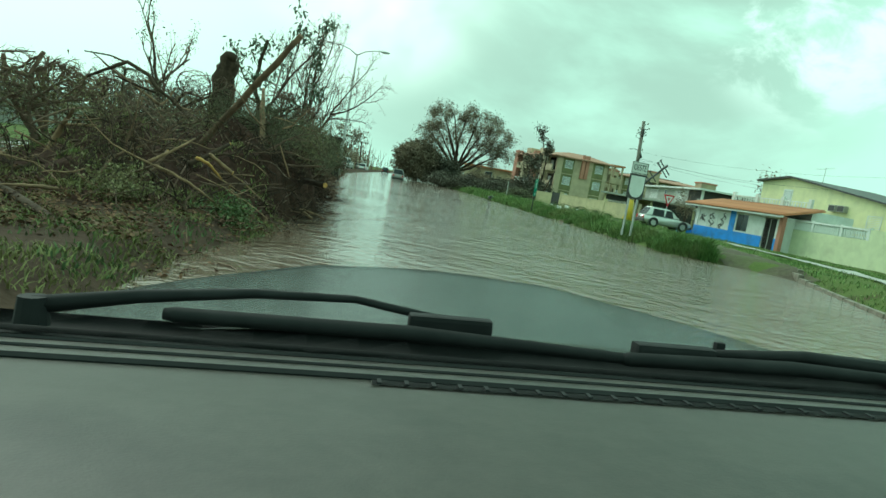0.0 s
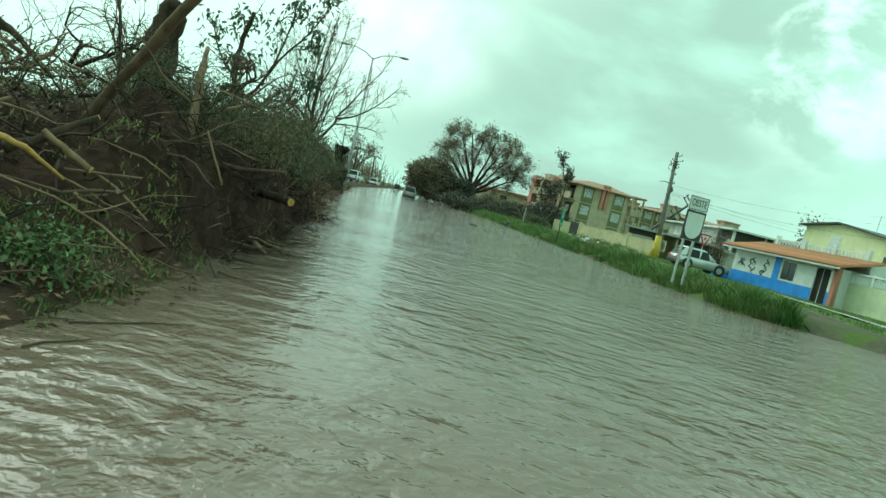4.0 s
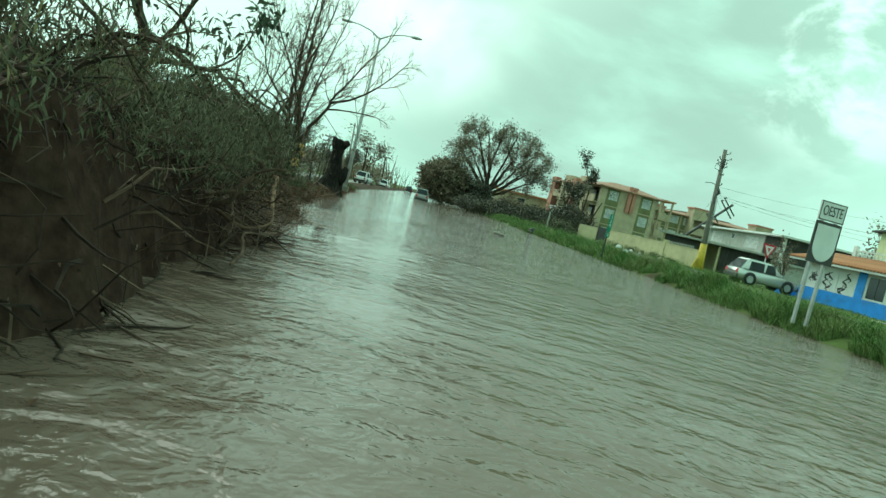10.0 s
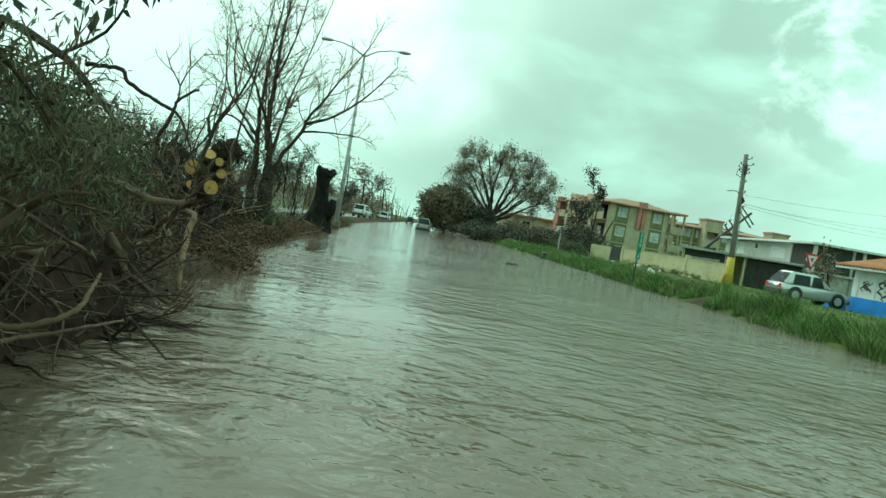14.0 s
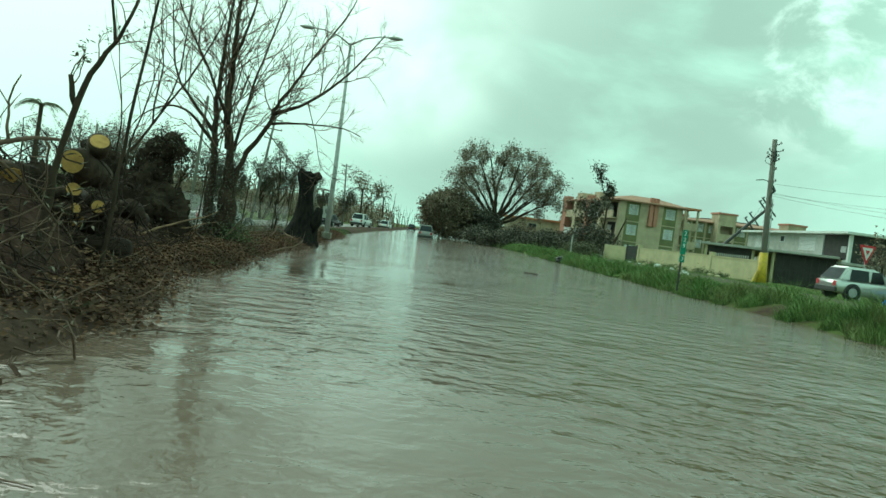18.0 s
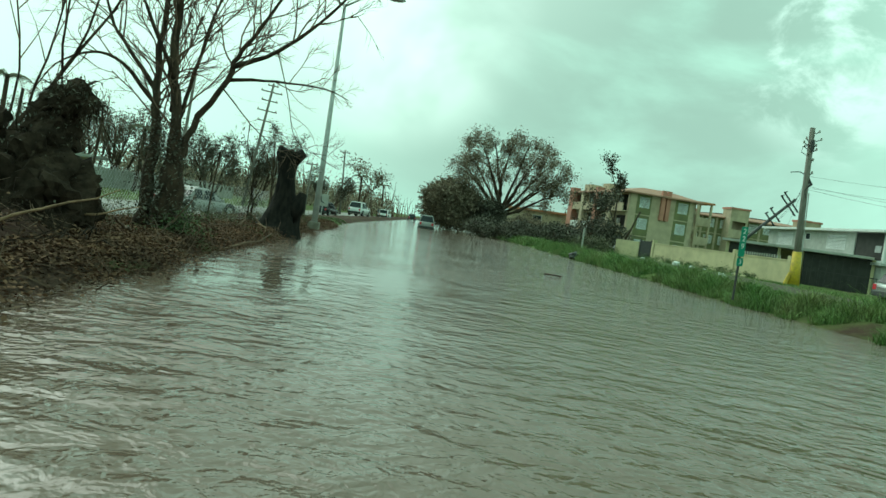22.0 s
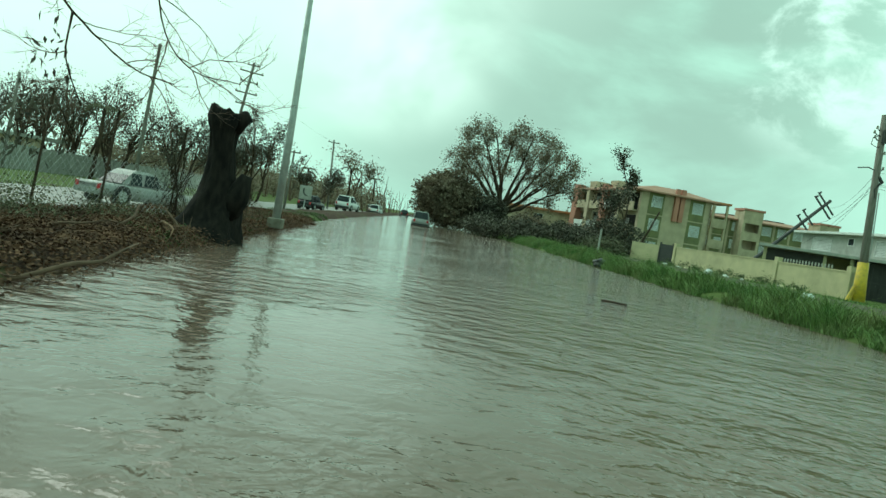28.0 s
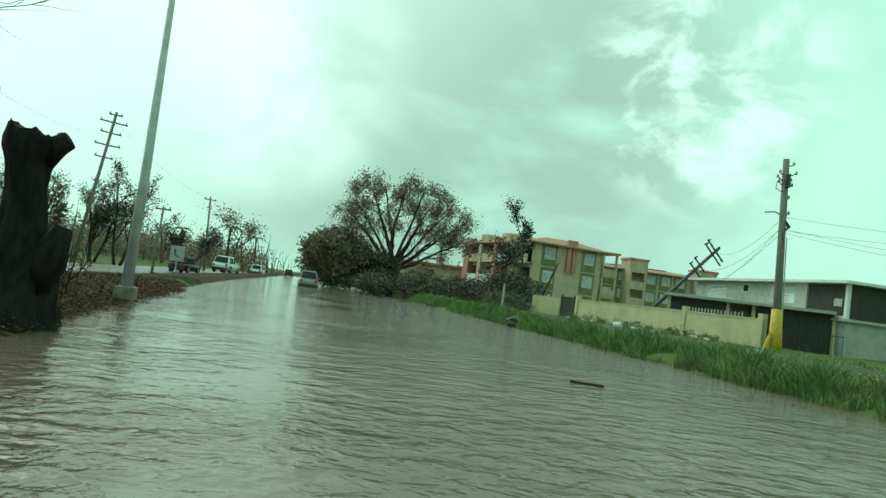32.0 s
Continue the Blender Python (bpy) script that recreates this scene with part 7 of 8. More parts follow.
# plants and rubbish along the foot of the beige wall
rng = random.Random(90)
for k in range(14):
    f = (k + rng.random() * 0.7) / 14
    x, y = 19.3 + 3.2 * f - 0.25 - rng.random() * 0.5, 91.0 - 18.0 * f
    s = rng.uniform(0.14, 0.3)
    wp = thing("wall_plant", "low green plant at the foot of the beige wall", "plant", (x, y, ground_z(x, y)), 0, "plants by the wall")
    part("leaves", leaf_mesh("leaves", [(rng.gauss(0, s), rng.gauss(0, s), abs(rng.gauss(s * 0.8, s * 0.6))) for _ in range(36)], M_LEAF_LIVE, 0.06, 6, 0.08, 700 + k, 2.2), M_LEAF_LIVE, wp)
    part("stem", tubed([(0, 0, -0.03), (0.02, 0, s * 0.7), (0.03, 0.01, s * 1.4)], [0.015, 0.012, 0.006], 5), M_TWIG, wp)
for k in range(9):
    f = rng.random()
    x, y = 18.2 + 3.0 * f - rng.random() * 0.8, 90.0 - 17.0 * f
    lump("debris_lump", "pale broken rubble lying in the verge", "rubble", (x, y, ground_z(x, y) + 0.04), (rng.uniform(0.1, 0.25), rng.uniform(0.1, 0.2), rng.uniform(0.06, 0.14)), rng.choice((M_CONCRETE, M_BEIGE, M_WHITE)), 20 + k, group="rubble by the wall")
# fallen sticks on the litter bank
for k in range(22):
    y = rng.uniform(30, 50)
    x = left_edge(y) - rng.uniform(0.1, 2.6)
    z = max(0.02, ground_z(x, y) + heap_z(x, y) + 0.03)
    pts = wiggly(rng, (x, y, z), (rng.uniform(-1, 1), rng.uniform(-1, 1), rng.uniform(0.0, 0.12)), rng.uniform(0.6, 1.6), 5, 0.25)
    for p in pts:
        p.z = max(p.z, ground_z(p.x, p.y) + heap_z(p.x, p.y) + 0.015, 0.012)
    r0 = rng.uniform(0.012, 0.03)
    crooked("fallen_stick", "grey fallen stick on the leaf-strewn bank", "branch", pts, [r0, r0, r0 * 0.9, r0 * 0.75, r0 * 0.5, r0 * 0.3], rng.choice((M_BRANCH, M_TWIG, M_BARE)), "sticks on the bank", sides=6, seed=k)

# ---- trees and undergrowth further off ----
# big storm-worn tree over the right verge, with a dense round one beside it
rng = random.Random(610)
fan = [([(0, 0, -0.2), (-0.2, 0, 1.6), (-0.5, 0, 3.2), (-0.7, 0.2, 5.0), (-0.6, 0.3, 7.6), (-0.2, 0.2, 10.2), (0.1, 0, 12.2)], 0.6, 0.05)]
for ex, ez in ((-6.8, 9.9), (-5.6, 11.6), (-4.2, 12.7), (-2.2, 13.4), (2.2, 13.3), (4.3, 12.6), (6.0, 11.2), (7.3, 9.4), (6.8, 6.9), (4.6, 5.3), (-6.0, 8.4), (3.2, 10.0), (-3.2, 10.0), (5.2, 8.2)):
    ex, ez, ey = ex * 0.97, ez * 0.92, rng.uniform(-4, 4)
    lift = ez * 0.62 if abs(ex) < 5 else ez * 0.55
    fan.append(([(-0.4, 0, 2.6 + rng.random()), (ex * 0.22, ey * 0.3, 2.9 + (lift - 2.6) * 0.55), (ex * 0.55, ey * 0.65, 2.6 + (ez - 2.6) * 0.62), (ex * 0.82, ey * 0.9, 2.6 + (ez - 2.6) * 0.88), (ex, ey, ez)], 0.26, 0.04))
limb_tree("spreading_tree", "large battered spreading tree with thin brownish leaves", (7.6, 119.0, 0.1), fan, 610, M_BARK, M_TWIG, M_LEAF_FAR, 7, 0.15, 0.34, 1.6, 0.5, gap=0.55, twig_len=(2.4, 1.4), kids=4, start=0.3, thick=0.045, up=0.15, keep=0.75)


def bush(seed, at, size, material, count, leaf_size, label, name="bush", group="bushes", inner=True, category="bush"):
    r = random.Random(seed)
    b = thing(name, label, category, at, 0, group)
    bm, tips = [bmesh.new() for _ in range(3)], []
    for k in range(6):
        a = k * 1.05 + r.random()
        branching(r, bm, (0.1 * math.cos(a), 0.1 * math.sin(a), -0.05), (math.cos(a) * 0.6 * size[0] / size[2], math.sin(a) * 0.6 * size[1] / size[2], 1), size[2] * 0.55, 0.035 * size[2], 2, 0.5, 0.15, 0, 3, tips)
    for m_, n in zip(bm, ("brushwood", "brushwood", "bough")):
        tagged(part(n, m_, M_TWIG, b), kind="stuff")
    pts = []
    while len(pts) < count:
        v = Vector((r.gauss(0, 1), r.gauss(0, 1), r.gauss(0, 1))).normalized()
        n = 1 + 0.28 * noise.noise(v * 2.2 + Vector((seed, 0, 0))) + 0.22 * noise.noise(v * 5.5 + Vector((0, seed, 0)))
        rad = n * r.random() ** 0.33
        p = Vector((v.x * size[0] * rad, v.y * size[1] * rad, size[2] * 0.5 * (1 + v.z * rad)))
        if p.z > 0.05:
            pts.append(p)
    tagged(part("foliage", leaf_mesh("foliage", pts, material, leaf_size, 6, leaf_size * 1.3, seed, 1.7), material, b), kind="stuff")
    return b


bush(71, (0.9, 117.0, 0.3), (3.9, 4.5, 6.4), M_LEAF_FAR, 4200, 0.22, "dense round dark tree beside the road", "round_tree", "roadside trees", category="tree")
bush(78, (5.6, 116.0, 0.1), (2.4, 3.0, 4.6), M_LEAF_DENSE, 1500, 0.2, "dark thicket round the foot of the big tree")
bush(72, (5.0, 108.0, 0.1), (2.4, 5.0, 2.0), M_LEAF_DENSE, 700, 0.16, "dark undergrowth below the big tree")
bush(73, (8.5, 104.0, 0.2), (2.2, 4.0, 2.2), M_LEAF_DENSE, 600, 0.15, "dark undergrowth on the verge")
bush(74, (12.5, 101.0, 0.2), (3.2, 3.0, 2.4), M_LEAF_DENSE, 700, 0.15, "dark shrub with fallen branches on the verge")
bush(75, (17.5, 104.0, 0.2), (3.2, 2.5, 3.8), M_LEAF_DENSE, 900, 0.17, "dark shrub before the apartment block")
bush(79, (12.0, 128.0, 0.1), (3.0, 3.0, 3.4), M_LEAF_FAR, 900, 0.2, "battered shrub before the far house")
bush(80, (17.0, 126.0, 0.1), (2.6, 3.0, 2.8), M_LEAF_DENSE, 700, 0.2, "dark shrub before the far house")
bush(76, (15.0, 96.0, 0.2), (2.2, 2.2, 1.6), M_LEAF, 500, 0.13, "green shrub beside the beige wall")
bush(77, (14.8, 112.0, 0.2), (3.0, 3.0, 2.6), M_LEAF_DENSE, 600, 0.16, "dark shrub before the apartment block")
tree(62, (19.9, 110.5, 0.2), 12.4, 0.15, M_LEAF_DENSE, 13, 0.2, spread=0.22, kids=4, first=0.72, label="slim tree with a tuft of dark leaves", name="slim_tree", leaf_spread=0.3, level=3, min_leaf=7.8, long=1.5, shrink=0.38)
tree(63, (18.2, 107.5, 0.2), 8.5, 0.14, M_LEAF_DENSE, 11, 0.2, spread=0.5, kids=4, label="dark small tree before the apartment block", name="slim_tree", leaf_spread=0.4, min_leaf=1.0, long=1.5)
crooked("leaning_post", "dark snapped post leaning by the wall", "post", [(17.6, 96.0, 0.15), (18.3, 95.7, 2.2), (19.2, 95.4, 4.9)], [0.10, 0.09, 0.07], M_BARK)
for k in range(7):
    r = random.Random(k + 300)
    x, y = r.uniform(9, 15), r.uniform(98, 108)
    pts = wiggly(r, (x, y, 0.2), (r.uniform(0.3, 1), r.uniform(-0.4, 0.4), r.uniform(0.3, 0.8)), r.uniform(3, 5), 5, 0.18)
    crooked("fallen_limb", "grey fallen limb leaning out of the shrubs", "branch", pts, [0.09, 0.08, 0.07, 0.055, 0.04, 0.02], M_BRANCH, sides=6, seed=k)
solo("marker_post", boxed(-0.06, 0.06, -0.06, 0.06, 0, 2.1, bevel=0.01), M_CONCRETE, "weathered concrete marker post on the verge", "post", (11.9, 85.0, 0.2))
tree(65, (23.6, 58.5, 0.25), 4.0, 0.07, M_LEAF_FAR, 4, 0.09, spread=0.5, kids=4, label="bare battered shrub beside the blue house", name="slim_tree", leaf_spread=0.2)
tree(66, (34.0, 66.0, 0.25), 6.6, 0.12, M_LEAF_FAR, 5, 0.14, spread=0.5, kids=4, label="battered tree between the houses", name="slim_tree", leaf_spread=0.3)

# left: trees beyond the far carriageway
for k, (x, y, h, n) in enumerate([(-19.5, 108, 9.0, 7), (-23, 112, 7.5, 6), (-27, 106, 8.0, 4), (-31, 100, 9.0, 3), (-36, 104, 10, 3), (-41, 108, 9, 3), (-46, 112, 10, 3), (-33, 96, 8, 2), (-28, 94, 7, 2), (-51, 110, 9, 4), (-24.5, 100, 6.5, 6), (-38, 98, 8, 2), (-16.0, 122, 6.0, 7)]):
    tree(400 + k, (x, y, ground_z(x, y) - 0.1), h, 0.16, M_LEAF_DENSE, n * 2, 0.14, stems=2 + k % 2, spread=0.42, kids=4, label="storm-stripped tree with sparse dark leaves", name="stripped_tree", leaf_spread=0.24, level=3, min_leaf=1.0, long=1.5)
# distant wood along the road
rng = random.Random(9)
fp, tp = [], []
for k in range(420):
    y = rng.uniform(150, 330)
    x = -9 - (y - 150) * 0.02 - rng.random() ** 0.7 * 60 - (y - 150) * 0.05
    h = rng.uniform(3, 7.5)
    for _ in range(26):
        fp.append((x + rng.gauss(0, 1.3), y + rng.gauss(0, 1.3), abs(rng.gauss(h * 0.55, h * 0.28))))
for k in range(240):
    y = rng.uniform(150, 330)
    x = 8 + rng.random() * 50 - (y - 150) * 0.04
    h = rng.uniform(3, 7)
    for _ in range(22):
        fp.append((x + rng.gauss(0, 1.3), y + rng.gauss(0, 1.3), abs(rng.gauss(h * 0.5, h * 0.28))))
ob = new("distant_wood", leaf_mesh("distant_wood", fp, M_LEAF_FAR, 0.42, 4, 0.5, 77, 1.4))
tagged(ob, "distant dark belt of storm-worn trees along the road", "woodland", kind="stuff")
bm = bmesh.new()
for k in range(300):
    y, s = rng.uniform(140, 320), rng.choice((-1, -1, 1))
    x = s * 9 + s * rng.random() * 55
    tube(bm, wiggly(rng, (x, y, -0.2), (rng.gauss(0, 0.1), 0, 1), rng.uniform(4, 9), 3, 0.1), [0.16, 0.12, 0.08, 0.03], 4, cap=False)
solo("distant_trunks", bm, M_TWIG, "distant thin bare trunks among the trees", "woodland", kind="stuff")


def palm(seed, at, h, label="wind-torn palm with ragged drooping fronds"):
    r = random.Random(seed)
    p = thing("palm_tree", label, "palm tree", at, 0, "palm trees")
    top = Vector((r.gauss(0, 0.2), r.gauss(0, 0.2), h))
    part("trunk", tubed([(0, 0, -0.1), top * 0.5 + Vector((0.1, 0, 0)), top], [0.2, 0.16, 0.13], 8), M_BARK, p, "", True)
    for k in range(9):
        a = k * 0.7 + r.random() * 0.4
        fr = bmesh.new()
        L = r.uniform(1.5, 2.3)
        pts = [top + Vector((math.cos(a) * L * f, math.sin(a) * L * f, 0.75 * L * (f * 0.9 - 1.25 * f * f))) for f in (0, 0.2, 0.4, 0.6, 0.8, 1.0)]
        tube(fr, pts, [0.03, 0.026, 0.022, 0.018, 0.012, 0.006], 4, cap=False)
        side = Vector((-math.sin(a), math.cos(a), 0))
        for i in range(1, 26):
            f = i / 25 * 5
            j = min(int(f), 4)
            q = pts[j].lerp(pts[j + 1], f - j)
            for s in (-1, 1):
                l_ = 0.42 * (1 - abs(i / 25 - 0.45))
                e_ = q + side * s * l_ * 0.7 + Vector((0, 0, -l_ * 0.7))
                d_ = (pts[j + 1] - pts[j]).normalized() * 0.028
                fr.faces.new([fr.verts.new(q - d_), fr.verts.new(q + d_), fr.verts.new(e_)])
        part("frond", fr, M_LEAF, p)
    return p


palm(1, (-28.5, 70.0, -0.45), 6.6)
palm(2, (-29.0, 92.0, -0.45), 6.0)
palm(3, (-13.8, 140.0, -0.3), 6.5)
palm(4, (-22.0, 150.0, -0.5), 6.0)
palm(5, (-12.5, 170.0, -0.2), 6.5)
tree(67, (-17.0, 175.0, -0.2), 12.5, 0.2, M_LEAF_FAR, 8, 0.3, spread=0.5, kids=4, label="flat-topped battered tree in the distance", name="spreading_tree", leaf_spread=0.6, min_leaf=6, long=1.4)

# ---- beyond the far carriageway: wall, poles, vehicles ----
pw = facing("panel_wall", "long weathered grey concrete panel wall with posts", "wall", (-30.0, 46.0), (-33.6, 140.0), -0.5)
L = math.dist((-30.0, 46.0), (-33.6, 140.0))
for k in range(int(L / 3.0)):
    part("panel", boxed(k * 3.0 + 0.1, k * 3.0 + 2.9, 0.0, 0.12, 0, 1.9), M_PANEL, pw)
    part("post", boxed(k * 3.0 - 0.1, k * 3.0 + 0.1, -0.06, 0.18, 0, 2.0), M_PANEL, pw)
gh = facing("low_building", "low pale building with a flat roof behind the panel wall", "building", (-60, 96), (-36.5, 98), -0.5)
part("wall", gap_wall(bmesh.new(), 0, 23.5, 0, 2.7, 0, 0.3, [(3, 4.5, 1.0, 2.0), (9, 10.5, 1.0, 2.0), (15, 16.5, 1.0, 2.0)]), M_TAN, gh)
part("roof", boxed(-0.5, 24, -0.6, 7, 2.7, 3.0), M_CONCRETE, gh)
for x in (3, 9, 15):
    window_unit(gh, x, x + 1.5, 1.0, 2.0, bars=2)
utility_pole((-22.85, 85.8, -0.9), 11.4, (0.3, 0.5), "tall bare grey utility pole without crossarms", r=0.16, fittings=False)
utility_pole((-22.0, 103.6, -0.7), 14.0, (1.5, 0.6), "tall leaning utility pole with several crossarms", arms=((0.98, 1.2, 4), (0.93, 2.4, 6), (0.86, 1.8, 6), (0.78, 2.2, 5), (0.70, 1.6, 6)), r=0.17, fittings=False)
utility_pole((-15.8, 135.5, -0.2), 9.9, (-0.6, 0.4), "distant wooden utility pole", arms=((0.96, 1.6, 2),), r=0.15, fittings=False)
utility_pole((-13.6, 95.5, -0.3), 5.2, (0.15, 0), "short dark utility pole beside the far road", arms=((0.97, 1.2, 0),), r=0.11, fittings=False)
utility_pole((-31.5, 84.0, -1.0), 7.5, (0.3, 0.2), "broken utility pole behind the panel wall", r=0.15, fittings=False)
cable((-20.5, 104.2, 12.5), (-15.9, 135.7, 9.3), 1.0)
cable((-20.9, 104.0, 11.0), (-22.5, 86.2, 10.2), 0.5)
cable((-15.9, 135.7, 9.0), (-13.0, 200.0, 9.0), 1.2)
gs = thing("far_road_sign", "grey road sign with a dark curved arrow", "road sign", (-11.9, 95.4, ground_z(-11.9, 95.4)), 0)
part("post", boxed(-0.04, 0.04, 0.03, 0.09, 0, 2.2), M_STEEL, gs)
pl2 = part("plate", boxed(-0.55, 0.55, -0.015, 0.02, 1.1, 2.3, bevel=0.02), M_CONCRETE, gs)
part("arrow", tubed([(-0.2, -0.03, 2.05), (-0.2, -0.03, 1.7), (-0.05, -0.03, 1.5), (0.25, -0.03, 1.4)], [0.06, 0.06, 0.06, 0.02], 5), M_DARK, pl2)


def vehicle(name, label, at, rz, paint, L=4.5, W=1.8, H=1.7, suv=True, group="", wheel_r=0.35):
    """A car; local x runs forward. Body lofted from cross sections, with wheels, windows and lights."""
    v = thing(name, label, "car", at, rz, group)
    gz = 0.22
    belt = H * 0.56
    prof = [(-L / 2, 0.55, belt * 0.92), (-L / 2 + 0.08, 0.32, belt), (-L * 0.25, gz, belt), (0, gz, belt), (L * 0.22, gz, belt * 0.98), (L * 0.42, gz + 0.02, belt * 0.90), (L / 2 - 0.06, 0.3, belt * 0.78), (L / 2, 0.4, belt * 0.6)]
    bm = bmesh.new()
    rings = []
    for x, z0, z1 in prof:
        w = W / 2 * (0.90 if abs(x) > L * 0.47 else 1.0)
        ring = [bm.verts.new(p) for p in ((x, -w * 0.92, z0), (x, -w, z0 + 0.15), (x, -w, z1 - 0.12), (x, -w * 0.90, z1), (x, w * 0.90, z1), (x, w, z1 - 0.12), (x, w, z0 + 0.15), (x, w * 0.92, z0))]
        rings.append(ring)
    for r0, r1 in zip(rings, rings[1:]):
        for k in range(8):
            bm.faces.new((r0[k], r0[(k + 1) % 8], r1[(k + 1) % 8], r1[k]))
    bm.faces.new(rings[0][::-1])
    bm.faces.new(rings[-1])
    part("body", bm, paint, v, "", True)
    back = -L / 2 + 0.12 if suv else -L * 0.30
    rear_top = -L / 2 + 0.58 if suv else -L * 0.16
    cab = [(back, belt - 0.02), (rear_top, H), (L * 0.02, H), (L * 0.27, belt - 0.02)]
    bm = bmesh.new()
    lo, hi = [], []
    for s in (-1, 1):
        lo.append([bm.verts.new((x, s * (W / 2 * (0.9 if z < belt else 0.74)), z)) for x, z in cab])
    a, b = lo
    bm.faces.new(a)
    bm.faces.new(b[::-1])
    for k in range(4):
        bm.faces.new((a[k], b[k], b[(k + 1) % 4], a[(k + 1) % 4]))
    bmesh.ops.bevel(bm, geom=list(bm.edges), offset=0.09, segments=3, affect="EDGES")
    part("cabin", bm, paint, v)
    for s in (-1, 1):
        for x0, x1 in ((rear_top + 0.05 if suv else back + 0.35, -L * 0.10), (-L * 0.08, L * 0.07)):
            def side(x, z):
                f = (z - belt) / (H - belt)
                return Vector((x, s * (W / 2 * (0.9 - 0.16 * f) + 0.012), z))
            bm = bmesh.new()
            zt, zb = H - 0.12, belt + 0.04
            q = [side(x0, zb), side(x1 + (0.12 if x1 > 0 else 0), zb), side(x1 - (0.02 if x1 > 0 else 0), zt), side(x0 + 0.1, zt)]
            f = bm.faces.new([bm.verts.new(p) for p in (q if s < 0 else q[::-1])])
            bmesh.ops.solidify(bm, geom=[f], thickness=0.01)
            part("side_window", bm, M_GLASS, v)
    for xa, za, xb, zb, n in ((L * 0.245, belt + 0.06, L * 0.055, H - 0.09, "windscreen"), (back + 0.03, belt + 0.06, rear_top - 0.03, H - 0.09, "rear_window")):
        dx = 0.035 if n == "windscreen" else -0.03
        bm = bmesh.new()
        q = [(xa + dx, -W * 0.39, za), (xa + dx, W * 0.39, za), (xb + dx, W * 0.33, zb), (xb + dx, -W * 0.33, zb)]
        f = bm.faces.new([bm.verts.new(p) for p in q])
        bmesh.ops.solidify(bm, geom=[f], thickness=0.01)
        part(n, bm, M_GLASS, v)
    for x in (-L * 0.30, L * 0.31):
        for s in (-1, 1):
            bm = tubed([(x, s * (W / 2 - 0.19), wheel_r), (x, s * (W / 2 + 0.015), wheel_r)], wheel_r, 20)
            wl_ = part("wheel", bm, M_TYRE, v, "", True)
            part("rim", tubed([(x, s * (W / 2), wheel_r), (x, s * (W / 2 + 0.028), wheel_r)], [wheel_r * 0.66, wheel_r * 0.6], 14), M_STEEL, wl_)
            part("wheel_arch", tubed([(x, s * (W / 2 - 0.2), wheel_r + 0.02), (x, s * (W / 2 + 0.006), wheel_r + 0.02)], wheel_r * 1.17, 20), M_DARK, v)
    for s in (-1, 1):
        part("headlight", boxed(L / 2 - 0.16, L / 2 - 0.01, s * W * 0.28 - 0.17, s * W * 0.28 + 0.17, belt * 0.62, belt * 0.76, bevel=0.03), M_SKIN_LIGHT, v)
        part("tail_light", boxed(-L / 2 - 0.015, -L / 2 + 0.1, s * W * 0.36 - 0.1, s * W * 0.36 + 0.1, belt * 0.68, belt * 0.95, bevel=0.02), M_RED, v)
        part("mirror", boxed(L * 0.15, L * 0.15 + 0.12, s * (W / 2 + 0.02), s * (W / 2 + 0.2), belt + 0.02, belt + 0.16, bevel=0.03), paint, v)
    part("bumper", boxed(L / 2 - 0.1, L / 2 + 0.04, -W * 0.44, W * 0.44, 0.28, 0.5, bevel=0.05), M_DARK if suv else paint, v)
    part("bumper", boxed(-L / 2 - 0.04, -L / 2 + 0.1, -W * 0.44, W * 0.44, 0.32, 0.55, bevel=0.05), M_DARK if suv else paint, v)
    return v


vehicle("silver_suv", "silver compact sport utility car on the side street", (20.4, 54.8, ground_z(20.4, 54.8) + 0.05), 6, M_SILVER, 4.0, 1.7, 1.55)
vehicle("sedan", "silver sedan on the far carriageway", (-12.6, 62.0, ground_z(-12.6, 62.0) + 0.07), 62, M_CARGREY, 4.5, 1.75, 1.42, suv=False)
vehicle("white_suv", "white sport utility car driving away on the far lane", (-10.6, 116.0, ground_z(-10.6, 116.0) + 0.02), 80, M_CARWHITE, 4.5, 1.85, 1.75)
vehicle("black_suv", "black sport utility car on the far lane", (-14.2, 112.5, ground_z(-14.2, 112.5) + 0.05), 80, M_CARBLACK, 4.5, 1.85, 1.7)
vehicle("car_ahead", "grey sport utility car wading through the flood ahead", (-1.75, 107.0, -0.28), 92, M_CARGREY, 4.6, 1.85, 1.78)
vehicle("distant_car", "distant white car on the far lane", (-10.0, 150.0, -0.1), 85, M_CARWHITE, 4.4, 1.8, 1.6, group="distant cars")
vehicle("distant_car", "distant silver car on the far lane", (-12.5, 172.0, -0.1), 88, M_SILVER, 4.4, 1.8, 1.6, group="distant cars")
vehicle("distant_car", "distant dark car at the bend", (-7.0, 190.0, -0.1), 95, M_CARBLACK, 4.4, 1.8, 1.6, group="distant cars")

# ---- front of the car at its starting place ----
car = thing("own_car", "dark green-grey car front with reflection-mottled dashboard and parked wipers", "car")
car.matrix_world = pose(0.55, 0.0, 0.0, 0, -3.5, 6)


def sheet(rows, thick=0.0):
    """A surface through rows of points, with a thickness below."""
    bm = bmesh.new()
    vs = [[bm.verts.new(p) for p in row] for row in rows]
    for r0, r1 in zip(vs, vs[1:]):
        for k in range(len(r0) - 1):
            bm.faces.new((r0[k], r0[k + 1], r1[k + 1], r1[k]))
    if thick:
        bmesh.ops.solidify(bm, geom=list(bm.faces), thickness=thick)
    return bm


MID = 0.31
XS = [-1.0 + 2.0 * i / 20 for i in range(21)]


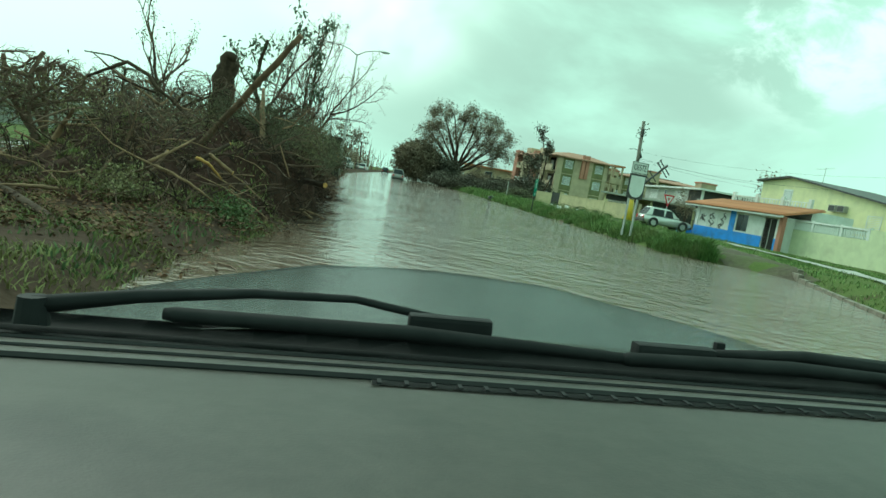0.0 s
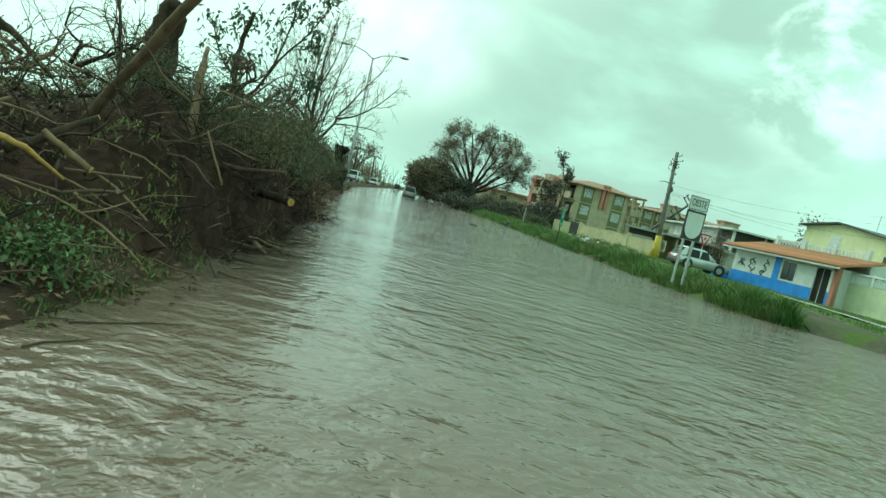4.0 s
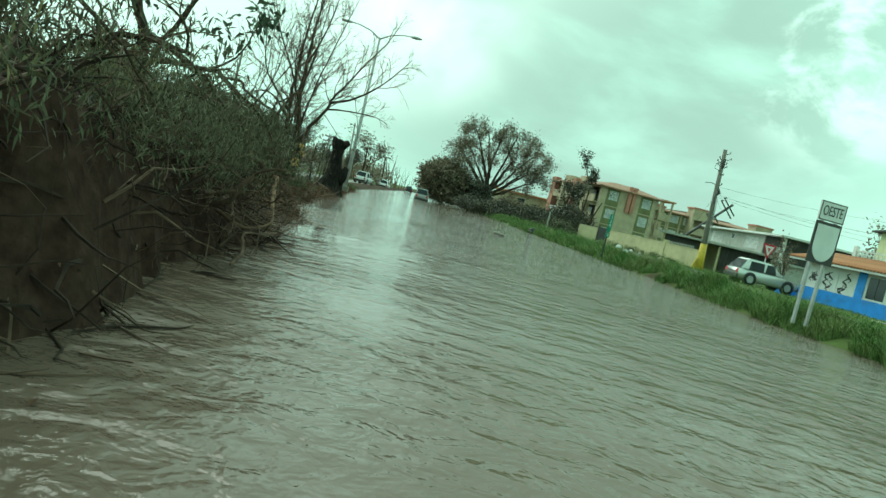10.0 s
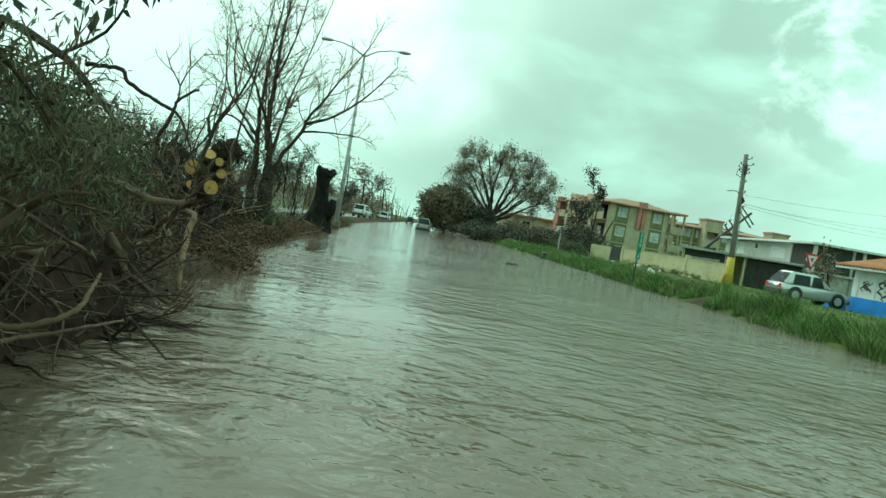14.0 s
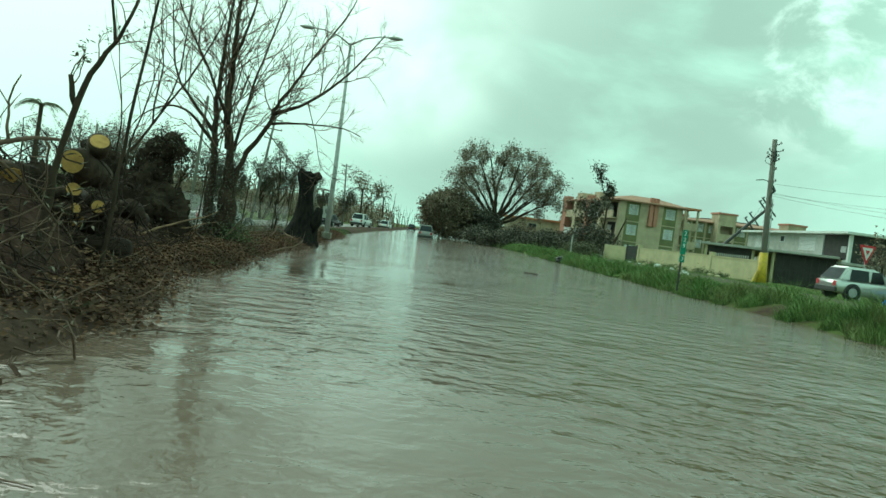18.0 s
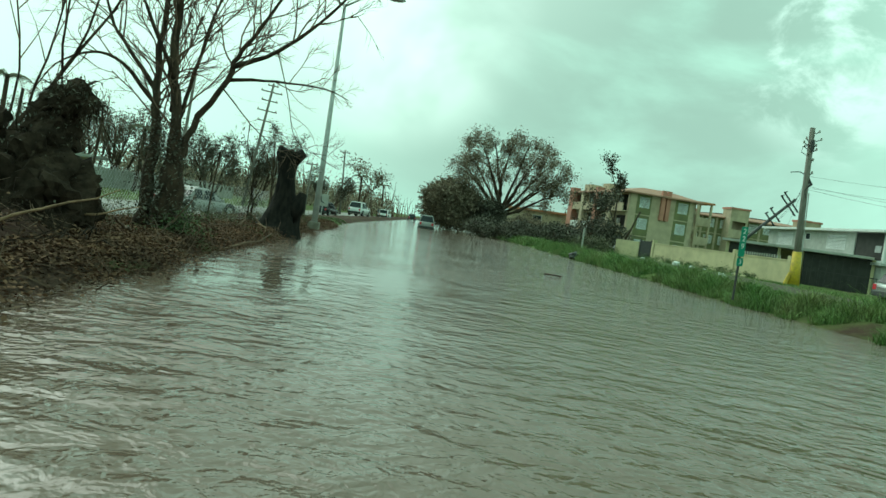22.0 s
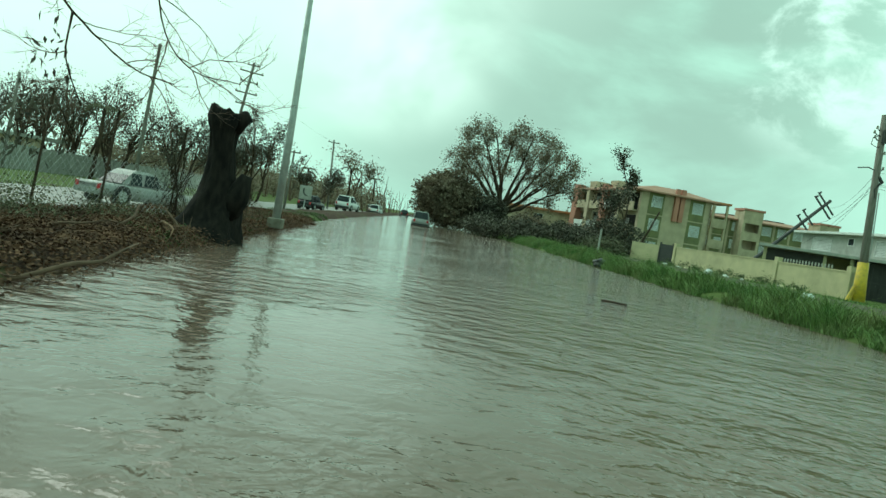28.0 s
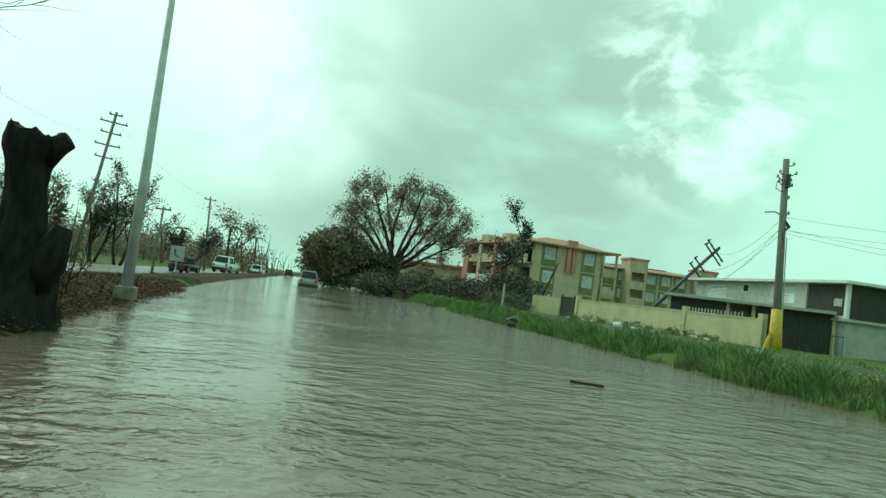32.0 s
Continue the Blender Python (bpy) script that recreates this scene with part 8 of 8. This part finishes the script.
def across(y, z, k=0.0, drop=0.0, w=1.0):
    """A row of points over the car's width; k: how far its ends lie back, drop: how far they lie lower."""
    return [(MID + x * w, y - k * x * x, z - drop * x * x) for x in XS]


# bonnet: crowned, falling to the nose
rows = []
for i in range(15):
    f = i / 14
    g = max(0.0, f - 0.86) / 0.14
    row = across(1.40 + 1.20 * min(f / 0.86, 1.0) + 0.12 * g, 0.915 - 0.03 * f - 0.10 * g ** 2, 0.04 + 0.80 * f, 0.02 + 0.03 * f, 0.97)
    rows.append([(x, y, z + 0.010 * math.exp(-((abs(x - MID) - 0.42) / 0.08) ** 2)) for x, y, z in row])
part("bonnet", sheet(rows, 0.02), M_HOOD, car, "glossy dark bonnet", True)
for s in (-1, 1):
    rows = [[(MID + s * 0.975, 0.95 + 0.85 * f, 0.87 - 0.03 * f), (MID + s * 1.02, 0.95 + 0.85 * f, 0.78 - 0.03 * f), (MID + s * 1.04, 0.95 + 0.9 * f, 0.5), (MID + s * 1.02, 0.95 + 0.9 * f, 0.22)] for f in [i / 8 for i in range(9)]]
    part("wing", sheet(rows, 0.015), M_HOOD, car, "", True)
    wheel = part("wheel", tubed([(MID + s * 0.82, 1.42, 0.12), (MID + s * 1.02, 1.42, 0.12)], 0.31, 22), M_TYRE, car, "", True)
    part("rim", tubed([(MID + s * 1.015, 1.42, 0.12), (MID + s * 1.045, 1.42, 0.12)], [0.2, 0.17], 16), M_STEEL, wheel)
    part("headlight", boxed(MID + s * 0.72 - 0.17, MID + s * 0.72 + 0.17, 2.10, 2.24, 0.58, 0.72, bevel=0.04), M_SKIN_LIGHT, car)
rows = [across(2.72 + dy, z, 0.84, 0.0, 0.99) for dy, z in ((-0.02, 0.76), (0.02, 0.66), (0.05, 0.52), (0.05, 0.38), (0.0, 0.20))]
part("bumper", sheet(rows, 0.03), M_HOOD, car, "", True)
# black cowl and seal below the windscreen
part("cowl", sheet([across(1.16, 0.935), across(1.22, 0.905), across(1.34, 0.90), across(1.41, 0.91)], 0.008), M_RUBBER, car, "black plastic cowl", True)
part("windscreen_seal", sheet([across(1.145, 0.943), across(1.155, 0.95), across(1.175, 0.945)], 0.006), M_RUBBER, car, "", True)
# dashboard
rows = []
for i in range(14):
    f = i / 13
    rows.append(across(0.12 + 1.02 * f, 0.992 - 0.05 * f ** 2 - 0.06 * (1 - f) ** 3, 0.02, 0.0, 0.98))
dash = part("dashboard", sheet(rows, 0.02), M_DASH, car, "grey dashboard top with mottled reflections painted in", True)
for dy, dz, r in ((0.985, 0.957, 0.007), (1.06, 0.95, 0.004), (1.12, 0.944, 0.005)):
    part("trim_line", tubed(across(dy, dz, 0.02, 0.0, 0.97), r, 6), M_RUBBER, dash)
vent = part("defroster_vent", sheet([[(MID + x, y, 0.9615) for x in XS[7:18]] for y in (0.945, 0.965)], 0.003), M_RUBBER, dash)
for k in range(26):
    x = MID - 0.29 + 0.98 * k / 26
    part("vent_rib", boxed(x - 0.003, x + 0.003, 0.946, 0.964, 0.9615, 0.964), M_RUBBER, vent)


def wiper(arm, blade, head):
    """An arm with its head, and the blade it carries."""
    w = part("wiper", tubed(arm, [0.017, 0.013, 0.010, 0.008, 0.009][:len(arm)], 8), M_RUBBER, car, "black wiper", True)
    p = Vector(arm[0])
    part("pivot_cap", tubed([p + Vector((0, 0, -0.035)), p + Vector((0, 0, 0.016))], [0.030, 0.024], 12), M_RUBBER, w)
    a, b = Vector(blade[0]), Vector(blade[1])
    part("blade", tubed([a, a.lerp(b, 0.02), a.lerp(b, 0.5) + Vector((0, 0, 0.008)), a.lerp(b, 0.97), b], [0.012, 0.016, 0.017, 0.012, 0.006], 6), M_RUBBER, w, "", True)
    part("bridge", boxed(-0.085, 0.085, -0.020, 0.020, -0.012, 0.024, bevel=0.009, m=Matrix.Translation(head)), M_RUBBER, w)
    return w


wiper([(-0.56, 1.31, 0.945), (-0.40, 1.36, 0.965), (-0.20, 1.43, 0.975), (0.0, 1.46, 0.975), (0.17, 1.43, 0.955)], [(-0.35, 1.345, 0.94), (0.56, 1.30, 0.935)], (0.19, 1.40, 0.945))
wiper([(1.18, 1.35, 0.945), (0.95, 1.36, 0.955), (0.66, 1.34, 0.945)], [(0.52, 1.30, 0.935), (1.25, 1.31, 0.93)], (0.64, 1.33, 0.94))
for x, y in ((0.92, 1.62), (0.94, 1.50)):
    part("washer_nozzle", boxed(x - 0.012, x + 0.012, y, y + 0.02, 0.885, 0.915, bevel=0.004), M_RUBBER, car)
